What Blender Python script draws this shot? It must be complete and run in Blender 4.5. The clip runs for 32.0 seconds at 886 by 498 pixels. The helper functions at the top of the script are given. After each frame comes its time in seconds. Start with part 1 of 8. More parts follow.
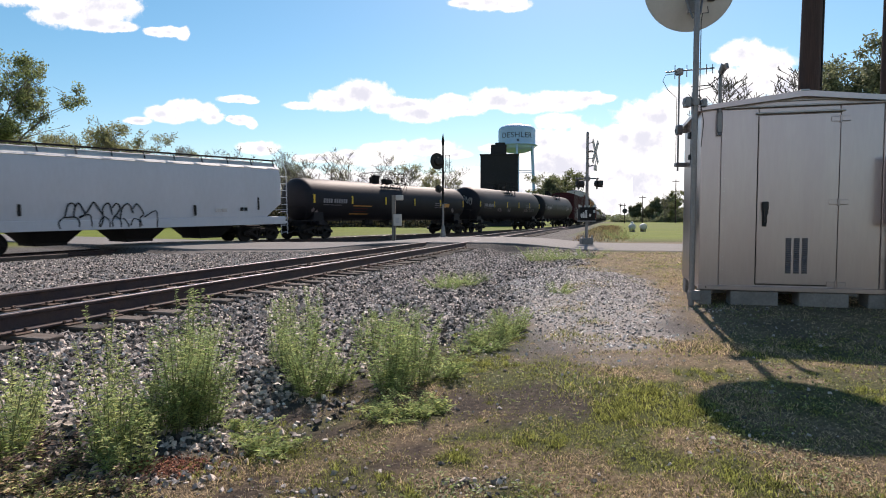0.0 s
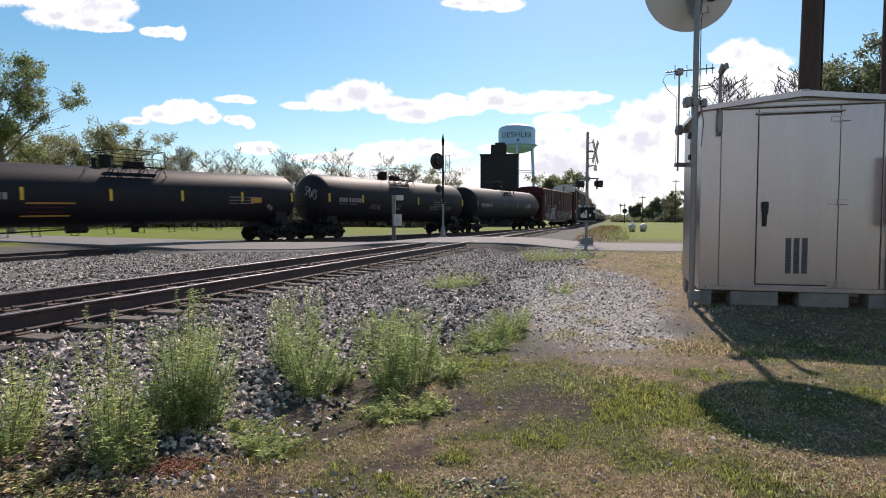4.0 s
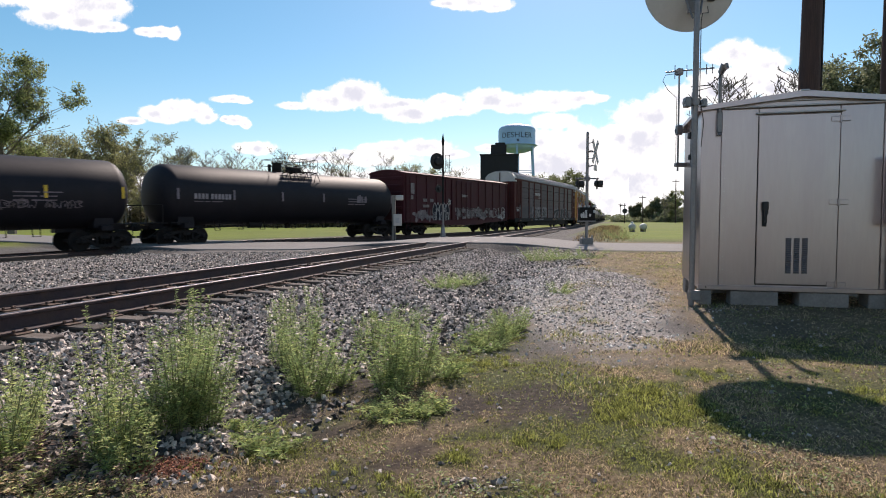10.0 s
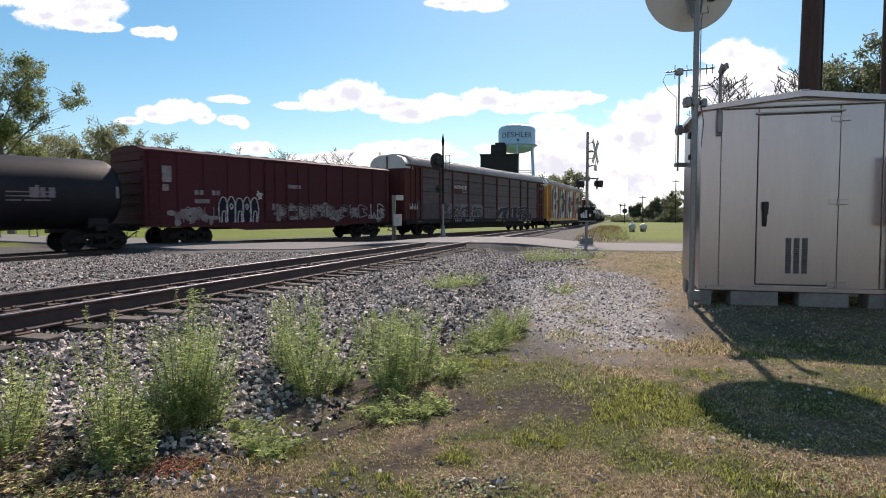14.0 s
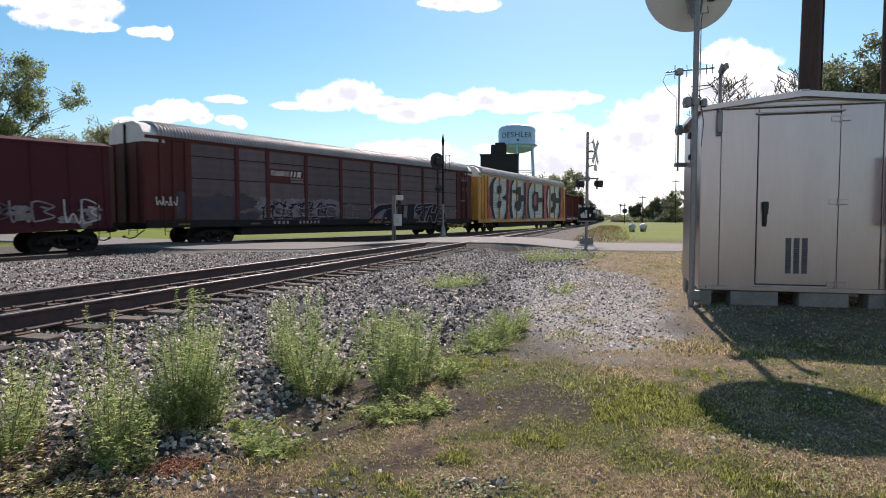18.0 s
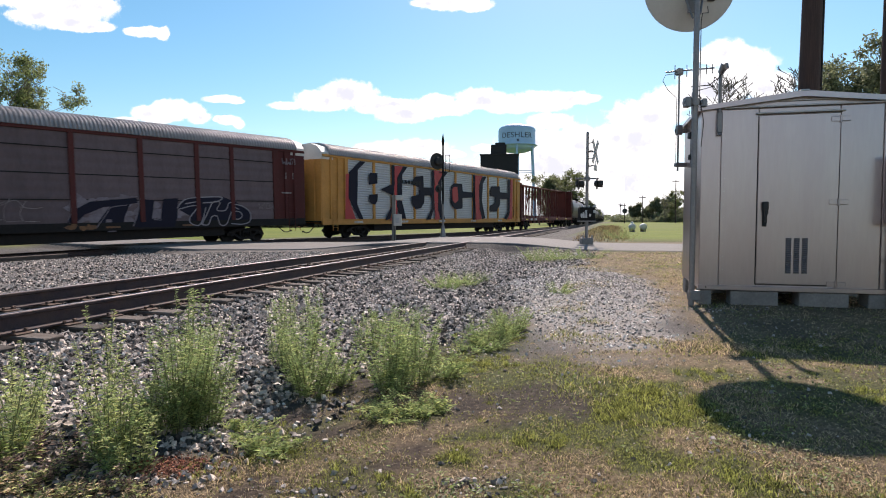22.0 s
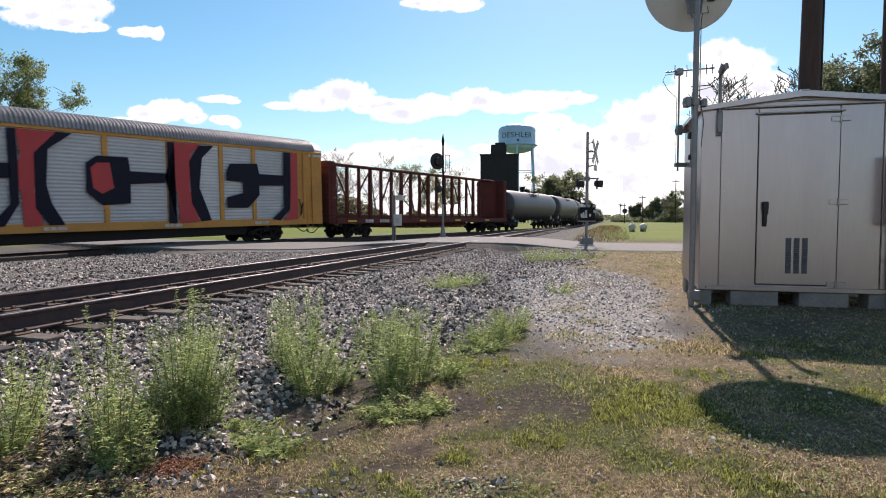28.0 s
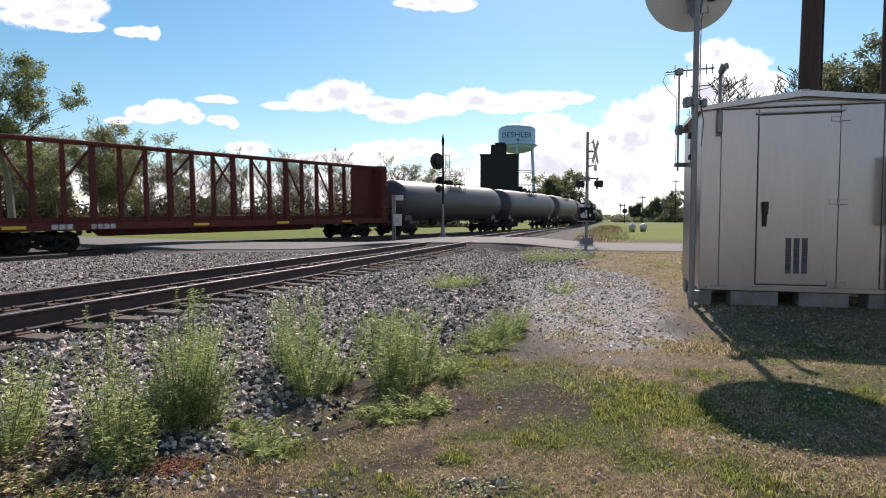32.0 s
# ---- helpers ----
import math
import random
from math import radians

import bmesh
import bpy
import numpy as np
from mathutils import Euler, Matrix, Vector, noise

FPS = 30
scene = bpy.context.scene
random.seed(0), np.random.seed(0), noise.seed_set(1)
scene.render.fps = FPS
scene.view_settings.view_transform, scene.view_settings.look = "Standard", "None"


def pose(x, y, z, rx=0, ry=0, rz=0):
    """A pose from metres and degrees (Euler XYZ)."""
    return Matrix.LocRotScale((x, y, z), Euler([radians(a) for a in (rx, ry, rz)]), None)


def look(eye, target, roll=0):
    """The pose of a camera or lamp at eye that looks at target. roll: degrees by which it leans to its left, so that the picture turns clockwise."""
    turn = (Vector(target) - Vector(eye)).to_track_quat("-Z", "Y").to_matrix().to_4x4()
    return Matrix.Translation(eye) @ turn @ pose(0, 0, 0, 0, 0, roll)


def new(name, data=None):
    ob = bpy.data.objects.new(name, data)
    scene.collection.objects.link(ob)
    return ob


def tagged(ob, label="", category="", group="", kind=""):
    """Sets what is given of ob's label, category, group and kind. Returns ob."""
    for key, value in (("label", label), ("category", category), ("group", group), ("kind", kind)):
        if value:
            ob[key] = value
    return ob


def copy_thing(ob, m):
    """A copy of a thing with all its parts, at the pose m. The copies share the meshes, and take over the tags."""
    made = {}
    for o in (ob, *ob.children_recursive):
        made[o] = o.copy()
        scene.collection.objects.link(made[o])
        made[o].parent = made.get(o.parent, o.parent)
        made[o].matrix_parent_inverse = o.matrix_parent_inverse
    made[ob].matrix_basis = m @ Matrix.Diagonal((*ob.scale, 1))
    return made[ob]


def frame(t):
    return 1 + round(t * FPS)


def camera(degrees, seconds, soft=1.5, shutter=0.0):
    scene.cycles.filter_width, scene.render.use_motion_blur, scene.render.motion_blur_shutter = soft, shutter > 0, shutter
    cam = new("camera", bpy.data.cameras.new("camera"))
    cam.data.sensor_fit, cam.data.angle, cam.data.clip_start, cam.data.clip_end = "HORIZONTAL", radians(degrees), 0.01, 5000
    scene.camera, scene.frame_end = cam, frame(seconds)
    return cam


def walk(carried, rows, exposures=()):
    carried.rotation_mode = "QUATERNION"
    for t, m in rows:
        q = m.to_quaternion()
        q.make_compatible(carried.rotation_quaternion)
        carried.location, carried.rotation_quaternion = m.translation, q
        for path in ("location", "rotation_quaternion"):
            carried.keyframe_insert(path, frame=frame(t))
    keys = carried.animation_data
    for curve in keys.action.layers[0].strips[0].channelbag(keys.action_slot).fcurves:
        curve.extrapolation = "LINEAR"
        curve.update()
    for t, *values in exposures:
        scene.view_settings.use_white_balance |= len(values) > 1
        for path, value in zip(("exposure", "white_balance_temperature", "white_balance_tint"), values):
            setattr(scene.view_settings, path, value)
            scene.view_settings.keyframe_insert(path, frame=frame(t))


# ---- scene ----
EYE = 1.45                                   # eye height over the low fields
cam = camera(72.6, 32.0, soft=1.0, shutter=0.5)
CAM_POSE = pose(0, 0, EYE, 90 - 2.84, 0, 0)
walk(cam, [(0.0, CAM_POSE), (32.0, CAM_POSE)], exposures=[(t, ev, 6850, 22) for t, ev in ((0.0, 0.44), (6.0, 0.40), (12.0, 0.42), (18.0, 0.52), (25.0, 0.58), (32.0, 0.43))])

# ---- light ----
SUN_ELEV, SUN_AZ = 42.1, 13.8                # degrees; azimuth from +Y towards +X
world = bpy.data.worlds.new("sky")
scene.world = world
world.use_nodes = True
wn = world.node_tree
sky = wn.nodes.new("ShaderNodeTexSky")
sky.sky_type, sky.sun_disc = "NISHITA", False
sky.sun_elevation, sky.sun_rotation = radians(SUN_ELEV), radians(SUN_AZ)
sky.air_density, sky.dust_density, sky.ozone_density = 1.0, 0.35, 3.0
sat = wn.nodes.new("ShaderNodeHueSaturation")
sat.inputs["Saturation"].default_value = 1.25
sat.inputs["Hue"].default_value = 0.478
wn.links.new(sky.outputs[0], sat.inputs["Color"])
wn.links.new(sat.outputs[0], wn.nodes["Background"].inputs[0])
wn.nodes["Background"].inputs[1].default_value = 0.096

sun_data = bpy.data.lights.new("sun", "SUN")
sun_data.energy, sun_data.angle, sun_data.color = 5.0, radians(0.53), (1.0, 0.93, 0.82)
sun = new("sun", sun_data)
_e, _a = radians(SUN_ELEV), radians(SUN_AZ)
sun_dir = Vector((math.cos(_e) * math.sin(_a), math.cos(_e) * math.cos(_a), math.sin(_e)))
sun.matrix_world = look(sun_dir * 60, (0, 0, 0))

# ---- materials ----
def material(name, colour, rough=0.7, metal=0.0, grain=0.0, grain_scale=40.0, stain=0.0, stain_scale=1.5,
             stain_colour=None, bump=0.0, bump_scale=60.0, stretch=(1, 1, 1), island=0.0, obj_random=0.0,
             translucent=0.0, spec=0.5):
    """A surface with fine grain, broad stains, relief and, if asked, a shift of value by object or by piece."""
    m = bpy.data.materials.new(name)
    m.use_nodes = True
    nt = m.node_tree
    n, l = nt.nodes, nt.links
    b = n["Principled BSDF"]
    b.inputs["Roughness"].default_value = rough
    b.inputs["Metallic"].default_value = metal
    b.inputs["Specular IOR Level"].default_value = spec
    co = n.new("ShaderNodeTexCoord")
    mp = n.new("ShaderNodeMapping")
    mp.inputs["Scale"].default_value = stretch
    l.new(co.outputs["Object"], mp.inputs["Vector"])
    rgb = n.new("ShaderNodeRGB")
    rgb.outputs[0].default_value = (*colour, 1)
    out = rgb.outputs[0]

    def noise_of(scale, detail=6.0, rough_=0.6):
        t = n.new("ShaderNodeTexNoise")
        t.inputs["Scale"].default_value, t.inputs["Detail"].default_value = scale, detail
        t.inputs["Roughness"].default_value = rough_
        l.new(mp.outputs[0], t.inputs["Vector"])
        return t.outputs["Fac"]

    def value_shift(src, fac, amount):
        mr = n.new("ShaderNodeMapRange")
        mr.inputs["From Min"].default_value, mr.inputs["From Max"].default_value = 0.25, 0.75
        mr.inputs["To Min"].default_value, mr.inputs["To Max"].default_value = 1 - amount, 1 + amount
        l.new(fac, mr.inputs["Value"])
        h = n.new("ShaderNodeHueSaturation")
        l.new(mr.outputs[0], h.inputs["Value"])
        l.new(src, h.inputs["Color"])
        return h.outputs[0]

    if grain:
        out = value_shift(out, noise_of(grain_scale), grain)
    if stain:
        ramp = n.new("ShaderNodeMapRange")
        ramp.inputs["From Min"].default_value, ramp.inputs["From Max"].default_value = 0.42, 0.68
        ramp.inputs["To Min"].default_value, ramp.inputs["To Max"].default_value = 0.0, stain
        l.new(noise_of(stain_scale, 8.0, 0.68), ramp.inputs["Value"])
        mx = n.new("ShaderNodeMix")
        mx.data_type = "RGBA"
        sc = stain_colour or tuple(c * 0.5 for c in colour)
        mx.inputs[7].default_value = (*sc, 1)
        l.new(ramp.outputs[0], mx.inputs[0])
        l.new(out, mx.inputs[6])
        out = mx.outputs[2]
    if island:
        g = n.new("ShaderNodeNewGeometry")
        out = value_shift(out, g.outputs["Random Per Island"], island)
    if obj_random:
        oi = n.new("ShaderNodeObjectInfo")
        out = value_shift(out, oi.outputs["Random"], obj_random)
    l.new(out, b.inputs["Base Color"])
    if bump:
        bp = n.new("ShaderNodeBump")
        bp.inputs["Strength"].default_value, bp.inputs["Distance"].default_value = bump, 0.01
        l.new(noise_of(bump_scale), bp.inputs["Height"])
        l.new(bp.outputs[0], b.inputs["Normal"])
    if translucent:
        tr = n.new("ShaderNodeBsdfTranslucent")
        l.new(out, tr.inputs["Color"])
        ms = n.new("ShaderNodeMixShader")
        ms.inputs[0].default_value = translucent
        l.new(b.outputs[0], ms.inputs[1])
        l.new(tr.outputs[0], ms.inputs[2])
        l.new(ms.outputs[0], n["Material Output"].inputs["Surface"])
    return m


M_RAIL = material("rail_steel", (0.034, 0.020, 0.024), 0.75, 0.0, 0.3, 25, 0.5, 3, (0.09, 0.05, 0.03), 0.3, 80)
M_RAILTOP = material("polished_rail", (0.13, 0.112, 0.118), 0.46, 1.0, 0.1, 60, 0.3, 6)
M_TIE = material("weathered_tie", (0.060, 0.046, 0.038), 0.9, 0, 0.45, 30, 0.6, 4, (0.1326, 0.117, 0.1014), 0.8, 30, (0.25, 3, 3), obj_random=0.35)
M_PLATE = material("rusty_iron", (0.10, 0.062, 0.045), 0.75, 0.3, 0.3, 40, 0.4, 9)
M_STONE = material("ballast_stone", (0.318, 0.270, 0.236), 0.85, 0, 0.3, 70, 0.0, 3, None, 0.5, 90, island=0.9)
M_ASPHALT = material("worn_asphalt", (0.135, 0.130, 0.126), 0.9, 0, 0.25, 60, 0.4, 0.6, (0.088, 0.085, 0.083), 0.5, 120)
M_CONC = material("weathered_concrete", (0.2184, 0.2044, 0.1911), 0.9, 0, 0.2, 40, 0.5, 3, None, 0.5, 60)
M_ALU = material("mill_aluminium", (0.365, 0.330, 0.347), 0.29, 0.96, 0.05, 9, 0.5, 0.9, (0.319, 0.275, 0.3025), 0.05, 15, (3, 3, 0.4))
M_VENT = material("shaded_louvre_steel", (0.15, 0.135, 0.14), 0.45, 0.6, 0.1, 20)
M_ALU_DARK = material("dull_aluminium", (0.42, 0.42, 0.43), 0.5, 0.5, 0.1, 20, 0.3, 3)
M_GALV = material("galvanised_steel", (0.21, 0.205, 0.21), 0.45, 0.6, 0.15, 50, 0.3, 6)
M_BLACK = material("black_rubber", (0.02, 0.02, 0.02), 0.7)
M_DISH = material("offwhite_dish", (0.4836, 0.468, 0.4368), 0.6, 0, 0.06, 20, 0.3, 2.5, (0.39, 0.3744, 0.3432))
M_GREYWOOD = material("weathered_grey_wood", (0.20, 0.185, 0.165), 0.9, 0, 0.3, 20, 0.4, 3, None, 0.5, 30, (4, 4, 0.4))
M_POLE = material("creosoted_pole", (0.052, 0.030, 0.025), 0.85, 0, 0.35, 14, 0.4, 3, (0.035, 0.022, 0.018), 0.8, 22, (4, 4, 0.25))
M_TANK = material("tank_black_paint", (0.0092, 0.0092, 0.0136), 0.6, 0, 0.2, 12, 0.5, 0.8, (0.018, 0.017, 0.022), 0.05, 20, spec=0.22)
M_TANK_GREY = material("tank_grey_paint", (0.050, 0.046, 0.060), 0.5, 0, 0.1, 10, 0.5, 0.7, (0.06, 0.056, 0.062))
M_TANK_TAN = material("tank_faded_paint", (0.085, 0.072, 0.068), 0.55, 0, 0.1, 10, 0.6, 0.7, (0.10, 0.09, 0.085))
M_BOGIE = material("grimy_cast_steel", (0.013, 0.0122, 0.0125), 0.85, 0.0, 0.3, 20, 0.5, 5, (0.026, 0.021, 0.019), 0.4, 40, spec=0.25)
M_HOPPER = material("pale_grey_paint", (0.46, 0.48, 0.53), 0.55, 0, 0.05, 10, 0.3, 0.6, (0.36, 0.37, 0.40), stretch=(1, 1, 0.25))
M_HOPROOF = material("faded_white_roof", (0.5148, 0.5148, 0.507), 0.6, 0, 0.08, 14, 0.5, 1.5, (0.351, 0.3432, 0.3276))
M_BOX = material("boxcar_oxide", (0.058, 0.0122, 0.0178), 0.65, 0, 0.15, 12, 0.5, 0.7, (0.040, 0.012, 0.012), stretch=(1, 1, 0.3), spec=0.18)
M_RACKFRAME = material("rack_oxide_red", (0.078, 0.020, 0.019), 0.7, 0, 0.15, 12, 0.5, 0.9, (0.055, 0.018, 0.016), spec=0.2)
M_RACKPANEL = material("aged_rack_panel", (0.1156, 0.0881, 0.0966), 0.7, 0.1, 0.15, 14, 0.6, 0.8, (0.052, 0.040, 0.042), stretch=(1, 1, 0.3), obj_random=0.12, spec=0.25)
M_RACKROOF = material("corrugated_roof", (0.3432, 0.3276, 0.3354), 0.55, 0.2, 0.1, 20, 0.5, 1.2, (0.1872, 0.1794, 0.1755))
M_YELLOW = material("rack_yellow", (0.50, 0.235, 0.058), 0.6, 0, 0.12, 12, 0.5, 0.9, (0.26, 0.14, 0.04), spec=0.3)
M_SILVER = material("silver_panel", (0.46, 0.47, 0.49), 0.55, 0.15, 0.1, 16, 0.4, 0.8, (0.33, 0.33, 0.34), obj_random=0.08)
M_CENTRE = material("centrebeam_oxide", (0.105, 0.024, 0.021), 0.7, 0, 0.15, 15, 0.5, 1.0, (0.055, 0.022, 0.018), spec=0.2)
M_WHITE_P = material("white_sprayed", (0.44, 0.43, 0.43), 0.6, 0, 0.25, 14, 0.6, 2.5, (0.24, 0.22, 0.22))
M_GREY_P = material("greyed_spray", (0.24, 0.225, 0.25), 0.65, 0, 0.3, 12, 0.6, 2, (0.12, 0.11, 0.12))
M_LILAC_P = material("faded_lilac_spray", (0.17, 0.145, 0.17), 0.65, 0, 0.35, 9, 0.7, 2.2, (0.085, 0.07, 0.08))
M_FADE_P = material("worn_dark_spray", (0.050, 0.042, 0.046), 0.65, 0, 0.3, 9, 0.7, 1.6, (0.085, 0.068, 0.062))
M_CHALK_P = material("worn_white_spray", (0.21, 0.185, 0.19), 0.7, 0, 0.4, 8, 0.8, 1.8, (0.085, 0.05, 0.055))
M_RED_P = material("red_sprayed", (0.40, 0.03, 0.035), 0.6, 0, 0.12, 20, 0.4, 2, (0.28, 0.03, 0.03))
M_NAVY_P = material("navy_sprayed", (0.008, 0.008, 0.020), 0.6, 0, 0.2, 20, spec=0.15)
M_BLACK_P = material("black_sprayed", (0.014, 0.014, 0.016), 0.6, spec=0.2)
M_DUSK_P = material("dark_purple_spray", (0.024, 0.017, 0.030), 0.65, 0, 0.3, 9, 0.7, 1.6, (0.05, 0.036, 0.042))
M_OCHRE_P = material("ochre_spray", (0.15, 0.068, 0.024), 0.7, 0, 0.4, 9, 0.7, 2, (0.08, 0.045, 0.03))
M_YELLOW_P = material("yellow_decal", (0.62, 0.42, 0.03), 0.55, 0, 0.1, 20, 0.3, 4)
M_BLUE_TANK = material("pale_blue_paint", (0.31, 0.50, 0.72), 0.5, 0, 0.05, 1, 0.3, 0.3, (0.195, 0.351, 0.4992))
M_LETTER = material("dark_lettering", (0.03, 0.05, 0.09), 0.6)
M_SILO = material("dark_silo", (0.022, 0.022, 0.026), 0.9, 0, 0.2, 2, 0.4, 0.5)
M_BARK = material("bark", (0.15, 0.132, 0.115), 0.95, 0, 0.4, 12, 0.4, 3, None, 0.8, 20)
M_LEAF = material("leaf_green", (0.14, 0.16, 0.072), 0.6, 0, 0.1, 4, island=0.4, translucent=0.5)
M_LEAF_GREY = material("leaf_grey_green", (0.185, 0.220, 0.090), 0.65, 0, 0.1, 4, island=0.5, translucent=0.5)
M_LEAF_DRY = material("leaf_olive", (0.225, 0.230, 0.110), 0.7, 0, 0.1, 4, island=0.4, translucent=0.6)
M_LEAF_DARK = material("leaf_dark", (0.165, 0.185, 0.105), 0.7, 0, 0.1, 4, island=0.4, translucent=0.5)

# ---- mesh helpers ----
class Shape:
    """Collects vertices and faces of one part."""

    def __init__(self):
        self.v, self.f = [], []

    def add(self, verts, faces, m=None):
        o = len(self.v)
        self.v += [tuple(m @ Vector(p)) for p in verts] if m is not None else [tuple(p) for p in verts]
        self.f += [tuple(i + o for i in q) for q in faces]
        return self

    def box(self, x0, x1, y0, y1, z0, z1, c=0.0, m=None):
        """A box between corners; c: chamfer of its edges."""
        if c <= 0:
            vs = [(x, y, z) for z in (z0, z1) for y in (y0, y1) for x in (x0, x1)]
            return self.add(vs, [(0, 2, 3, 1), (4, 5, 7, 6), (0, 1, 5, 4), (2, 6, 7, 3), (0, 4, 6, 2), (1, 3, 7, 5)], m)
        lo, hi = (x0, y0, z0), (x1, y1, z1)
        vs, key = [], {}
        for sx in (0, 1):
            for sy in (0, 1):
                for sz in (0, 1):
                    s = (sx, sy, sz)
                    for ax in range(3):
                        p = [(hi if s[k] else lo)[k] + (0 if k == ax else (-c if s[k] else c)) for k in range(3)]
                        key[(s, ax)] = len(vs)
                        vs.append(p)
        fs = []
        for ax in range(3):
            b, d = (ax + 1) % 3, (ax + 2) % 3
            for side in (0, 1):
                q = []
                for sb, sd in ((0, 0), (1, 0), (1, 1), (0, 1)):
                    s = [0, 0, 0]
                    s[ax], s[b], s[d] = side, sb, sd
                    q.append(key[(tuple(s), ax)])
                fs.append(q if side else q[::-1])
            for sb in (0, 1):
                for sd in (0, 1):
                    s0, s1 = [0, 0, 0], [0, 0, 0]
                    s0[ax], s0[b], s0[d] = 0, sb, sd
                    s1[ax], s1[b], s1[d] = 1, sb, sd
                    s0, s1 = tuple(s0), tuple(s1)
                    q = [key[(s0, b)], key[(s1, b)], key[(s1, d)], key[(s0, d)]]
                    fs.append(q if sb != sd else q[::-1])
        for sx in (0, 1):
            for sy in (0, 1):
                for sz in (0, 1):
                    q = [key[((sx, sy, sz), k)] for k in range(3)]
                    fs.append(q if (sx + sy + sz) % 2 else q[::-1])
        return self.add(vs, fs, m)

    def cyl(self, p0, p1, r0, r1=None, n=12, caps=True):
        r1 = r0 if r1 is None else r1
        a, b = Vector(p0), Vector(p1)
        d = (b - a).normalized()
        u = d.orthogonal().normalized()
        w = d.cross(u)
        vs, fs = [], []
        for c, r in ((a, r0), (b, r1)):
            for i in range(n):
                t = 2 * math.pi * i / n
                vs.append(c + u * (r * math.cos(t)) + w * (r * math.sin(t)))
        fs = [(i, (i + 1) % n, n + (i + 1) % n, n + i) for i in range(n)]
        if caps:
            fs += [tuple(range(n))[::-1], tuple(range(n, 2 * n))]
        return self.add(vs, fs)

    def tube(self, pts, r, n=6, radii=None):
        pts = [Vector(p) for p in pts]
        vs, fs = [], []
        u = None
        for i, p in enumerate(pts):
            d = (pts[min(i + 1, len(pts) - 1)] - pts[max(i - 1, 0)]).normalized()
            u = d.orthogonal().normalized() if u is None else (u - d * u.dot(d)).normalized()
            w = d.cross(u)
            rr = radii[i] if radii else r
            vs += [p + u * (rr * math.cos(2 * math.pi * k / n)) + w * (rr * math.sin(2 * math.pi * k / n)) for k in range(n)]
        for i in range(len(pts) - 1):
            fs += [(i * n + k, i * n + (k + 1) % n, (i + 1) * n + (k + 1) % n, (i + 1) * n + k) for k in range(n)]
        fs += [tuple(range(n))[::-1], tuple(range((len(pts) - 1) * n, len(pts) * n))]
        return self.add(vs, fs)

    def lathe(self, profile, n=24, m=None):
        """Turns a profile of (radius, height) round z."""
        vs, fs = [], []
        for r, z in profile:
            vs += [(r * math.cos(2 * math.pi * k / n), r * math.sin(2 * math.pi * k / n), z) for k in range(n)]
        for i in range(len(profile) - 1):
            fs += [(i * n + k, i * n + (k + 1) % n, (i + 1) * n + (k + 1) % n, (i + 1) * n + k) for k in range(n)]
        fs += [tuple(range(n))[::-1], tuple(range((len(profile) - 1) * n, len(profile) * n))]
        return self.add(vs, fs, m)

    def prism(self, poly, d0, d1, axis="y"):
        """Extrudes a polygon (counter-clockwise seen against the axis) from d0 to d1 along x, y or z."""
        put = {"x": lambda a, b, d: (d, a, b), "y": lambda a, b, d: (a, d, b), "z": lambda a, b, d: (a, b, d)}[axis]
        n = len(poly)
        vs = [put(a, b, d0) for a, b in poly] + [put(a, b, d1) for a, b in poly]
        fs = [(i, (i + 1) % n, n + (i + 1) % n, n + i) for i in range(n)] + [tuple(range(n))[::-1], tuple(range(n, 2 * n))]
        return self.add(vs, fs)

    def mesh(self, name, mat, smooth=35):
        me = bpy.data.meshes.new(name)
        me.from_pydata(self.v, [], self.f)
        me.materials.append(mat)
        me.update()
        if len(self.f) < 60000:
            bm = bmesh.new()
            bm.from_mesh(me)
            bmesh.ops.recalc_face_normals(bm, faces=bm.faces)
            bm.to_mesh(me)
            bm.free()
        if smooth:
            me.polygons.foreach_set("use_smooth", [True] * len(me.polygons))
            me.set_sharp_from_angle(angle=radians(smooth))
        return me


def thing(name, m, label, category, group="", kind=""):
    ob = new(name)
    ob.matrix_basis = m
    ob.empty_display_size = 0.3
    return tagged(ob, label, category, group, kind)


def part(name, shape, mat, parent=None, label="", smooth=35, m=None):
    me = shape if isinstance(shape, bpy.types.Mesh) else shape.mesh(name, mat, smooth)
    ob = new(name, me)
    if parent is not None:
        ob.parent = parent
    if m is not None:
        ob.matrix_basis = m
    return tagged(ob, label, kind="stuff" if name in ("lettering", "stencil", "graffiti") else "")


def raw_mesh(name, verts, faces, mat, smooth=False):
    """A large mesh from arrays."""
    me = bpy.data.meshes.new(name)
    verts, faces = np.asarray(verts, np.float32), np.asarray(faces, np.int32)
    nv, nf, k = len(verts), len(faces), faces.shape[1]
    me.vertices.add(nv)
    me.vertices.foreach_set("co", verts.ravel())
    me.loops.add(nf * k)
    me.loops.foreach_set("vertex_index", faces.ravel())
    me.polygons.add(nf)
    me.polygons.foreach_set("loop_start", np.arange(0, nf * k, k, dtype=np.int32))
    me.materials.append(mat)
    me.update(calc_edges=True)
    me.validate()
    me.polygons.foreach_set("use_smooth", [bool(smooth)] * nf)
    return me


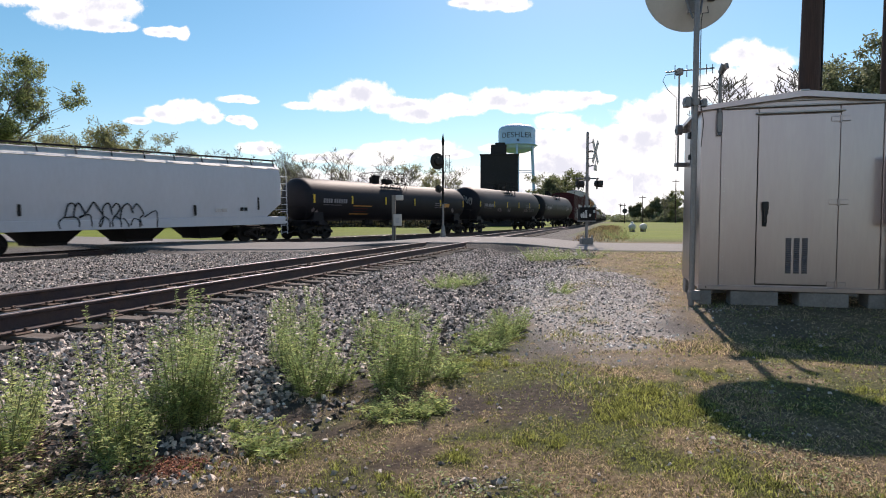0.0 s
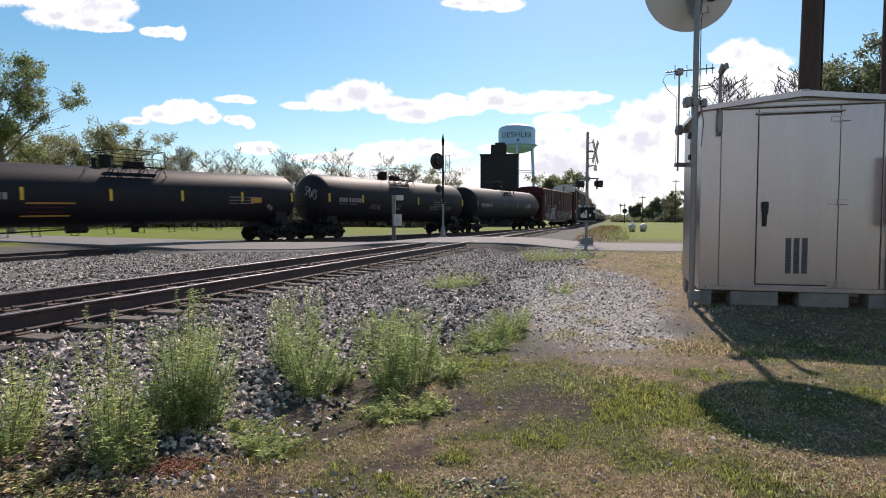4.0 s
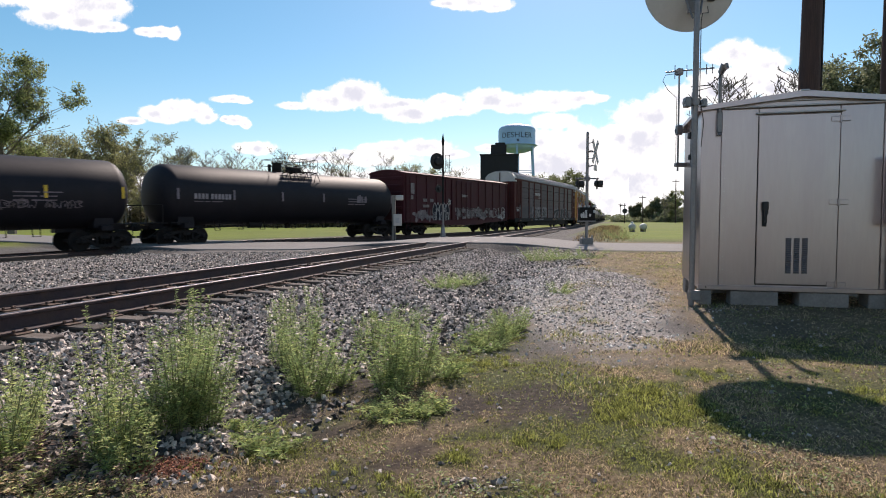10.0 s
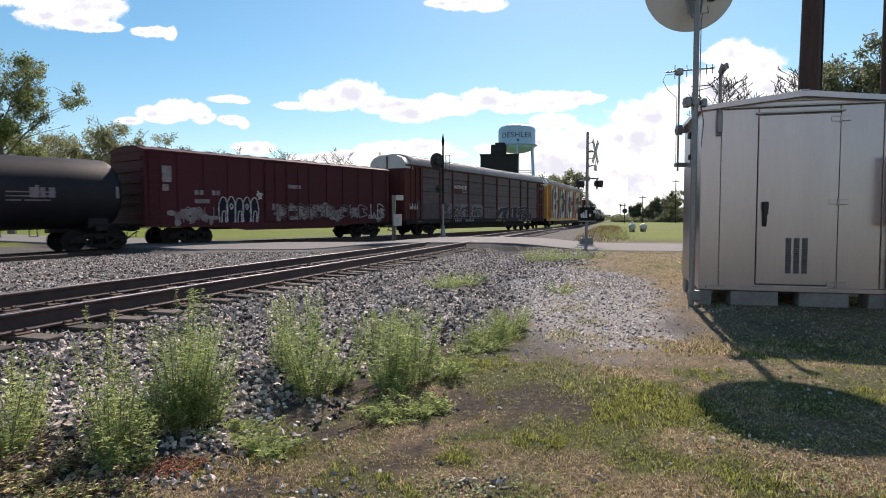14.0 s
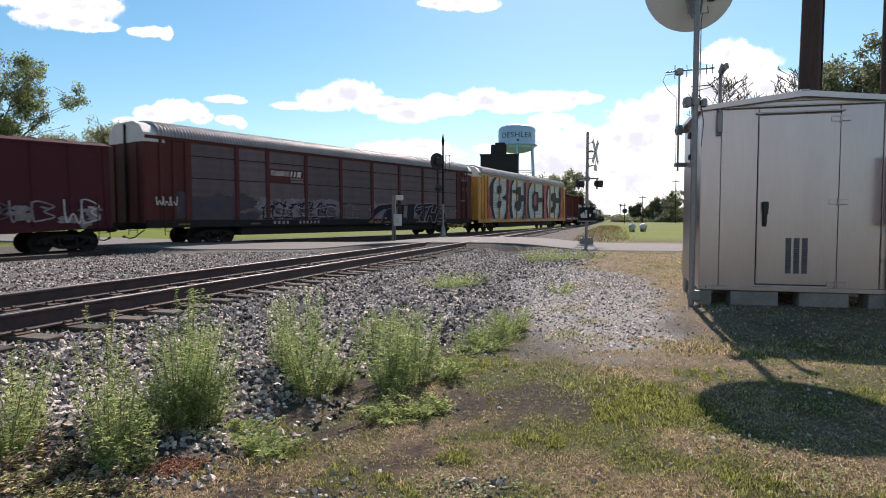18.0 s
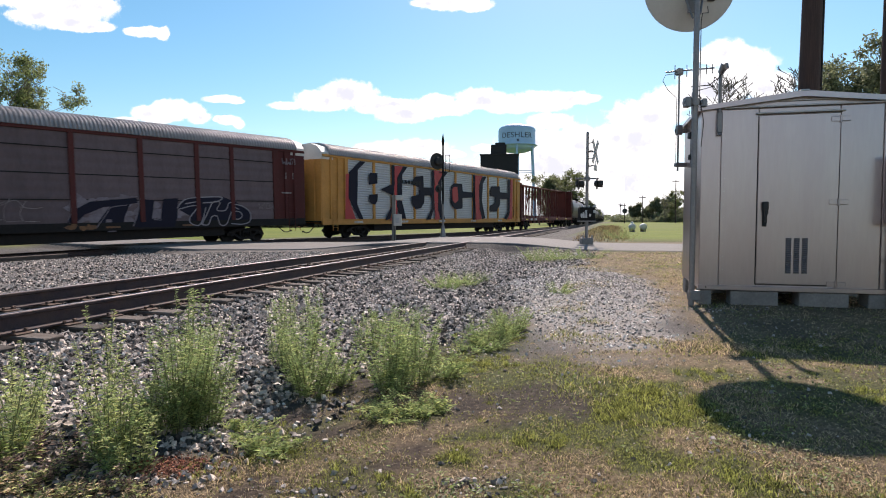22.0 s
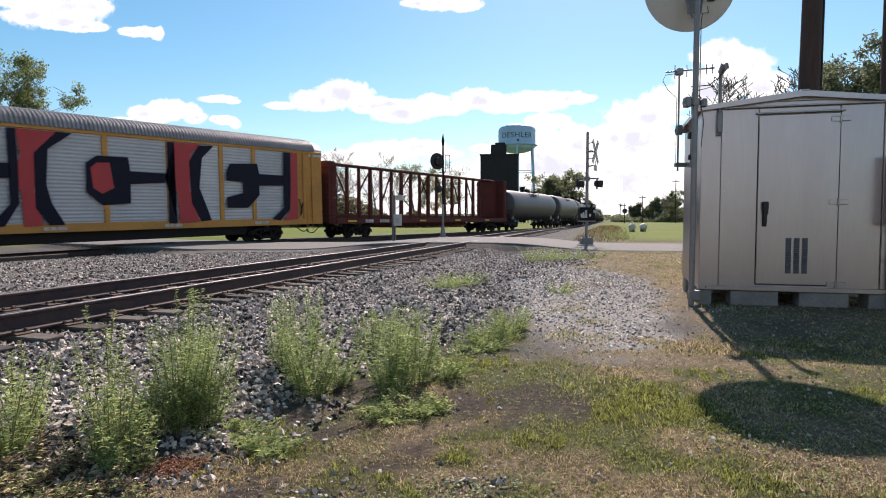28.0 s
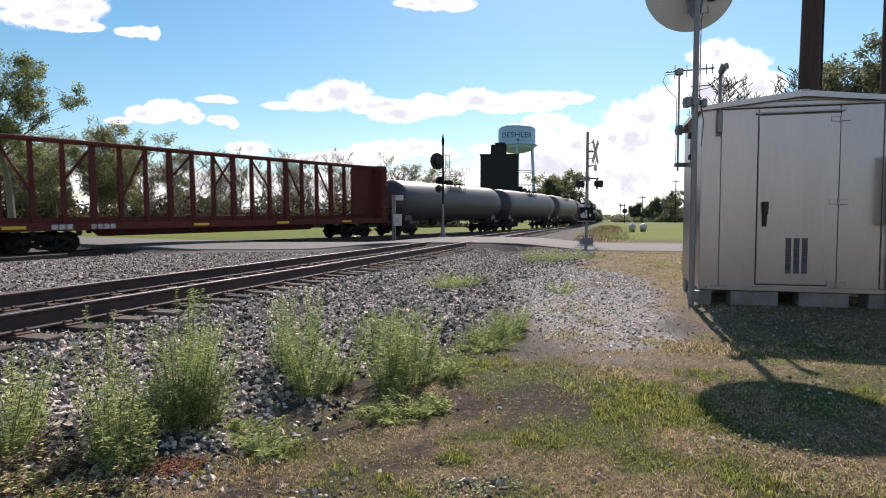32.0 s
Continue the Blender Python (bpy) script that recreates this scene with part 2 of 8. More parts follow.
# ---- plan: the two tracks ----
PHI, THETA = radians(15.754), radians(35.32)  # headings of the straight track and of the diverging leg
D_MAIN, D_LEG = 6.30, 28.06                   # distances of their centre lines from the eye's foot
ARC_R, SPEED = 190.0, 4.56
U_M, N_M = np.array((math.sin(PHI), math.cos(PHI))), np.array((math.cos(PHI), -math.sin(PHI)))
U_L, N_L = np.array((math.sin(THETA), math.cos(THETA))), np.array((math.cos(THETA), -math.sin(THETA)))
_Y = (D_LEG / math.cos(THETA) - D_MAIN / math.cos(PHI)) / (math.tan(THETA) - math.tan(PHI))
S_VERTEX = _Y / math.cos(THETA)
S_ARC = S_VERTEX - ARC_R * math.tan((THETA - PHI) / 2)
S_END = S_ARC + ARC_R * (THETA - PHI)


def smooth(a, b, x):
    t = np.clip((x - a) / (b - a), 0, 1)
    return t * t * (3 - 2 * t)


def rail_z_main(y):
    return EYE - 0.90 - 0.10 * smooth(30, 97, y)


def leg_point(s):
    """Place on the leg's centre line at arc length s, and its heading."""
    a = min(max(s, -1e9), S_ARC)
    p = np.array((-D_LEG / math.cos(THETA) + a * math.sin(THETA), a * math.cos(THETA)))
    h = THETA
    if s > S_ARC:
        q = min((s - S_ARC) / ARC_R, THETA - PHI)
        h = THETA - q
        p = p + ARC_R * np.array((math.cos(h) - math.cos(THETA), math.sin(THETA) - math.sin(h)))
    if s > S_END:
        p = p + (s - S_END) * U_M
    z = EYE - 1.20 + 0.20 * float(smooth(S_ARC, S_END, s)) - 0.019 * min(max(41.0 - s, 0.0), 22.0)
    return Vector((p[0], p[1], z)), h


def car_pose(s, base):
    """Pose of a car whose middle is at s, carried by two bogies base metres apart; its x axis points ahead."""
    a, _ = leg_point(s - base / 2)
    b, _ = leg_point(s + base / 2)
    x = (a - b).normalized()
    y = Vector((0, 0, 1)).cross(x).normalized()
    z = x.cross(y)
    o = (a + b) / 2
    return Matrix(((x.x, y.x, z.x, o.x), (x.y, y.y, z.y, o.y), (x.z, y.z, z.z, o.z), (0, 0, 0, 1)))

# ---- ground ----
def vnoise(x, y, scale, seed=0, octaves=4):
    """Value noise over arrays, about -1 to 1."""
    tot, amp, norm = np.zeros_like(x, dtype=float), 1.0, 0.0
    for o in range(octaves):
        xs, ys = x / scale + 17.3 * o + seed * 3.1, y / scale - 9.7 * o + seed * 7.7
        ix, iy = np.floor(xs), np.floor(ys)
        fx, fy = xs - ix, ys - iy
        fx, fy = fx * fx * (3 - 2 * fx), fy * fy * (3 - 2 * fy)

        def h(a, b):
            v = np.sin(a * 127.1 + b * 311.7 + seed * 13.7) * 43758.5453
            return (v - np.floor(v)) * 2 - 1
        tot += amp * ((h(ix, iy) * (1 - fx) + h(ix + 1, iy) * fx) * (1 - fy) + (h(ix, iy + 1) * (1 - fx) + h(ix + 1, iy + 1) * fx) * fy)
        norm += amp
        amp, scale = amp * 0.5, scale * 0.5
    return tot / norm


LEG_S = np.arange(-80, S_END + 4, 2.0)
LEG_P = np.array([leg_point(s)[0][:2] for s in LEG_S])
LEG_H = np.array([leg_point(s)[1] for s in LEG_S])
LEG_Z = np.array([leg_point(s)[0][2] for s in LEG_S])


def leg_offset(x, y):
    """Offset to the right of the leg's centre line, and the rail's height there."""
    x, y = np.atleast_1d(x), np.atleast_1d(y)
    q, z, best = np.full(x.shape, 1e3), np.full(x.shape, 0.0), np.full(x.shape, 1e9)
    for p, h, rz in zip(LEG_P, LEG_H, LEG_Z):
        dx, dy = x - p[0], y - p[1]
        al = dx * math.sin(h) + dy * math.cos(h)
        d = dx * math.cos(h) - dy * math.sin(h)
        w = np.hypot(d, np.maximum(np.abs(al) - 1.05, 0) * 3)
        k = w < best
        best, q, z = np.where(k, w, best), np.where(k, np.where(np.abs(al) < 1.3, d, np.sign(d) * w), q), np.where(k, rz, z)
    return q, z


def main_offset(x, y):
    return x * N_M[0] + y * N_M[1] + D_MAIN, x * U_M[0] + y * U_M[1]


def road_near(x):
    right = np.clip(x - 3, 0, 30)
    left = np.maximum(-9.0 - x, 0)
    return 23.6 - 0.24 * right + 0.62 * left * smooth(0, 3, left)


ROAD_W = 8.0


def road_z(x, y):
    q, _ = main_offset(x, y)
    return 0.265 + (rail_z_main(y) - 0.012 - 0.265) * np.exp(-(q / 4.2) ** 4) - 0.06 * smooth(8, 30, x)


def ground_z(x, y):
    x, y = np.asarray(x, float), np.asarray(y, float)
    q, a = main_offset(x, y)
    ql, lz = leg_offset(x.ravel(), y.ravel())
    ql, lz = ql.reshape(x.shape), lz.reshape(x.shape)
    lawn = 0.35 - 0.17 * smooth(14, 32, y) + 0.05 * np.exp(-((x - 4.4) / 1.9) ** 4 - ((y - 7.7) / 1.5) ** 4)
    along = x * U_L[0] + y * U_L[1]
    left = 0.17 - 0.10 * smooth(-3, -10, ql) - 0.16 * smooth(43, 24, along) * smooth(9, 3.5, np.abs(ql))
    z = left + (lawn - left) * smooth(-4, 2, q)
    z = z + 0.02 * vnoise(x, y, 1.4, 3) + 0.10 * vnoise(x, y, 40, 5) * smooth(30, 120, np.hypot(x, y))
    z = z - 0.10 * np.exp(-((q - 4.3) / 0.9) ** 2) * smooth(12, 6, y)
    crest = rail_z_main(y) - 0.262 - np.maximum(np.abs(q) - 1.75, 0) * 0.35
    z = np.where(y > -60, z + (crest - z) * smooth(3.6, 1.5, np.abs(q)), z)
    lcrest = lz - 0.23
    z = z + (lcrest - z) * smooth(3.3, 1.7, np.abs(ql)) * (np.abs(ql) < 4)
    yn = road_near(x)
    inroad = smooth(-0.45, 0.05, y - yn) * smooth(1.8, -0.2, y - yn - ROAD_W)
    z = z + (road_z(x, y) - 0.03 - z) * inroad
    return z


def nonuniform(lo, hi, mids):
    """Steps of a grid: mids are (from, to, step); outside they grow."""
    c = []
    for a, b, st in mids:
        c += list(np.arange(a, b, st))
    c.append(mids[-1][1])
    st, v = mids[-1][2], c[-1]
    while v < hi:
        st *= 1.28
        v += st
        c.append(v)
    st, v, low = mids[0][2], c[0], []
    while v > lo:
        st *= 1.28
        v -= st
        low.append(v)
    return np.array(low[::-1] + c)


GX = nonuniform(-3500, 3500, [(-32, -9, 0.4), (-9, 8, 0.12), (8, 20, 0.5)])
GY = nonuniform(-300, 4200, [(1.2, 13, 0.10), (13, 36, 0.22), (36, 110, 1.2)])
gx, gy = np.meshgrid(GX, GY)
gz = ground_z(gx, gy)
nx_, ny_ = len(GX), len(GY)
idx = np.arange(nx_ * ny_).reshape(ny_, nx_)
quads = np.stack([idx[:-1, :-1], idx[:-1, 1:], idx[1:, 1:], idx[1:, :-1]], -1).reshape(-1, 4)


def drive_shape(x, y):
    """The pale gravel drive beside the shelter: below 1 inside its long oval."""
    u, v = (x - 2.12) * 0.19 + (y - 9.3) * 0.982, (x - 2.12) * 0.982 - (y - 9.3) * 0.19
    return (u / 4.6) ** 2 + (v / 1.25) ** 2


def zone_bed(x, y):
    """Where crushed stone covers the soil, 0 to 1."""
    q, a = main_offset(x, y)
    ql, _ = leg_offset(np.ravel(x), np.ravel(y))
    ql = ql.reshape(np.shape(x))
    wob = 0.55 * vnoise(x, y, 1.6, 8)
    edge = np.minimum(3.5 + 0.24 * np.maximum(a, 0), 5.4) + 1.3 * wob
    g = smooth(0.75, -0.75, q - edge) * smooth(-6.0, -1.5, ql + 3) * smooth(-60, -20, y) * smooth(70, 40, y)
    g = np.maximum(g, smooth(3.8, 2.4, np.abs(ql) + wob))
    g = np.maximum(g, smooth(4.2, 2.6, np.abs(q) + wob))
    return g


def zone_gravel(x, y):
    """Track bed and drive together."""
    return np.maximum(zone_bed(x, y), smooth(1.45, 0.45, drive_shape(x, y) + 0.9 * vnoise(x, y, 1.1, 8) + 0.5 * vnoise(x, y, 0.3, 18)))


def zone_fines(x, y):
    """Pale crushed fines: the small drive beside the shelter, the strip between the tracks."""
    wob = 0.4 * vnoise(x, y, 1.1, 12)
    drive = drive_shape(x, y) + 1.5 * wob
    q, a = main_offset(x, y)
    ql, _ = leg_offset(np.ravel(x), np.ravel(y))
    between = smooth(-2.6, -3.6, q + wob) * smooth(4.6, 6.2, ql.reshape(np.shape(x)) + 2 * wob)
    return np.maximum(smooth(1.25, 0.6, drive), 0.35 * between)


def patches(x, y, spots, scale, seed):
    """Ragged spots on the ground: centre and half widths of each; 0 to 1."""
    m = np.zeros(np.shape(x))
    wob = 1.3 * vnoise(x, y, scale, seed) + 0.8 * vnoise(x, y, scale * 0.3, seed + 1)
    for cx_, cy_, rx_, ry_ in spots:
        d = ((x - cx_) / (1.08 * rx_)) ** 2 + ((y - cy_) / (1.08 * ry_)) ** 2 + wob
        m = np.maximum(m, smooth(1.5, 0.3, d))
    return m


MUD_SPOTS = ((-0.57, 2.44, 0.14, 0.12), (-0.84, 2.49, 0.13, 0.12), (-0.92, 3.66, 0.14, 0.21), (-0.6, 4.24, 0.16, 0.35), (0.12, 3.55, 0.15, 0.28), (0.52, 3.72, 0.21, 0.34), (0.73, 3.55, 0.12, 0.36), (-0.15, 2.87, 0.11, 0.09), (-0.22, 2.68, 0.14, 0.08), (-0.6, 3.24, 0.15, 0.09), (-0.78, 2.61, 0.12, 0.09), (0.33, 3.24, 0.12, 0.09))
GREEN_SPOTS = ((0.33, 4.62, 0.22, 0.3), (1.27, 3.66, 0.35, 0.45), (1.33, 2.49, 0.14, 0.17), (0.49, 2.95, 0.14, 0.12), (-0.5, 2.44, 0.09, 0.13), (-0.19, 2.41, 0.14, 0.1), (-0.42, 2.7, 0.1, 0.13), (0.09, 2.73, 0.1, 0.13), (0.97, 3.84, 0.15, 0.26), (1.81, 4.2, 0.2, 0.15), (2.72, 3.84, 0.18, 0.39), (-1.09, 3.34, 0.16, 0.2), (-0.82, 3.03, 0.14, 0.16), (0.52, 5.77, 0.33, 0.73), (-0.42, 3.58, 0.16, 0.10), (-0.15, 3.52, 0.14, 0.10), (-0.90, 3.30, 0.13, 0.12), (-0.30, 2.55, 0.22, 0.10), (0.10, 3.03, 0.16, 0.08), (-1.05, 3.18, 0.10, 0.08))
DRY_SPOTS = ((-1.85, 2.5, 0.4, 0.22), (-0.38, 2.99, 0.2, 0.17), (1.69, 5.02, 0.62, 0.55), (2.26, 4.62, 0.17, 0.22), (1.31, 2.95, 0.22, 0.15), (0.91, 2.41, 0.3, 0.13), (0.61, 2.49, 0.19, 0.11), (1.55, 2.55, 0.19, 0.14), (3.06, 8.87, 0.58, 1.24))


def zone_mud(x, y):
    return 0.92 * patches(x, y, MUD_SPOTS, 0.26, 4)


def zone_rust(x, y):
    """Rust-red crumbs of an old brick."""
    d = ((x + 1.31) / 0.15) ** 2 + ((y - 2.84) / 0.10) ** 2 + 0.9 * vnoise(x, y, 0.12, 9)
    return 0.9 * smooth(1.3, 0.4, d)


def shadow_turf(x, y):
    """Thinner, drier turf laid over the dish and shelter shadows, browning the shade."""
    return np.maximum(np.exp(-((x - 2.7) / 1.0) ** 2 - ((y - 4.15) / 0.55) ** 2), np.exp(-((x - 3.3) / 1.3) ** 2 - ((y - 6.2) / 0.7) ** 2))


def zone_dry(x, y):
    """Sun-bleached grass, and turf browned where the two shadows fall, 0 to 1."""
    base = vnoise(x, y, 1.3, 21) + 0.8 * vnoise(x, y, 0.32, 22) + 0.4 * smooth(4.5, 9, y) * smooth(30, 14, y) + 0.4 * shadow_turf(x, y)
    return smooth(-0.3, 0.32, base + 0.9 * patches(x, y, DRY_SPOTS, 0.3, 24) - 1.1 * patches(x, y, GREEN_SPOTS, 0.3, 27))


def ground_material():
    m = bpy.data.materials.new("soil_grass_gravel")
    m.use_nodes = True
    n, l = m.node_tree.nodes, m.node_tree.links
    b = n["Principled BSDF"]
    b.inputs["Roughness"].default_value = 0.95
    b.inputs["Specular IOR Level"].default_value = 0.2
    co = n.new("ShaderNodeTexCoord")

    def noise_of(scale, detail=8.0):
        t = n.new("ShaderNodeTexNoise")
        t.inputs["Scale"].default_value, t.inputs["Detail"].default_value, t.inputs["Roughness"].default_value = scale, detail, 0.65
        l.new(co.outputs["Object"], t.inputs["Vector"])
        return t.outputs["Fac"]

    def ramp(fac, *stops):
        r = n.new("ShaderNodeValToRGB")
        el = r.color_ramp.elements
        while len(el) < len(stops):
            el.new(0.5)
        for e, (p, c) in zip(el, stops):
            e.position, e.color = p, (*c, 1)
        l.new(fac, r.inputs[0])
        return r.outputs[0]

    def mix(fac, a, c):
        x = n.new("ShaderNodeMix")
        x.data_type = "RGBA"
        l.new(fac, x.inputs[0])
        l.new(a, x.inputs[6])
        l.new(c, x.inputs[7])
        return x.outputs[2]

    def attribute(name):
        t = n.new("ShaderNodeAttribute")
        t.attribute_name = name
        return t.outputs["Fac"]

    soil = ramp(noise_of(48), (0.28, (0.017, 0.012, 0.009)), (0.5, (0.056, 0.041, 0.031)), (0.72, (0.164, 0.129, 0.098)))
    green = ramp(noise_of(34), (0.3, (0.020, 0.023, 0.009)), (0.55, (0.061, 0.069, 0.022)), (0.75, (0.125, 0.125, 0.045)))
    dry = ramp(noise_of(38), (0.3, (0.058, 0.039, 0.023)), (0.5, (0.148, 0.109, 0.066)), (0.7, (0.281, 0.222, 0.148)))
    # stone bed darkened to stand for the shaded gaps between loose stones
    stone = ramp(noise_of(45), (0.3, (0.020, 0.018, 0.017)), (0.5, (0.070, 0.066, 0.064)), (0.72, (0.203, 0.195, 0.187)))
    fines = ramp(noise_of(60), (0.32, (0.055, 0.044, 0.037)), (0.5, (0.25, 0.225, 0.205)), (0.68, (0.46, 0.43, 0.40)))
    field = ramp(noise_of(0.12), (0.3, (0.078, 0.122, 0.009)), (0.7, (0.130, 0.160, 0.014)))
    mud = ramp(noise_of(21), (0.28, (0.011, 0.008, 0.007)), (0.5, (0.031, 0.023, 0.020)), (0.72, (0.094, 0.072, 0.058)))
    c = mix(attribute("dry"), green, dry)
    c = mix(attribute("bare"), c, soil)
    c = mix(attribute("field"), c, field)
    c = mix(attribute("gravel"), c, mix(attribute("fines"), stone, fines))
    c = mix(attribute("mud"), c, mud)
    c = mix(attribute("rust"), c, ramp(noise_of(50), (0.3, (0.07, 0.032, 0.022)), (0.7, (0.26, 0.115, 0.07))))
    l.new(c, b.inputs["Base Color"])
    bp = n.new("ShaderNodeBump")
    bp.inputs["Strength"].default_value, bp.inputs["Distance"].default_value = 0.8, 0.02
    l.new(noise_of(40), bp.inputs["Height"])
    l.new(bp.outputs[0], b.inputs["Normal"])
    return m


M_GROUND = ground_material()
ground_me = raw_mesh("ground", np.stack([gx.ravel(), gy.ravel(), gz.ravel()], -1), quads, M_GROUND, True)
for zname, val in (("gravel", zone_gravel(gx, gy)), ("fines", zone_fines(gx, gy)), ("mud", zone_mud(gx, gy)), ("dry", zone_dry(gx, gy)), ("rust", zone_rust(gx, gy)),
                   ("bare", 0.5 * smooth(0.0, 0.4, vnoise(gx, gy, 0.5, 31) + 0.5 * vnoise(gx, gy, 2.0, 33) + 0.4 * vnoise(gx, gy, 0.15, 35))),
                   ("field", smooth(32, 44, np.hypot(gx - 3, gy)) * (0.82 + 0.18 * smooth(-0.3, 0.3, vnoise(gx, gy, 25, 14))))):
    at = ground_me.attributes.new(zname, "FLOAT", "POINT")
    at.data.foreach_set("value", np.asarray(val, np.float32).ravel())
tagged(new("ground", ground_me), "lawn, soil and gravel beside the railway, patchy and dry", "ground", kind="structure")

# road over both tracks
rx_ = np.concatenate([np.arange(-400, -40, 12), np.arange(-40, 40, 0.5), np.arange(40, 420, 12)])
rv, rf = [], []
W_STEPS = np.linspace(0, ROAD_W, 17)
for x in rx_:
    for w in W_STEPS:
        y = float(road_near(x)) + w
        if w == 0:
            rv.append((x, y, float(road_z(np.float64(x), np.float64(y))) - 0.40))
        rv.append((x, y, float(road_z(np.float64(x), np.float64(y))) + 0.03 * (1 - (2 * w / ROAD_W - 1) ** 2) - 0.012))
for i in range(len(rx_) - 1):
    for j in range(17):
        k = i * 18 + j
        rf.append((k, k + 18, k + 19, k + 1))
tagged(new("road", raw_mesh("road", rv, rf, M_ASPHALT, True)), "pale worn asphalt road crossing both tracks", "road", kind="structure")

# ---- tracks ----
RAIL_PROFILE = [(-0.076, -0.186), (0.076, -0.186), (0.076, -0.172), (0.014, -0.150), (0.009, -0.045), (0.036, -0.034),
                (0.038, -0.008), (0.030, 0.0), (-0.030, 0.0), (-0.038, -0.008), (-0.036, -0.034), (-0.009, -0.045), (-0.014, -0.150), (-0.076, -0.172)]


def sweep(path, profile):
    """Sweeps a profile (offset to the right, height) along points (place, heading)."""
    s, n = Shape(), len(profile)
    vs, fs = [], []
    for p, h in path:
        for a, b in profile:
            vs.append((p[0] + a * math.cos(h), p[1] - a * math.sin(h), p[2] + b))
    for i in range(len(path) - 1):
        fs += [(i * n + k, i * n + (k + 1) % n, (i + 1) * n + (k + 1) % n, (i + 1) * n + k) for k in range(n)]
    return s.add(vs, fs)


def main_point(a):
    p = a * U_M - D_MAIN * N_M
    return Vector((p[0], p[1], float(rail_z_main(p[1])))), PHI


def shifted(path, d):
    return [(Vector((p[0] + d * math.cos(h), p[1] - d * math.sin(h), p[2])), h) for p, h in path]


TOP_BAND = [(-0.033, 0.0), (-0.028, 0.003), (0.028, 0.003), (0.033, 0.0), (0.030, -0.004), (-0.030, -0.004)]


def make_track(name, path, ties, plated, label):
    tr = thing(name, Matrix.Identity(4), label, "railway track", kind="structure")
    for d in (-0.755, 0.755):
        rail = part("rail", sweep(shifted(path, d), RAIL_PROFILE), M_RAIL, tr, smooth=30)
        part("railhead", sweep(shifted(path, d), TOP_BAND), M_RAILTOP, rail, "bright polished running surface", smooth=0)
    tie = Shape().box(-1.30, 1.30, -0.115, 0.115, -0.18, 0, 0.012).mesh("tie", M_TIE)
    plate = Shape().box(-0.19, 0.19, -0.09, 0.09, 0, 0.016, 0.004)
    for sx in (-0.12, 0.12):
        for sy in (-0.06, 0.06):
            plate.box(sx - 0.012, sx + 0.012, sy - 0.012, sy + 0.012, 0.012, 0.05, 0.003)
    for sx in (-0.075, 0.075):
        plate.box(sx - 0.02, sx + 0.02, 0.075, 0.125, 0.0, 0.05, 0.006)
    plate = plate.mesh("tie_plate", M_PLATE)
    rnd = random.Random(5)
    for i, (p, h) in enumerate(ties):
        m = Matrix.Translation((p[0], p[1], p[2] - 0.205 + rnd.uniform(-0.008, 0.004))) @ Matrix.Rotation(-h + rnd.uniform(-0.02, 0.02), 4, "Z")
        m = m @ Matrix.Translation((rnd.uniform(-0.05, 0.05), 0, 0))
        t = part("tie", tie, M_TIE, tr, m=m)
        if i in plated:
            for d in (-0.755, 0.755):
                part("tie_plate", plate, M_PLATE, t, "rusty tie plate with spikes", m=pose(d, 0, 0.001))
    return tr


main_path = [main_point(a) for a in list(np.arange(-40, 0, 8)) + list(np.arange(0, 120, 2.0)) + [200, 400, 800, 1500]]
make_track("main_track", main_path, [main_point(a) for a in np.arange(0.2, 60, 0.53)], range(0, 60), "straight railway track with rusty rails on weathered ties")
leg_path = [leg_point(s) for s in np.arange(-60, S_END + 1, 2.0)]
make_track("leg_track", leg_path, [leg_point(s) for s in np.arange(8, 60, 0.55)], (), "curving railway track under the passing train")
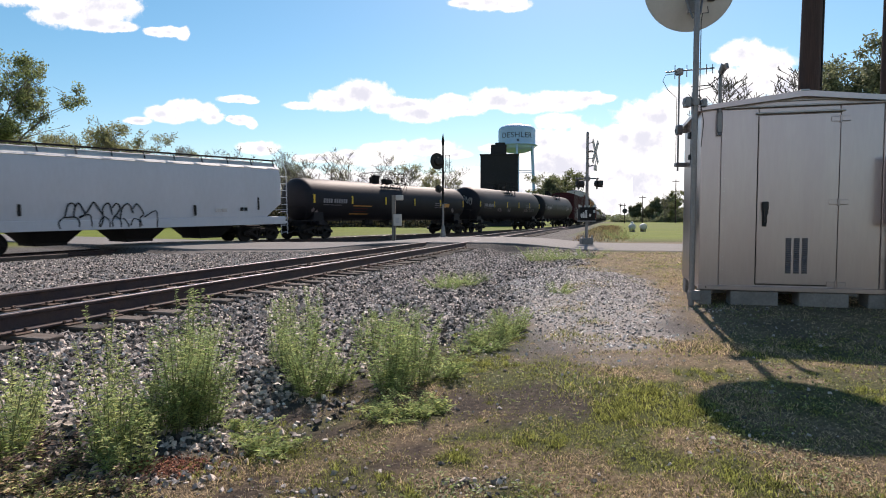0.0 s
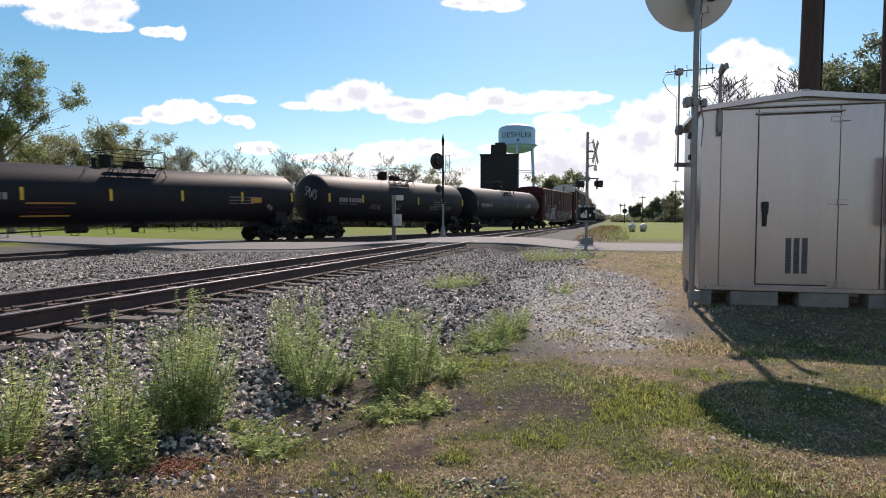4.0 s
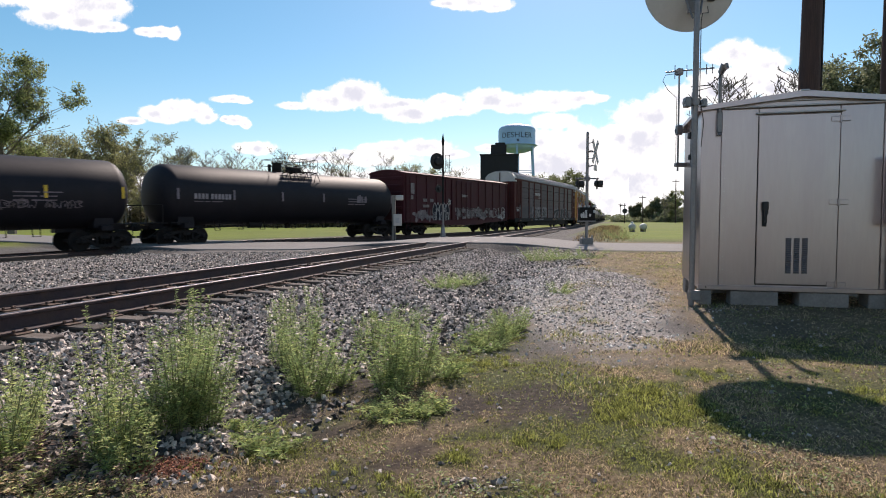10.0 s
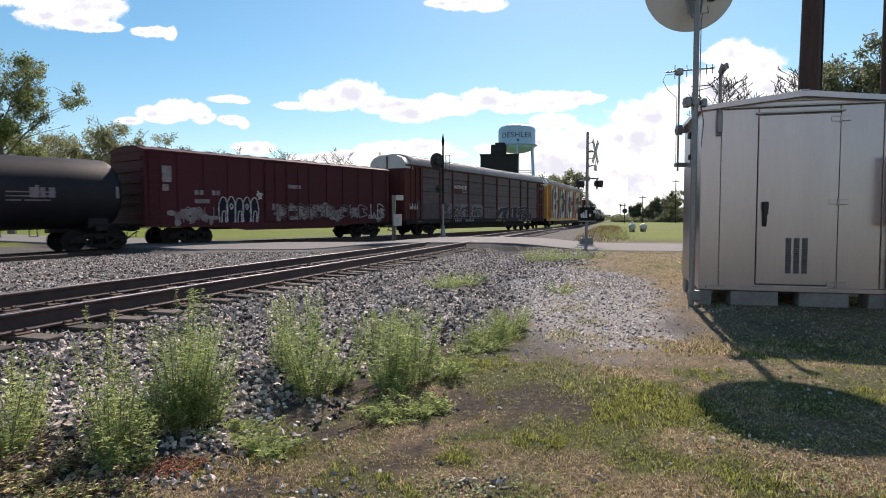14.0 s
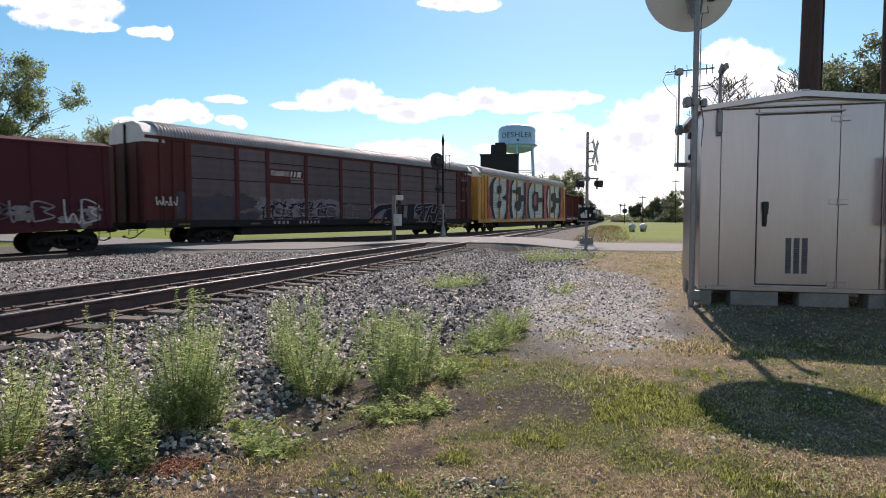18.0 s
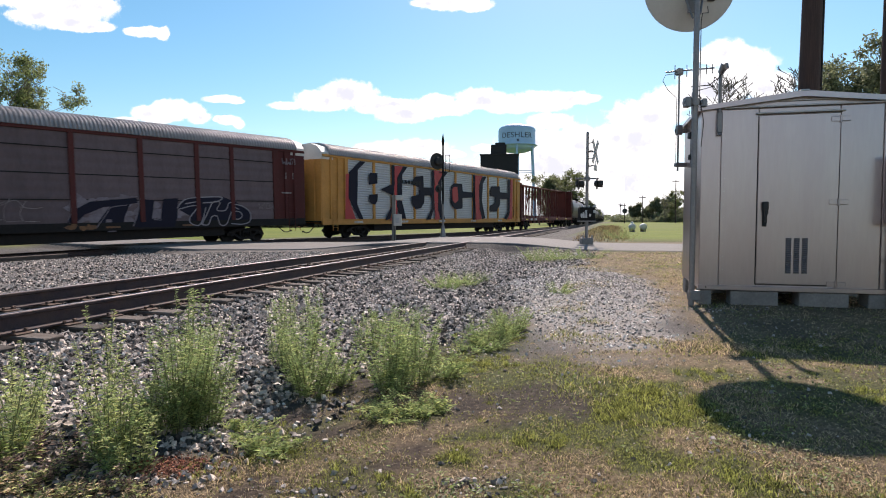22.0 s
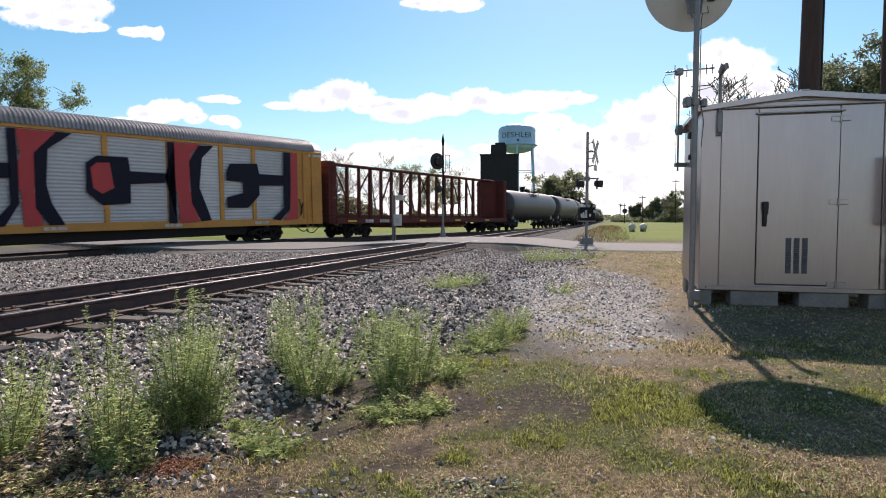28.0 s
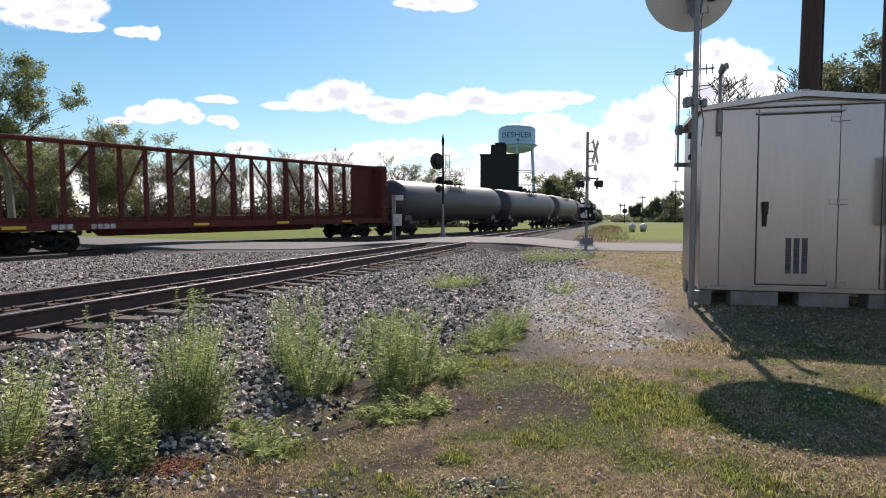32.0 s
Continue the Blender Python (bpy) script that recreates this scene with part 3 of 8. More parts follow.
# ---- equipment shelter ----
def shelter():
    W, D, ZB, ZE, ZP = 2.40, 1.62, 0.240, 2.44, 2.59
    sh = thing("equipment_shelter", pose(3.20, 7.5, 0.35, 0, 0, -15), "bare aluminium trackside equipment shelter with a low gable", "shelter")
    body = Shape().box(0.02, W - 0.02, 0.02, D - 0.02, ZB, ZE)
    part("body", body, M_ALU, sh)
    # front skin in three sheets, corner angles
    for a, b in ((0.30, 0.735), (1.603, 2.06)):
        part("front_sheet", Shape().box(a + 0.004, b - 0.004, 0.0, 0.03, ZB + 0.01, ZE - 0.01, 0.004), M_ALU, sh)
    part("front_sheet", Shape().box(0.739, 1.599, 0.004, 0.03, ZB + 0.01, ZB + 0.07, 0.004), M_ALU, sh)
    part("front_sheet", Shape().box(0.739, 1.599, 0.004, 0.03, 2.36, ZE - 0.01, 0.004), M_ALU, sh)
    for a, b in ((-0.012, 0.296), (2.064, W + 0.012)):
        part("corner_panel", Shape().box(a, b, -0.012, 0.03, ZB, ZE, 0.006), M_ALU, sh)
    part("side_sheet", Shape().box(-0.012, 0.02, 0.034, D, ZB, ZE, 0.006), M_ALU, sh)
    part("side_sheet", Shape().box(W - 0.02, W + 0.012, 0.034, D, ZB, ZE, 0.006), M_ALU, sh)
    part("corner_post", Shape().box(-0.03, 0.05, 0.75, 0.83, ZB, ZE, 0.006), M_ALU, sh)
    part("base_channel", Shape().box(-0.02, W + 0.02, -0.03, 0.04, ZB - 0.015, ZB + 0.045, 0.006), M_ALU, sh)
    for a, b in ((0.0, 0.196), (0.452, 0.994), (1.218, 1.748), (1.955, 2.40)):
        for y0 in (-0.01, D - 0.30):
            part("skid_block", Shape().box(a, b, y0, y0 + 0.30, -0.05, ZB - 0.02, 0.008), M_CONC, sh, "grey concrete footing under the shelter")
    # gable roof with fascia
    e = 0.07
    gable = [(-0.02, ZE - 0.005), (W + 0.02, ZE - 0.005), (W / 2, ZP - 0.03)]
    part("gable", Shape().prism(gable, 0.0, D), M_ALU, sh)
    roof = [(-e, ZE - 0.02), (-e, ZE + 0.03), (W / 2, ZP + 0.02), (W + e, ZE + 0.03), (W + e, ZE - 0.02), (W + e - 0.04, ZE - 0.02), (W / 2, ZP - 0.05), (-e + 0.04, ZE - 0.02)]
    part("roof", Shape().prism(roof, -0.09, D + 0.09), M_ALU, sh, "low pitched sheet roof with folded edge")
    part("roof_cap", Shape().box(W / 2 - 0.05, W / 2 + 0.05, -0.095, D + 0.095, ZP, ZP + 0.03, 0.01), M_ALU_DARK, sh)
    part("drip_rail", Shape().box(0.33, 2.05, -0.055, 0.0, ZE - 0.005, ZE + 0.012, 0.003).box(0.33, 2.05, -0.03, 0.0, ZE + 0.06, ZE + 0.075), M_ALU_DARK, sh)
    # door
    dz0, dz1 = 0.312, 2.345
    door = part("door", Shape().box(0.738, 1.600, -0.016, 0.02, dz0, dz1, 0.006), M_ALU, sh, "flush sheet-metal door with a black latch")
    part("door_gutter", Shape().box(0.70, 1.64, -0.05, 0.0, dz1 + 0.012, dz1 + 0.032, 0.004), M_ALU_DARK, sh)
    part("door_gap", Shape().box(0.730, 0.738, -0.002, 0.01, dz0, dz1).box(1.600, 1.605, -0.002, 0.01, dz0, dz1).box(0.737, 1.601, -0.002, 0.01, dz0 - 0.012, dz0), M_BLACK, sh)
    for z in (2.27, 1.30, 0.33):
        hg = Shape().box(1.50, 1.70, -0.030, -0.014, z - 0.028, z + 0.028, 0.004).cyl((1.597, -0.03, z - 0.04), (1.597, -0.03, z + 0.04), 0.013, None, 10)
        part("hinge", hg, M_ALU, door)
    hd = Shape().box(0.790, 0.842, -0.028, -0.014, 1.01, 1.30, 0.008).box(0.782, 0.852, -0.075, -0.02, 1.20, 1.31, 0.012).box(0.800, 0.834, -0.085, -0.05, 1.05, 1.23, 0.008).cyl((0.822, -0.05, 1.18), (0.822, -0.02, 1.18), 0.034, None, 12)
    part("handle", hd, M_BLACK, door, "black lift latch")
    for i in range(3):
        x = 1.055 + i * 0.088
        v = part("vent", Shape().box(x, x + 0.062, -0.019, -0.014, 0.445, 0.875), M_VENT, door, "narrow column of louvres")
        lv = Shape()
        for k in range(17):
            z = 0.452 + k * 0.025
            lv.add([(x + 0.004, -0.019, z), (x + 0.058, -0.019, z), (x + 0.058, -0.030, z + 0.004), (x + 0.004, -0.030, z + 0.004), (x + 0.004, -0.019, z + 0.018), (x + 0.058, -0.019, z + 0.018)],
                   [(0, 1, 2, 3), (3, 2, 5, 4), (0, 3, 4), (1, 5, 2)])
        part("louvre", lv, M_VENT, v)
    # conduit with weatherhead
    c = Shape().box(0.215, 0.30, -0.09, -0.012, 2.14, 2.40, 0.012).cyl((0.257, -0.05, 2.12), (0.257, -0.05, 2.16), 0.045, 0.03, 10)
    part("conduit_box", c, M_GALV, sh)
    pipe = Shape().tube([(0.257, -0.05, 2.38), (0.257, -0.05, 2.84), (0.262, -0.055, 2.90), (0.285, -0.07, 2.93)], 0.030, 12)
    part("conduit", pipe, M_GALV, sh)
    part("weatherhead", Shape().cyl((0.25, -0.05, 2.86), (0.30, -0.09, 2.95), 0.045, 0.055, 12).cyl((0.30, -0.09, 2.95), (0.32, -0.10, 2.90), 0.05, 0.04, 12), M_GALV, sh)
    dw = Shape().tube([(0.30, -0.1, 2.90), (0.22, -0.15, 2.80), (0.05, -0.2, 2.70), (-0.15, -0.05, 2.72)], 0.006, 5).tube([(0.25, -0.08, 2.85), (0.15, -0.12, 2.70), (-0.12, -0.05, 2.66)], 0.005, 5)
    part("service_wire", dw, M_BLACK, sh)
    # meter box and conduits on the front
    mb = part("meter_box", Shape().box(2.085, 2.49, -0.24, -0.012, 1.05, 1.80, 0.012), M_ALU, sh, "grey metal switch box")
    part("box_lid", Shape().box(2.07, 2.505, -0.262, -0.235, 1.04, 1.83, 0.008), M_ALU, mb)
    part("latch", Shape().cyl((2.15, -0.28, 1.42), (2.15, -0.26, 1.42), 0.018, None, 10), M_BLACK, mb)
    part("conduit", Shape().tube([(2.19, -0.09, 1.06), (2.19, -0.09, -0.1)], 0.032, 10), M_GALV, sh)
    part("duct", Shape().box(2.25, 2.47, -0.16, -0.02, -0.05, 1.05, 0.01), M_ALU, sh)
    for z in (0.95, 0.6):
        part("clamp", Shape().box(2.14, 2.24, -0.13, -0.012, z, z + 0.03, 0.004), M_BLACK, sh)
    # rivet lines
    rv = Shape()
    for x in (0.28, 0.345, 2.05, 2.10):
        for k in range(14):
            z = ZB + 0.08 + k * 0.16
            rv.cyl((x, -0.018, z), (x, -0.004, z), 0.006, 0.004, 6)
    tagged(part("rivet", rv, M_ALU_DARK, sh), kind="stuff")
    part("ground_bolt", Shape().cyl((0.10, -0.03, 0.26), (0.10, 0.0, 0.26), 0.014, None, 8), M_BLACK, sh)
    # true spacing of the sheets across the front
    seams, places = (-1.0, 0.0, 0.30, 0.735, 1.603, 2.06, 2.40, 3.4), (-1.0, 0.0, 0.215, 0.63, 1.50, 1.945, 2.20, 3.2)
    for ob in sh.children_recursive:
        for v in ob.data.vertices:
            v.co.x = float(np.interp(v.co.x, seams, places))
    return sh


shelter()

# ---- dish on its mast ----
def dish_mast():
    ob = thing("dish_antenna_mast", pose(3.07, 7.42, 0.33), "off-white dish antenna on a galvanised mast beside the shelter", "antenna")
    part("mast", Shape().cyl((0, 0, -0.1), (0, 0, 4.35), 0.034, None, 16), M_GALV, ob)
    part("mast_collar", Shape().cyl((0, 0, 2.50), (0, 0, 2.58), 0.055, None, 12).box(-0.14, 0.14, -0.03, 0.05, 2.52, 2.56, 0.006).box(-0.13, -0.06, -0.05, 0.06, 2.48, 2.60, 0.01).box(0.07, 0.13, -0.05, 0.06, 2.48, 2.58, 0.01), M_GALV, ob)
    r, depth = 0.54, 0.10
    tilt = Matrix.Translation((0, 0.17, 4.02)) @ Matrix.Rotation(radians(-8), 4, "Z") @ Matrix.Rotation(radians(-(90 - 6)), 4, "X")
    prof = [(r * i / 12, depth * (i / 12) ** 2) for i in range(1, 13)]
    full = [(0.01, 0.0)] + prof + [(r + 0.012, depth - 0.004), (r + 0.012, depth + 0.012), (r, depth + 0.012)] + [(a, b + 0.010) for a, b in prof[:-1][::-1]]
    dish = part("dish", Shape().lathe(full, 64, tilt), M_DISH, ob, "shallow off-white reflector")
    br = Shape().box(-0.10, 0.10, -0.12, 0.12, -0.10, -0.005, 0.01, tilt).box(-0.05, 0.05, -0.35, 0.35, -0.035, -0.003, 0.006, tilt)
    br.tube([(-0.04, 0.02, 3.55), (-0.16, 0.10, 3.95), (-0.10, 0.16, 4.2)], 0.012, 6).tube([(0.05, 0.02, 3.6), (0.13, 0.12, 3.98)], 0.012, 6)
    part("mount", br, M_GALV, ob)
    a = tilt @ Vector((0, -0.45, 0.06))
    b = tilt @ Vector((0, 0.0, 0.55))
    part("feed_arm", Shape().tube([a, tilt @ Vector((0, -0.35, 0.25)), b], 0.018, 8).cyl(b, tilt @ Vector((0, 0.02, 0.45)), 0.05, 0.04, 12), M_GALV, ob)
    lab = Shape().box(0.20, 0.28, 0.18, 0.21, -0.01, 0.05, 0, tilt)
    part("label_plate", lab, M_BLACK, dish)
    part("cable", Shape().tube([(0.17, 0.10, 3.72), (0.15, 0.03, 3.62), (0.06, -0.02, 3.60), (0.04, -0.03, 3.5), (0.04, -0.03, 2.6), (0.10, -0.02, 2.3), (0.09, 0.02, 2.0)], 0.005, 6), M_BLACK, ob)
    for z in (0.6, 1.5, 2.2, 3.0, 3.4):
        part("strap", Shape().cyl((0, 0, z), (0, 0, z + 0.02), 0.038, None, 12), M_GALV, ob)
    part("foot_clamp", Shape().box(-0.03, 0.10, -0.05, 0.06, 0.12, 0.24, 0.01), M_GALV, ob)


dish_mast()


def yagi():
    ob = thing("yagi_antenna", pose(3.42, 8.84, 2.15), "slim yagi aerial on a thin pole at the shelter", "antenna")
    part("pole", Shape().cyl((0, 0, 0), (0, 0, 1.48), 0.013, None, 10), M_GALV, ob)
    part("boom", Shape().cyl((-0.20, 0, 1.42), (0.46, -0.10, 1.46), 0.011, None, 8), M_GALV, ob)
    part("clamp", Shape().box(-0.045, 0.045, -0.045, 0.045, 1.38, 1.47, 0.01), M_GALV, ob)
    for x, h in ((-0.06, 0.10), (0.10, 0.085), (0.26, 0.075), (0.36, 0.07), (0.44, 0.065)):
        part("element", Shape().cyl((x, -0.2 * x, 1.43 + 0.05 * x - h), (x, -0.2 * x, 1.43 + 0.05 * x + h), 0.006, None, 6), M_GALV, ob)
    part("cable", Shape().tube([(-0.05, 0, 1.4), (-0.20, 0, 1.38), (-0.23, 0.02, 1.30), (-0.16, 0.02, 1.18), (-0.03, 0.0, 1.05), (-0.03, 0.0, 0.1)], 0.004, 6), M_BLACK, ob)
    for z in (0.06, 0.55):
        part("bracket", Shape().box(-0.04, 0.14, -0.04, 0.04, z, z + 0.06, 0.008), M_GALV, ob)
    part("junction", Shape().box(-0.04, 0.05, -0.05, 0.02, 0.52, 0.66, 0.012), M_GALV, ob)
    w = thing("whip_antenna", pose(3.35, 8.2, 2.2), "thin black whip aerial clamped to the shelter", "antenna")
    part("rod", Shape().cyl((0, 0, 0), (0, 0, 0.95), 0.013, 0.009, 8), M_GALV, w)
    part("clamp", Shape().box(-0.03, 0.06, -0.03, 0.03, 0.05, 0.12, 0.006), M_BLACK, w)
    part("clamp", Shape().box(-0.04, 0.05, -0.04, 0.04, 0.33, 0.42, 0.01), M_BLACK, w)


yagi()


# ---- utility poles ----
def utility_pole(x, y, r, lean, label):
    ob = thing("utility_pole", pose(x, y, 0.15, 0, lean, 0), label, "utility pole", "wooden poles")
    s = Shape()
    n = 14
    zs = [-0.3, 1, 3, 5, 7, 9, 11]
    vs, fs = [], []
    for i, z in enumerate(zs):
        rr = r * (1 - 0.03 * max(z, 0))
        vs += [(rr * math.cos(2 * math.pi * k / n) * (1 + 0.02 * math.sin(5 * k + z)), rr * math.sin(2 * math.pi * k / n), z) for k in range(n)]
    for i in range(len(zs) - 1):
        fs += [(i * n + k, i * n + (k + 1) % n, (i + 1) * n + (k + 1) % n, (i + 1) * n + k) for k in range(n)]
    fs.append(tuple(range((len(zs) - 1) * n, len(zs) * n)))
    part("shaft", s.add(vs, fs), M_POLE, ob)
    return ob


p1 = utility_pole(6.26, 10.5, 0.185, 0.6, "dark creosoted wooden utility pole behind the shelter")
part("ground_wire", Shape().tube([(0.17, -0.08, 0.2), (0.165, -0.08, 3.2), (0.155, -0.08, 4.0), (0.145, -0.09, 5.2)], 0.016, 6), M_BLACK, p1)
part("riser_pipe", Shape().tube([(0.165, -0.06, 0.0), (0.165, -0.06, 3.25)], 0.024, 8), M_POLE, p1)
utility_pole(10.19, 14.0, 0.16, 0.0, "dark wooden utility pole at the lawn's far edge")

# ---- signals at the crossing ----
def gz_at(x, y):
    return float(ground_z(np.array([float(x)]), np.array([float(y)]))[0])


def signal_mast():
    x, y = 0.0, 42.0
    ob = thing("railway_signal", pose(x, y, gz_at(x, y)), "tall railway signal mast with round black target seen from behind", "railway signal")
    part("base", Shape().box(-0.32, 0.32, -0.32, 0.32, -0.1, 0.12, 0.02).cyl((0, 0, 0.12), (0, 0, 0.9), 0.22, 0.10, 12), M_GALV, ob)
    part("mast", Shape().cyl((0, 0, 0.1), (0, 0, 2.4), 0.085, 0.08, 12), M_GALV, ob)
    part("upper_mast", Shape().cyl((0, 0, 2.4), (0, 0, 6.4), 0.075, 0.06, 12), M_BOGIE, ob)
    part("finial", Shape().cyl((0, 0, 6.4), (0, 0, 6.75), 0.06, 0.10, 10).cyl((0, 0, 6.75), (0, 0, 7.25), 0.10, 0.012, 10), M_BOGIE, ob)
    m = Matrix.Translation((-0.40, 0.05, 5.35)) @ Matrix.Rotation(radians(35), 4, "Z") @ Matrix.Rotation(radians(90), 4, "X")
    h = part("signal_head", Shape().lathe([(0.56, -0.03), (0.58, 0.0), (0.56, 0.03)], 28, m).lathe([(0.30, 0.03), (0.28, 0.30), (0.16, 0.36)], 18, m), M_BLACK, ob, "round black target")
    part("hood", Shape().lathe([(0.13, -0.03), (0.13, -0.35), (0.115, -0.35), (0.115, -0.03)], 14, m), M_BLACK, h)
    m2 = Matrix.Translation((-0.30, 0.05, 3.45)) @ Matrix.Rotation(radians(35), 4, "Z") @ Matrix.Rotation(radians(90), 4, "X")
    part("lower_head", Shape().lathe([(0.27, -0.03), (0.28, 0.0), (0.27, 0.03)], 22, m2).lathe([(0.16, 0.03), (0.14, 0.22)], 14, m2), M_BLACK, ob, "small round black marker")
    for a, b in (((0, 0, 5.35), (-0.4, 0.05, 5.35)), ((0, 0, 3.45), (-0.3, 0.05, 3.45)), ((-0.28, 0, 4.55), (0.1, 0, 4.55))):
        part("bracket", Shape().tube([a, b], 0.03, 8), M_BOGIE, ob)
    l = Shape()
    for u in (0.16, 0.46):
        l.tube([(u, -0.1, 4.6), (u, -0.1, 5.75)], 0.016, 5)
    l.tube([(0.16, -0.1, 5.75), (0.46, -0.1, 5.75)], 0.016, 5).tube([(0.0, 0, 4.6), (0.46, -0.1, 4.6)], 0.02, 5).tube([(0.46, -0.1, 4.6), (0.62, -0.1, 4.6), (0.62, -0.1, 5.0)], 0.012, 5)
    part("maintainer_cage", l, M_BOGIE, ob)


signal_mast()


def post_with_box():
    x, y = -3.18, 39.0
    ob = thing("wooden_post", pose(x, y, gz_at(x, y)), "square weathered post with a pale box fixed to it", "post")
    part("post", Shape().box(-0.12, 0.12, -0.12, 0.12, -0.2, 2.95, 0.015), M_GREYWOOD, ob)
    b = part("box", Shape().box(0.0, 0.52, -0.28, -0.12, 0.98, 1.72, 0.02), M_DISH, ob, "pale telephone box")
    part("plate", Shape().box(0.14, 0.38, -0.29, -0.28, 1.15, 1.5), M_ALU_DARK, b)
    part("lamp_box", Shape().box(0.16, 0.62, -0.20, 0.10, 2.62, 2.95, 0.03).box(0.0, 0.2, -0.06, 0.02, 2.72, 2.80), M_DISH, ob, "small pale box on the post's head")
    part("wire", Shape().tube([(0.1, -0.15, 1.0), (0.05, -0.14, 0.0)], 0.02, 6), M_BLACK, ob)


post_with_box()


def crossing_signal():
    x, y = 6.52, 27.4
    g = gz_at(x, y)
    ob = thing("crossing_signal", pose(x, y, g), "level-crossing flasher mast with crossbuck and equipment box", "crossing signal")
    part("foundation", Shape().box(-0.26, 0.26, -0.26, 0.26, -0.3, 0.34, 0.03), M_CONC, ob)
    part("mast", Shape().cyl((0, 0, 0.3), (0, 0, 5.05), 0.075, 0.06, 14), M_GALV, ob)
    part("cap", Shape().cyl((0, 0, 5.05), (0, 0, 5.12), 0.07, 0.03, 12), M_GALV, ob)
    turn = Matrix.Translation((0.36, 0, 4.22)) @ Matrix.Rotation(radians(58), 4, "Z")
    cb = Shape()
    for sg in (-1, 1):
        cb.box(-0.62, 0.62, -0.012, 0.012, -0.11, 0.11, 0, turn @ Matrix.Rotation(radians(sg * 52), 4, "Y"))
    part("crossbuck", cb, M_DISH, ob, "white crossbuck seen nearly edge-on")
    part("sign_plate", Shape().box(-0.2, 0.2, -0.01, 0.01, -0.85, -0.60, 0, turn).box(-0.03, 0.03, -0.012, 0.0, -0.62, -0.4, 0, turn), M_DISH, ob)
    for z in (3.55, 3.9, 4.25, 4.6):
        part("step_bolt", Shape().cyl((0.05, 0, z), (0.24, 0, z + 0.04), 0.018, None, 6), M_GALV, ob)
    for z, rr in ((4.22, 0.03), (3.62, 0.02)):
        part("sign_arm", Shape().cyl((0, 0, z), (0.35, 0, z), rr, None, 8), M_GALV, ob)
    part("flasher_arm", Shape().cyl((-0.52, 0, 3.02), (0.52, 0, 3.02), 0.035, None, 10).box(-0.12, 0.12, -0.09, 0.09, 2.92, 3.10, 0.02), M_GALV, ob)
    for sg in (-1, 1):
        hd = part("flasher", Shape().lathe([(0.25, -0.02), (0.26, 0.0), (0.25, 0.02)], 24, Matrix.Translation((sg * 0.42, -0.1, 2.78)) @ Matrix.Rotation(radians(90), 4, "Y") @ Matrix.Rotation(radians(20), 4, "X")), M_BLACK, ob, "black flasher backboard")
        s = Shape()
        m = Matrix.Translation((sg * 0.42, -0.1, 2.78)) @ Matrix.Rotation(radians(90), 4, "Y")
        s.lathe([(0.15, 0.02), (0.17, 0.24), (0.155, 0.24), (0.135, 0.02)], 16, m).lathe([(0.14, -0.02), (0.12, -0.10), (0.05, -0.13)], 14, m)
        part("visor", s, M_BLACK, hd)
    bx = part("gate_mechanism", Shape().box(-0.36, 0.34, -0.20, 0.22, 1.12, 1.72, 0.03), M_BOGIE, ob, "dark mechanism box with pale fittings")
    part("box_lid", Shape().box(-0.32, -0.02, -0.225, -0.20, 1.18, 1.66, 0.01).box(0.02, 0.30, -0.225, -0.20, 1.18, 1.66, 0.01), M_BOGIE, bx)
    for x in (-0.36, 0.34):
        part("bolt", Shape().cyl((x, -0.1, 1.72), (x, -0.1, 1.84), 0.04, None, 8), M_HOPROOF, bx)
    part("shelf", Shape().box(-0.38, 0.36, -0.24, 0.24, 1.06, 1.12, 0.01), M_GALV, bx)
    for i in range(4):
        part("fitting", Shape().box(-0.33 + i * 0.19, -0.24 + i * 0.19, -0.26, -0.2, 1.30 + 0.17 * (i % 2), 1.42 + 0.17 * (i % 2), 0.01), M_HOPROOF, bx)
        part("fitting", Shape().cyl((-0.28 + i * 0.19, -0.05, 1.72), (-0.28 + i * 0.19, -0.05, 1.80), 0.035, None, 8), M_HOPROOF, bx)
        part("relay", Shape().box(-0.30 + i * 0.07, -0.25 + i * 0.07, -0.25, -0.225, 1.24, 1.44 + 0.06 * (i % 2), 0.004), M_HOPROOF, bx)
    for sg in (-1, 1):
        part("anchor_bolt", Shape().cyl((sg * 0.2, -0.2, 0.34), (sg * 0.2, -0.2, 0.46), 0.03, None, 8), M_GALV, ob)


crossing_signal()


def far_signal(x, y, h):
    ob = thing("distant_signal", pose(x, y, gz_at(x, y)), "small distant signal mast beside the main track", "railway signal")
    part("mast", Shape().cyl((0, 0, -0.2), (0, 0, h), 0.14, 0.10, 8), M_BOGIE, ob)
    m = Matrix.Translation((0, -0.2, h * 0.62)) @ Matrix.Rotation(radians(90), 4, "X")
    part("signal_head", Shape().lathe([(0.75, -0.04), (0.76, 0.04)], 18, m), M_BLACK, ob)
    part("arm", Shape().box(-1.4, 0.4, -0.08, 0.08, h - 0.7, h - 0.5).box(-1.5, -1.1, -0.1, 0.1, h - 1.0, h - 0.3), M_BOGIE, ob)


far_signal(55.0, 183.0, 6.0)


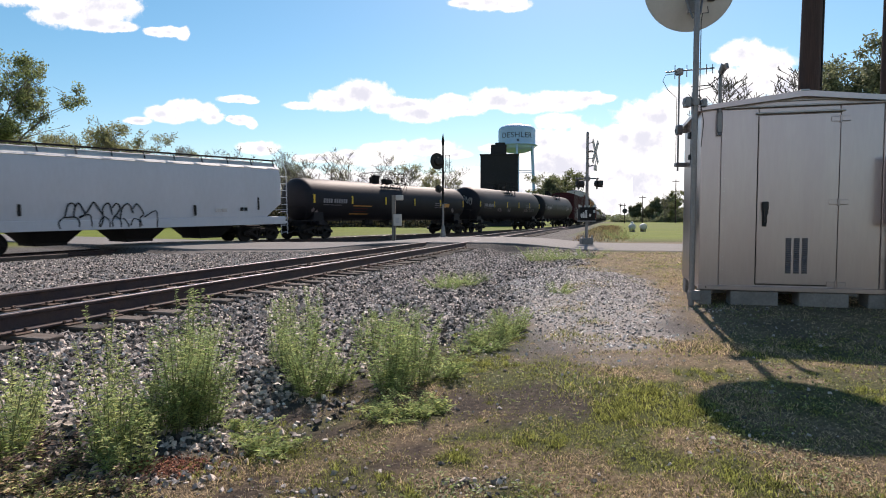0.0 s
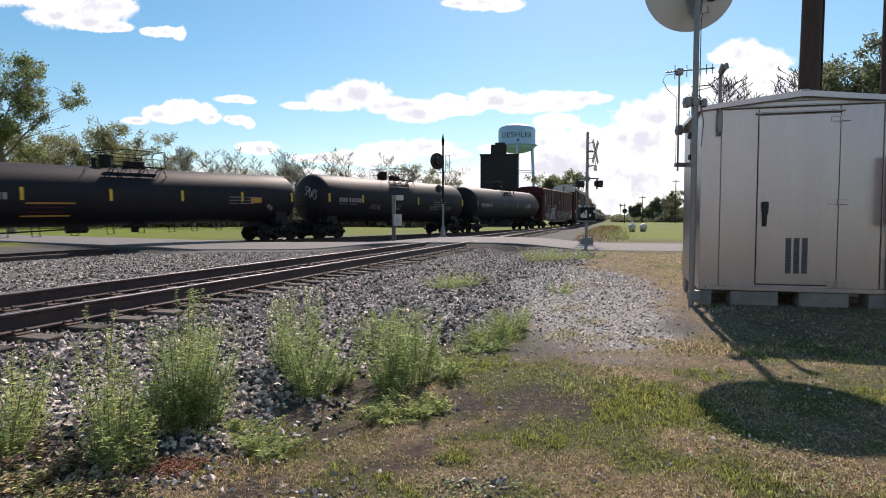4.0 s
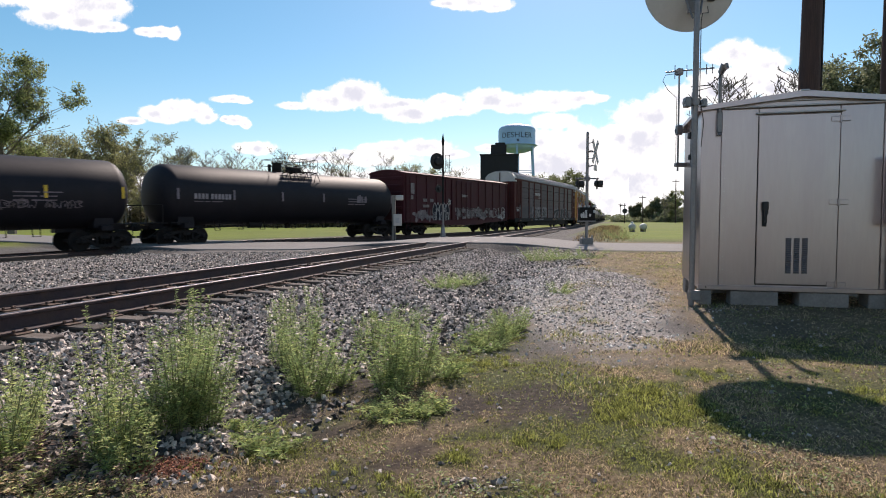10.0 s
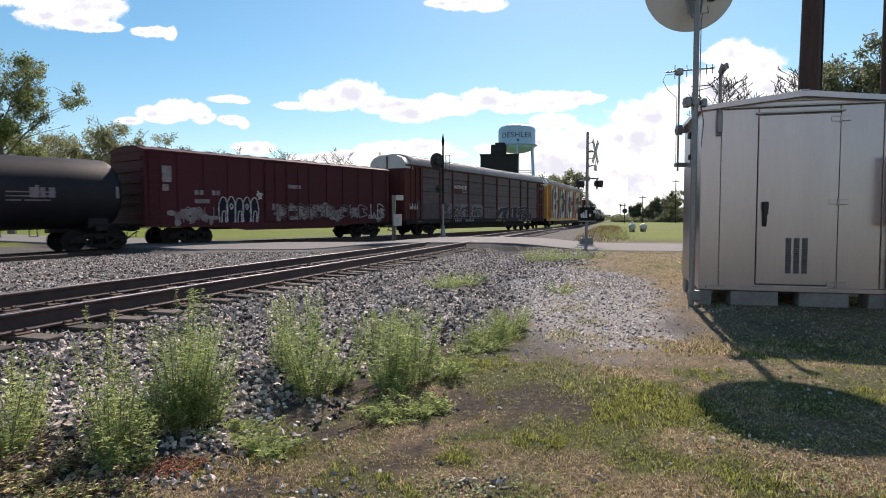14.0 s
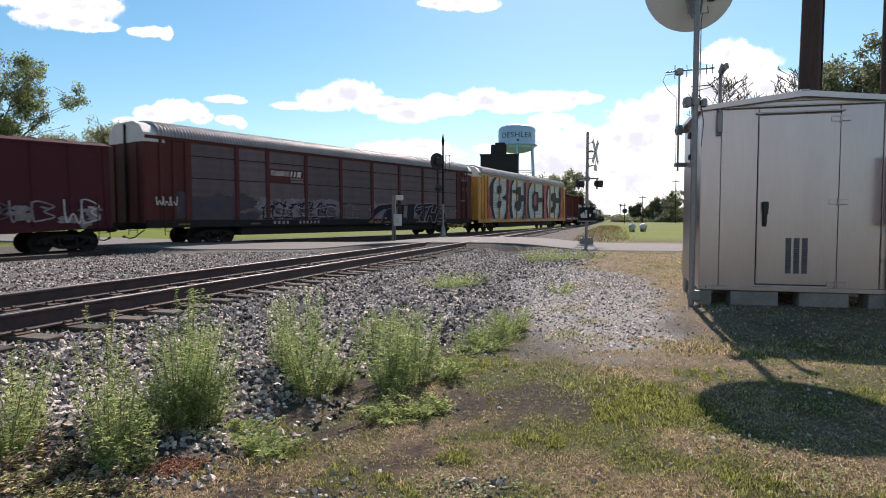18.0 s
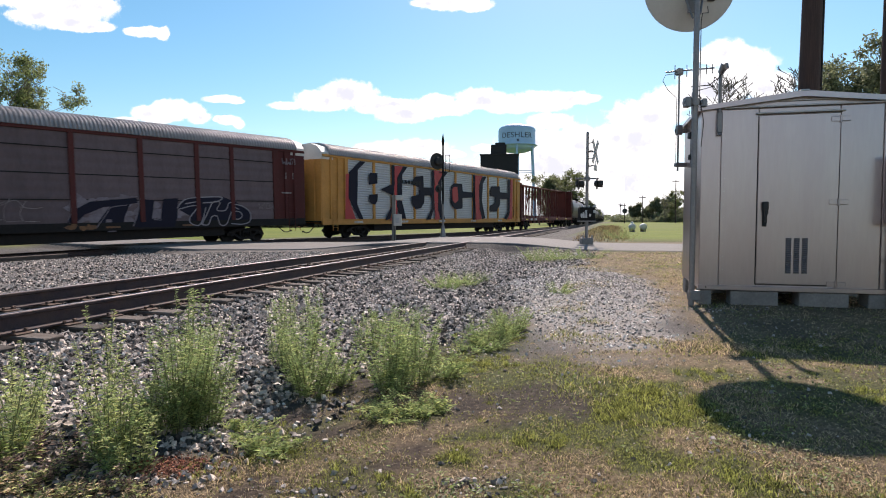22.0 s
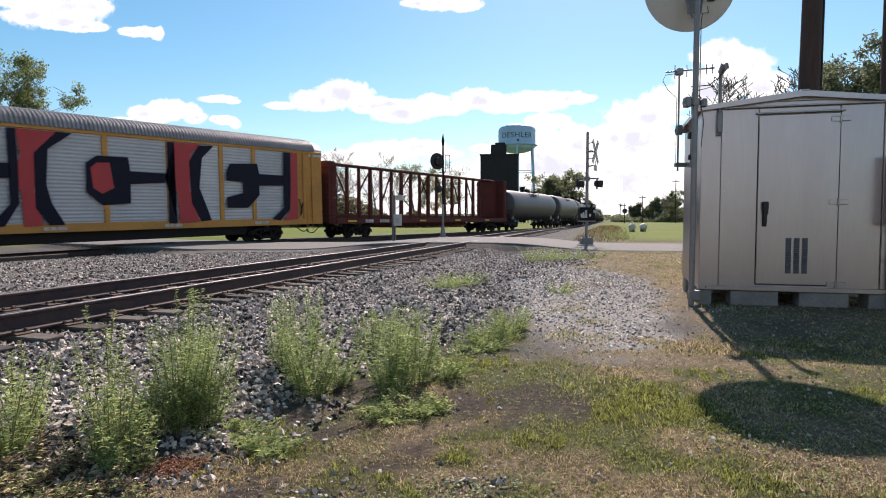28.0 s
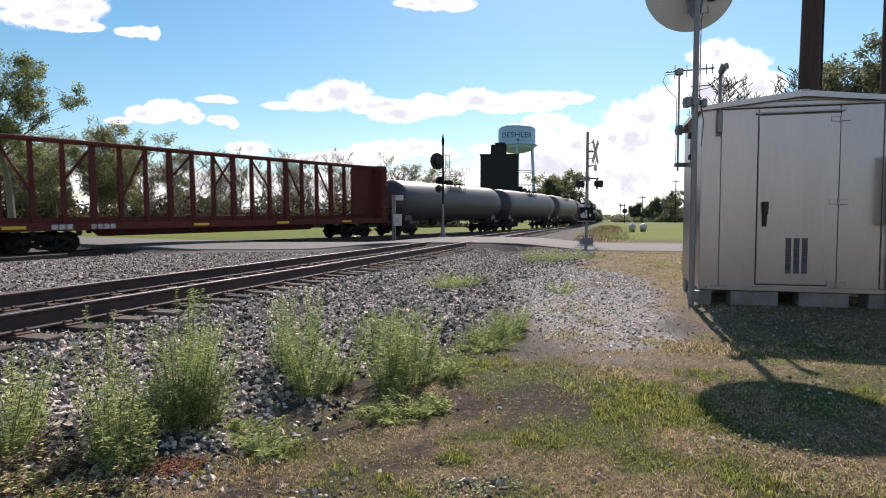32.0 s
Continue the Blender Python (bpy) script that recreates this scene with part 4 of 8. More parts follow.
# ---- water tower and elevator ----
def water_tower():
    x, y = 24.3, 200.0
    g = gz_at(x, y)
    ob = thing("water_tower", pose(x, y, g), "pale blue municipal water tower on tall legs", "water tower")
    R, z0, z1, z2, z3 = 6.05, 23.0, 25.4, 30.4, 32.4
    prof = []
    for i in range(9):
        a = radians(90 * i / 8)
        prof.append((max(R * math.sin(a), 0.05), z1 - (z1 - z0) * math.cos(a) ** 1.0))
    prof += [(R + 0.05, z1 + 0.1), (R, z1 + 0.2), (R, z2)]
    for i in range(1, 9):
        a = radians(90 * i / 8)
        prof.append((max(R * math.cos(a) ** 0.75, 0.05), z2 + (z3 - z2) * math.sin(a)))
    part("tank", Shape().lathe(prof, 48), M_BLUE_TANK, ob)
    part("balcony", Shape().lathe([(R, z1), (R + 0.7, z1), (R + 0.7, z1 + 0.12), (R, z1 + 0.12)], 48), M_BLUE_TANK, ob)
    part("riser", Shape().cyl((0, 0, -0.5), (0, 0, z0 + 0.4), 0.85, None, 18), M_BLUE_TANK, ob)
    for k in range(6):
        a = radians(60 * k + 24)
        part("leg", Shape().cyl((7.2 * math.cos(a), 7.2 * math.sin(a), -0.5), (5.7 * math.cos(a), 5.7 * math.sin(a), z1 + 0.3), 0.36, 0.36, 10), M_BLUE_TANK, ob)
        b = a + radians(60)
        for zz, rr in ((8.5, 6.68), (17.0, 6.2)):
            part("strut", Shape().tube([(rr * math.cos(a), rr * math.sin(a), zz), (rr * math.cos(b), rr * math.sin(b), zz)], 0.10, 6), M_BLUE_TANK, ob)
    part("vent", Shape().cyl((0, 0, z3 - 0.1), (0, 0, z3 + 0.5), 0.5, 0.3, 10), M_BLUE_TANK, ob)
    # lettering bent round the tank
    cu = bpy.data.curves.new("lettering", "FONT")
    cu.body, cu.size, cu.align_x, cu.extrude, cu.space_character = "DESHLER", 2.5, "CENTER", 0.03, 1.08
    tmp = bpy.data.objects.new("lettering", cu)
    scene.collection.objects.link(tmp)
    dg = bpy.context.evaluated_depsgraph_get()
    me = bpy.data.meshes.new_from_object(tmp.evaluated_get(dg))
    bpy.data.objects.remove(tmp)
    turn = math.atan2(-x, y) - 0.02
    for v in me.vertices:
        a = -math.pi / 2 + v.co.x / R + (-turn) * 0
        rr = R + 0.04 + v.co.z
        v.co = (rr * math.cos(a - 0.125), rr * math.sin(a - 0.125), 27.5 + v.co.y)
    me.materials.clear()
    me.materials.append(M_LETTER)
    lt = part("lettering", me, M_LETTER, ob, "dark blue painted town name")
    emblem = Shape()
    a = -math.pi / 2 - 0.06
    emblem.box(-0.35, 0.35, -0.05, 0.05, 26.2, 27.0, 0, Matrix.Translation((R * math.cos(a), R * math.sin(a), 0)))
    part("emblem", emblem, M_LETTER, ob)


water_tower()


def elevator():
    x, y = 11.3, 121.0
    g = gz_at(x, y)
    ob = thing("grain_elevator", pose(x, y, g, 0, 0, -6), "dark boxy grain elevator with a raised headhouse", "elevator")
    part("wall", Shape().box(-3.7, 3.6, -3, 3, -0.3, 13.9, 0.05), M_SILO, ob)
    part("headhouse", Shape().box(-1.7, 1.35, -2, 2, 13.9, 16.0, 0.05), M_SILO, ob)
    part("penthouse", Shape().box(-0.9, 1.1, -1.5, 1.5, 16.0, 16.45, 0.05), M_SILO, ob)
    part("roof", Shape().box(-3.85, 3.75, -3.15, 3.15, 13.85, 14.05, 0.03), M_SILO, ob)
    for i in range(7):
        xx = -3.4 + i * 1.13
        part("siding_batten", Shape().box(xx - 0.05, xx + 0.05, -3.06, -3.0, 0, 13.8), M_SILO, ob)


elevator()


# ---- small far things ----
def propane_tank(x, y, dome):
    ob = thing("propane_tank", pose(x, y, gz_at(x, y), 0, 0, 75) @ Matrix.Scale(0.52, 4), "white steel propane tank lying on two feet", "gas tank", "white gas tanks")
    m = Matrix.Translation((0, 0, 0.95)) @ Matrix.Rotation(radians(90), 4, "Y")
    prof = [(max(0.62 * math.sin(radians(15 * i)), 0.02), -2.0 + 0.4 - 0.4 * math.cos(radians(15 * i))) for i in range(7)]
    prof += [(r, -z) for r, z in prof[::-1]]
    part("shell", Shape().lathe(prof, 24, m), M_HOPROOF, ob)
    if dome:
        part("valve_dome", Shape().lathe([(0.3, 1.5), (0.28, 1.75), (0.12, 1.95), (0.02, 2.0)], 14), M_HOPROOF, ob)
    for sx in (-1.1, 1.1):
        part("foot", Shape().box(sx - 0.12, sx + 0.12, -0.45, 0.45, -0.1, 0.6, 0.02), M_CONC, ob)


propane_tank(18.8, 60, True)
propane_tank(20.1, 60.6, False)


def house(x, y, w, d, h, rz, wall, roof, label):
    ob = thing("house", pose(x, y, gz_at(x, y), 0, 0, rz), label, "house")
    part("wall", Shape().box(-w / 2, w / 2, -d / 2, d / 2, -0.2, h, 0.02), wall, ob)
    part("roof", Shape().prism([(-d / 2 - 0.4, h - 0.1), (d / 2 + 0.4, h - 0.1), (0, h + d * 0.3)], -w / 2 - 0.4, w / 2 + 0.4, "x"), roof, ob)
    for i in range(3):
        xx = -w / 2 + w * (i + 0.7) / 3.4
        wd = part("window", Shape().box(xx - 0.45, xx + 0.45, -d / 2 - 0.06, -d / 2, 0.95, 2.1, 0.01), M_DISH, ob)
        part("pane", Shape().box(xx - 0.37, xx + 0.37, -d / 2 - 0.07, -d / 2 - 0.05, 1.03, 2.02), M_BLACK, wd)
    part("door", Shape().box(w * 0.3, w * 0.3 + 0.9, -d / 2 - 0.05, -d / 2, 0.0, 2.05, 0.01), M_ALU_DARK, ob)


house(108, 300, 10, 6, 2.6, 10, M_HOPROOF, M_ALU_DARK, "white bungalow with a grey roof among far trees")
house(119, 300, 5, 4, 2.3, 0, M_HOPROOF, M_ALU_DARK, "small white outbuilding beside far trees")
house(-48, 125, 10, 7, 2.8, -8, M_DISH, M_ALU_DARK, "pale house half hidden behind the tree line")
house(-25, 128, 9, 7, 2.8, 5, M_HOPROOF, M_ALU_DARK, "white house half hidden behind bare trees")
house(-1, 140, 9, 7, 2.7, 5, M_HOPROOF, M_ALU_DARK, "white house standing beyond the track")


def far_pole(x, y, h):
    ob = thing("far_pole", pose(x, y, gz_at(x, y)), "distant wooden utility pole with crossarm", "utility pole", "far poles")
    part("shaft", Shape().cyl((0, 0, -0.3), (0, 0, h), 0.17, 0.12, 8), M_POLE, ob)
    part("crossarm", Shape().box(-1.1, 1.1, -0.06, 0.06, h - 0.7, h - 0.5), M_POLE, ob)


for x, y, h in ((66, 200, 9), (75, 195, 14), (82, 205, 11), (71, 300, 9), (88, 300, 9), (100, 240, 12)):
    far_pole(x, y, h)


# dark beam standing in for a rail of the leg track
tb = thing("old_timber", pose(-14.1, 19.3, gz_at(-14.1, 19.3), 0, 0, 74), "long dark beam on the gravel, standing in for a rail", "timber")
part("beam", Shape().box(-2.3, 2.3, -0.11, 0.11, -0.03, 0.17, 0.015), M_TIE, tb)
# ---- the train ----
# Cars: x points ahead, +y is the side that faces the road shoulder, z = 0 on the railhead.
MOVERS, WHEELS = [], []
WHEEL_R = 0.44


def wheelset_mesh():
    s = Shape()
    turn = Matrix.Rotation(radians(-90), 4, "X")
    for sg in (-1, 1):
        prof = [(0.09, 0.66), (0.12, 0.69), (0.36, 0.70), (0.40, 0.675), (WHEEL_R + 0.027, 0.675), (WHEEL_R + 0.022, 0.70), (WHEEL_R, 0.715),
                (WHEEL_R - 0.006, 0.80), (0.40, 0.805), (0.36, 0.775), (0.15, 0.755), (0.12, 0.80), (0.08, 0.81)]
        s.lathe([(r, z * sg) for r, z in prof], 20, turn)
        s.lathe([(0.08, 0.80 * sg), (0.08, 1.08 * sg), (0.03, 1.10 * sg)], 12, turn)
    s.lathe([(0.085, -0.68), (0.078, 0), (0.085, 0.68)], 14, turn)
    return s.mesh("wheelset", M_BOGIE)


def sideframe_mesh():
    """Cast side frame with two window openings, built as an outer arch, bars and pedestals."""
    s = Shape()
    y0, y1 = -0.075, 0.075
    for sg in (-1, 1):
        s.prism([(sg * 1.15, 0.50), (sg * 0.95, 0.62), (sg * 0.45, 0.74), (0, 0.76), (0, 0.64), (sg * 0.42, 0.62), (sg * 0.85, 0.46), (sg * 1.15, 0.36)], y0, y1)
        s.prism([(sg * 0.78, 0.47), (sg * 0.36, 0.18), (0, 0.15), (0, 0.27), (sg * 0.30, 0.29), (sg * 0.66, 0.52)], y0, y1)
        s.box(sg * 0.33 - 0.05, sg * 0.33 + 0.05, y0, y1, 0.24, 0.66, 0.01)
        s.box(sg * 0.89 - 0.13, sg * 0.89 + 0.13, -0.10, 0.11, 0.36, 0.58, 0.03)
        s.cyl((sg * 0.89, 0.05, 0.44), (sg * 0.89, 0.19, 0.44), 0.10, 0.085, 12)
        for k in (-0.15, 0.0, 0.15):
            s.cyl((k, -0.02, 0.27), (k, -0.02, 0.56), 0.055, None, 8)
    return s.mesh("side_frame", M_BOGIE)


ME_WHEELSET, ME_FRAME = wheelset_mesh(), sideframe_mesh()
ME_BOLSTER = Shape().box(-0.20, 0.20, -1.12, 1.12, 0.50, 0.72, 0.03).box(-0.45, 0.45, -0.35, 0.35, 0.66, 0.86, 0.03).mesh("bogie", M_BOGIE)
_hose = Shape().tube([(0, 0.3, 0.75), (0.25, 0.33, 0.60), (0.5, 0.34, 0.42), (0.75, 0.33, 0.38), (0.95, 0.30, 0.46)], 0.028, 6)
_hose.box(0.90, 1.02, 0.26, 0.34, 0.42, 0.52, 0.01)
ME_HOSE = _hose.mesh("air_hose", M_BLACK)
_cp = Shape().box(-0.9, 0.15, -0.09, 0.09, 0.80, 0.97, 0.02).box(0.05, 0.38, -0.17, 0.15, 0.76, 1.02, 0.05).box(0.30, 0.45, -0.16, -0.02, 0.78, 1.0, 0.04)
ME_COUPLER = _cp.mesh("coupler", M_BOGIE)


def running_gear(car, length, base, shift=0.0):
    """Bogies with their wheelsets, couplers and hoses."""
    for sg in (-1, 1):
        bo = part("bogie", ME_BOLSTER, M_BOGIE, car, m=pose(sg * base / 2 + shift, 0, 0))
        for side in (-1, 1):
            part("side_frame", ME_FRAME, M_BOGIE, bo, m=pose(0, side * 1.0, 0, 0, 0, 0 if side > 0 else 180))
        for ax in (-0.89, 0.89):
            w = part("wheelset", ME_WHEELSET, M_BOGIE, bo, m=pose(ax, 0, WHEEL_R))
            WHEELS.append((w, ax, random.uniform(0, 80)))
        part("coupler", ME_COUPLER, M_BOGIE, car, m=pose(sg * (length / 2 - 0.22), 0, 0, 0, 0, 0 if sg > 0 else 180))
        part("air_hose", ME_HOSE, M_BLACK, car, m=pose(sg * (length / 2 - 0.9), 0, 0, 0, 0, 0 if sg > 0 else 180))


def ladder(x, y, z0, z1, w=0.42, n=None, out=0.07, axis="x"):
    """Grab ladder: two stiles and rungs on a face of constant y (axis x) or x (axis y)."""
    s = Shape()
    n = n or max(2, int((z1 - z0) / 0.38))
    put = (lambda u, z: (x + u, y + out, z)) if axis == "x" else (lambda u, z: (x + out, y + u, z))
    for u in (-w / 2, w / 2):
        s.tube([put(u, z0), put(u, z1)], 0.02, 5)
    for i in range(n):
        z = z0 + (i + 0.5) * (z1 - z0) / n
        s.tube([put(-w / 2, z), put(w / 2, z)], 0.014, 5)
    return s


def bars_row(x, z, y, widths, h, gap=0.05, t=0.006):
    """A row of plain bars standing for writing, from x towards the car's rear, on the near side."""
    s = Shape()
    for w in widths:
        if w > 0:
            s.box(x - w, x, y, y + t, z, z + h)
        x -= abs(w) + gap
    return s


def strokes(curves, y, width=0.05, t=0.008):
    """Sprayed lines: each curve a list of (x, z), drawn as a flat ribbon on the near side."""
    s = Shape()
    for pts in curves:
        sm = []
        for i in range(len(pts) - 1):
            p0, p1 = Vector(pts[max(i - 1, 0)]), Vector(pts[i])
            p2, p3 = Vector(pts[i + 1]), Vector(pts[min(i + 2, len(pts) - 1)])
            for k in range(5):
                u = k / 5
                sm.append(0.5 * (2 * p1 + (p2 - p0) * u + (2 * p0 - 5 * p1 + 4 * p2 - p3) * u * u + (3 * p1 - p0 - 3 * p2 + p3) * u ** 3))
        sm.append(Vector(pts[-1]))
        vs, fs = [], []
        for i, p in enumerate(sm):
            d = (sm[min(i + 1, len(sm) - 1)] - sm[max(i - 1, 0)])
            d = d.normalized() if d.length > 1e-6 else Vector((1, 0))
            nrm = Vector((-d.y, d.x)) * width / 2
            vs += [(p.x + nrm.x, y, p.y + nrm.y), (p.x - nrm.x, y, p.y - nrm.y), (p.x - nrm.x, y + t, p.y - nrm.y), (p.x + nrm.x, y + t, p.y + nrm.y)]
        for i in range(len(sm) - 1):
            a, b = i * 4, i * 4 + 4
            fs += [(a + k, a + (k + 1) % 4, b + (k + 1) % 4, b + k) for k in range(4)]
        fs += [(0, 1, 2, 3), tuple(len(vs) - 4 + k for k in (3, 2, 1, 0))]
        s.add(vs, fs)
    return s


def bubble_letters(x, z, n, w, h):
    """Round-topped outline letters standing side by side, with small inner loops."""
    out = []
    for i in range(n):
        a, b = x - i * w, x - (i + 1) * w + 0.08 * w
        m, k = (a + b) / 2, 0.08 * math.sin(i * 2.3)
        out.append([(a, z + 0.02), (a + 0.05, z + h * (0.62 + k)), (a - w * 0.18, z + h * 0.93), (m, z + h * (1.0 + k * 0.5)), (b + w * 0.15, z + h * 0.92), (b - 0.04, z + h * (0.55 - k)), (b + 0.05, z)])
        out.append([(m + 0.08, z + h * (0.62 + k)), (m, z + h * 0.74), (m - 0.08, z + h * (0.60 + k)), (m, z + h * 0.52), (m + 0.08, z + h * (0.62 + k))] if i % 2 else [(m + 0.1, z), (m + 0.05, z + h * 0.4), (m - 0.12, z + h * 0.42), (m - 0.1, z + 0.02)])
    return out


def blotches(x0, x1, z0, z1, n, size, y, seed):
    """Ragged flakes of old spray paint scattered over a strip of the near side."""
    r, s = random.Random(seed), Shape()
    for i in range(n):
        cx, cz = r.uniform(x1, x0), r.uniform(z0, z1)
        k = r.randint(6, 9)
        sx, sz = size * r.uniform(0.5, 1.4), size * r.uniform(0.3, 0.8)
        s.prism([(cx + sx * math.cos(6.283 * j / k) * r.uniform(0.6, 1.2), cz + sz * math.sin(6.283 * j / k) * r.uniform(0.6, 1.2)) for j in range(k)], y, y + 0.004 + 0.004 * i / n)
    return s


def tag_letters(x, z, n, w, h, seed):
    """Outlines of rounded sprayed letters that cannot be read, from x towards the rear."""
    r = random.Random(seed)
    out = []
    for i in range(n):
        a, b = x - i * w, x - i * w - w * 0.92
        k = r.random()
        j = lambda: r.uniform(-0.06, 0.06) * h
        if k < 0.35:
            out.append([(a, z), (a + 0.02, z + h * 0.6 + j()), ((a + b) / 2, z + h + j()), (b, z + h * 0.6 + j()), (b, z)])
            out.append([((a + b) / 2, z + h * 0.55), ((a + b) / 2 + j(), z + h * 0.1)])
        elif k < 0.7:
            out.append([(a, z + h + j()), (a - 0.02, z + h * 0.4), (a - w * 0.15, z + j()), ((a + b) / 2, z + h * 0.45 + j()), (b + w * 0.15, z), (b, z + h * 0.5), (b, z + h + j())])
        else:
            out.append([(a, z), (a, z + h + j()), (b, z + h * 0.8 + j()), ((a + b) / 2, z + h * 0.5), (b, z + h * 0.25 + j()), (a, z)])
            out.append([(a - w * 0.3, z + h * 0.72), (b + w * 0.3, z + h * 0.66)])
    return out


def wrap(shape, radius, zc, lift=0.006):
    """Lays a flat painted shape round the near side of a lying tank."""
    y0 = min(v[1] for v in shape.v)
    shape.v = [(a, math.sqrt(max(radius ** 2 - (c - zc) ** 2, 0.01)) + lift + min(b - y0, 0.008), c) for a, b, c in shape.v]
    return shape


# ---- tank cars ----
def tank_meshes(length, radius, zc, mat, bands=True):
    """Shell with domed heads, lying along x."""
    hl = length / 2 - 0.62
    prof = []
    dome = radius * 0.5
    for i in range(9):
        a = radians(90 * i / 8)
        prof.append((max(radius * math.sin(a), 0.02), -hl + dome - dome * math.cos(a)))
    xs = np.linspace(-hl + dome, hl - dome, 9)[1:-1]
    for x in xs:
        if bands:
            prof += [(radius, x - 0.035), (radius + 0.008, x - 0.03), (radius + 0.008, x + 0.03), (radius, x + 0.035)]
        else:
            prof.append((radius, x))
    prof += [(r, -z) for r, z in prof[:9][::-1]]
    m = Matrix.Translation((0, 0, zc)) @ Matrix.Rotation(radians(90), 4, "Y")
    return Shape().lathe(prof, 40, m).mesh("tank_shell", mat, 40)


def tank_car(length, mat, label, seed, decal=True, colour_decal=None, bands=False, radius=1.50, top=3.96, dx=0.0, group="black tank cars"):
    rnd = random.Random(seed)
    zc = top - radius
    car = thing("tank_car", Matrix.Identity(4), label, "tank car", group)
    base = length - 3.8
    running_gear(car, length, base)
    shell = part("tank_shell", tank_meshes(length, radius, zc, mat, bands), mat, car)
    for sg in (-1, 1):
        s = Shape().box(min(sg * (base / 2 - 1.6), sg * (length / 2 - 0.55)), max(sg * (base / 2 - 1.6), sg * (length / 2 - 0.55)), -0.22, 0.22, 0.80, 1.12, 0.02)
        s.box(sg * base / 2 - 0.25, sg * base / 2 + 0.25, -1.35, 1.35, 0.86, 1.10, 0.02)
        s.prism([(sg * base / 2 - 0.45, 1.0), (sg * base / 2 + 0.45, 1.0), (sg * base / 2 + 0.35, zc - radius * 0.55), (sg * base / 2 - 0.35, zc - radius * 0.55)], -1.06, 1.06)
        part("stub_sill", s, mat, car)
        e = sg * (length / 2 - 0.50)
        hr = Shape().tube([(e, -1.45, 1.15), (e, -1.45, 1.95), (e, 1.45, 1.95), (e, 1.45, 1.15)], 0.022, 6)
        hr.tube([(e, 1.45, 1.15), (e, 1.45, 0.55), (e - sg * 0.4, 1.45, 0.55), (e - sg * 0.4, 1.45, 1.15)], 0.02, 6)
        hr.box(e - 0.22, e + 0.22, -1.5, 1.5, 1.08, 1.13, 0.01)
        hr.tube([(e - sg * 0.4, 1.45, 1.12), (e - sg * 1.3, 1.42, 1.12)], 0.03, 6)
        part("end_platform", hr, M_BOGIE, car, "end step with handrail")
    # top fittings
    part("manway", Shape().cyl((dx + 0.70, 0, top - 0.08), (dx + 0.70, 0, top + 0.46), 0.27, None, 16).cyl((dx + 0.70, 0, top + 0.46), (dx + 0.70, 0, top + 0.54), 0.31, None, 16), M_BOGIE, car)
    part("valve_housing", Shape().box(dx - 0.98, dx - 0.15, -0.22, 0.22, top + 0.02, top + 0.34, 0.04).cyl((dx - 0.75, 0, top + 0.34), (dx - 0.75, 0, top + 0.44), 0.08, None, 8), M_BOGIE, car)
    part("vent_valve", Shape().cyl((dx + 1.22, 0, top - 0.05), (dx + 1.22, 0, top + 0.28), 0.08, 0.10, 10).cyl((dx + 1.22, 0, top + 0.28), (dx + 1.22, 0, top + 0.40), 0.13, 0.08, 10), M_BOGIE, car)
    pf = Shape()
    for sd in (-1, 1):
        for k in range(3):
            yy = sd * (0.72 + k * 0.14)
            pf.box(dx - 1.5, dx + 0.9, yy - 0.05, yy + 0.05, top + 0.00, top + 0.035)
        for x in (-1.35, -0.55, 0.25, 0.8):
            pf.tube([(dx + x, sd * 0.55, top - 0.12), (dx + x, sd * 1.10, top + 0.0)], 0.028, 5)
            pf.tube([(dx + x, sd * 1.10, top + 0.0), (dx + x + 0.30, sd * radius * 0.80, zc + radius * 0.62)], 0.022, 5)
            pf.tube([(dx + x, sd * 1.10, top + 0.0), (dx + x - 0.22, sd * radius * 0.76, zc + radius * 0.66)], 0.018, 5)
    part("top_platform", pf, M_BOGIE, car, "slatted steel walkway on thin braces over the tank")
    rl = Shape()
    for sd in (-1, 1):
        for x in (-1.5, -0.9, -0.1, 0.9):
            rl.tube([(dx + x, sd * 1.05, top), (dx + x, sd * 1.05, top + 0.74)], 0.018, 5)
        for zz in (0.38, 0.74):
            rl.tube([(dx - 1.5, sd * 1.05, top + zz), (dx + 0.9, sd * 1.05, top + zz)], 0.016, 5)
    for x in (-1.5, 0.9):
        rl.tube([(dx + x, -1.05, top + 0.74), (dx + x, 1.05, top + 0.74)], 0.018, 5)
    part("railing", rl, M_BOGIE, car, "thin guard railing round the valves")
    # underside: outlet valve, brackets, brake gear
    part("outlet_valve", Shape().cyl((0, 0, 0.72), (0, 0, 1.15), 0.16, 0.22, 12).box(-0.35, 0.35, -0.5, 0.5, 0.95, 1.14, 0.03), M_BOGIE, car)
    for i in range(9):
        x = -base / 2 + 2.2 + i * (base - 4.4) / 8 + rnd.uniform(-0.2, 0.2)
        bk = Shape().tube([(x, 0.75, 1.2), (x, 0.82, 0.70), (x + 0.28, 0.82, 0.70), (x + 0.28, 0.75, 1.2)], 0.022, 5)
        part("bracket", bk, M_BOGIE, car)
    part("brake_cylinder", Shape().cyl((2.4, 0.6, 0.95), (3.2, 0.6, 0.95), 0.17, None, 12).tube([(3.2, 0.6, 0.95), (base / 2 - 1.2, 0.5, 0.85)], 0.03, 6), M_BOGIE, car)
    # strips, lettering
    y = math.sqrt(radius ** 2 - 0.2 ** 2)
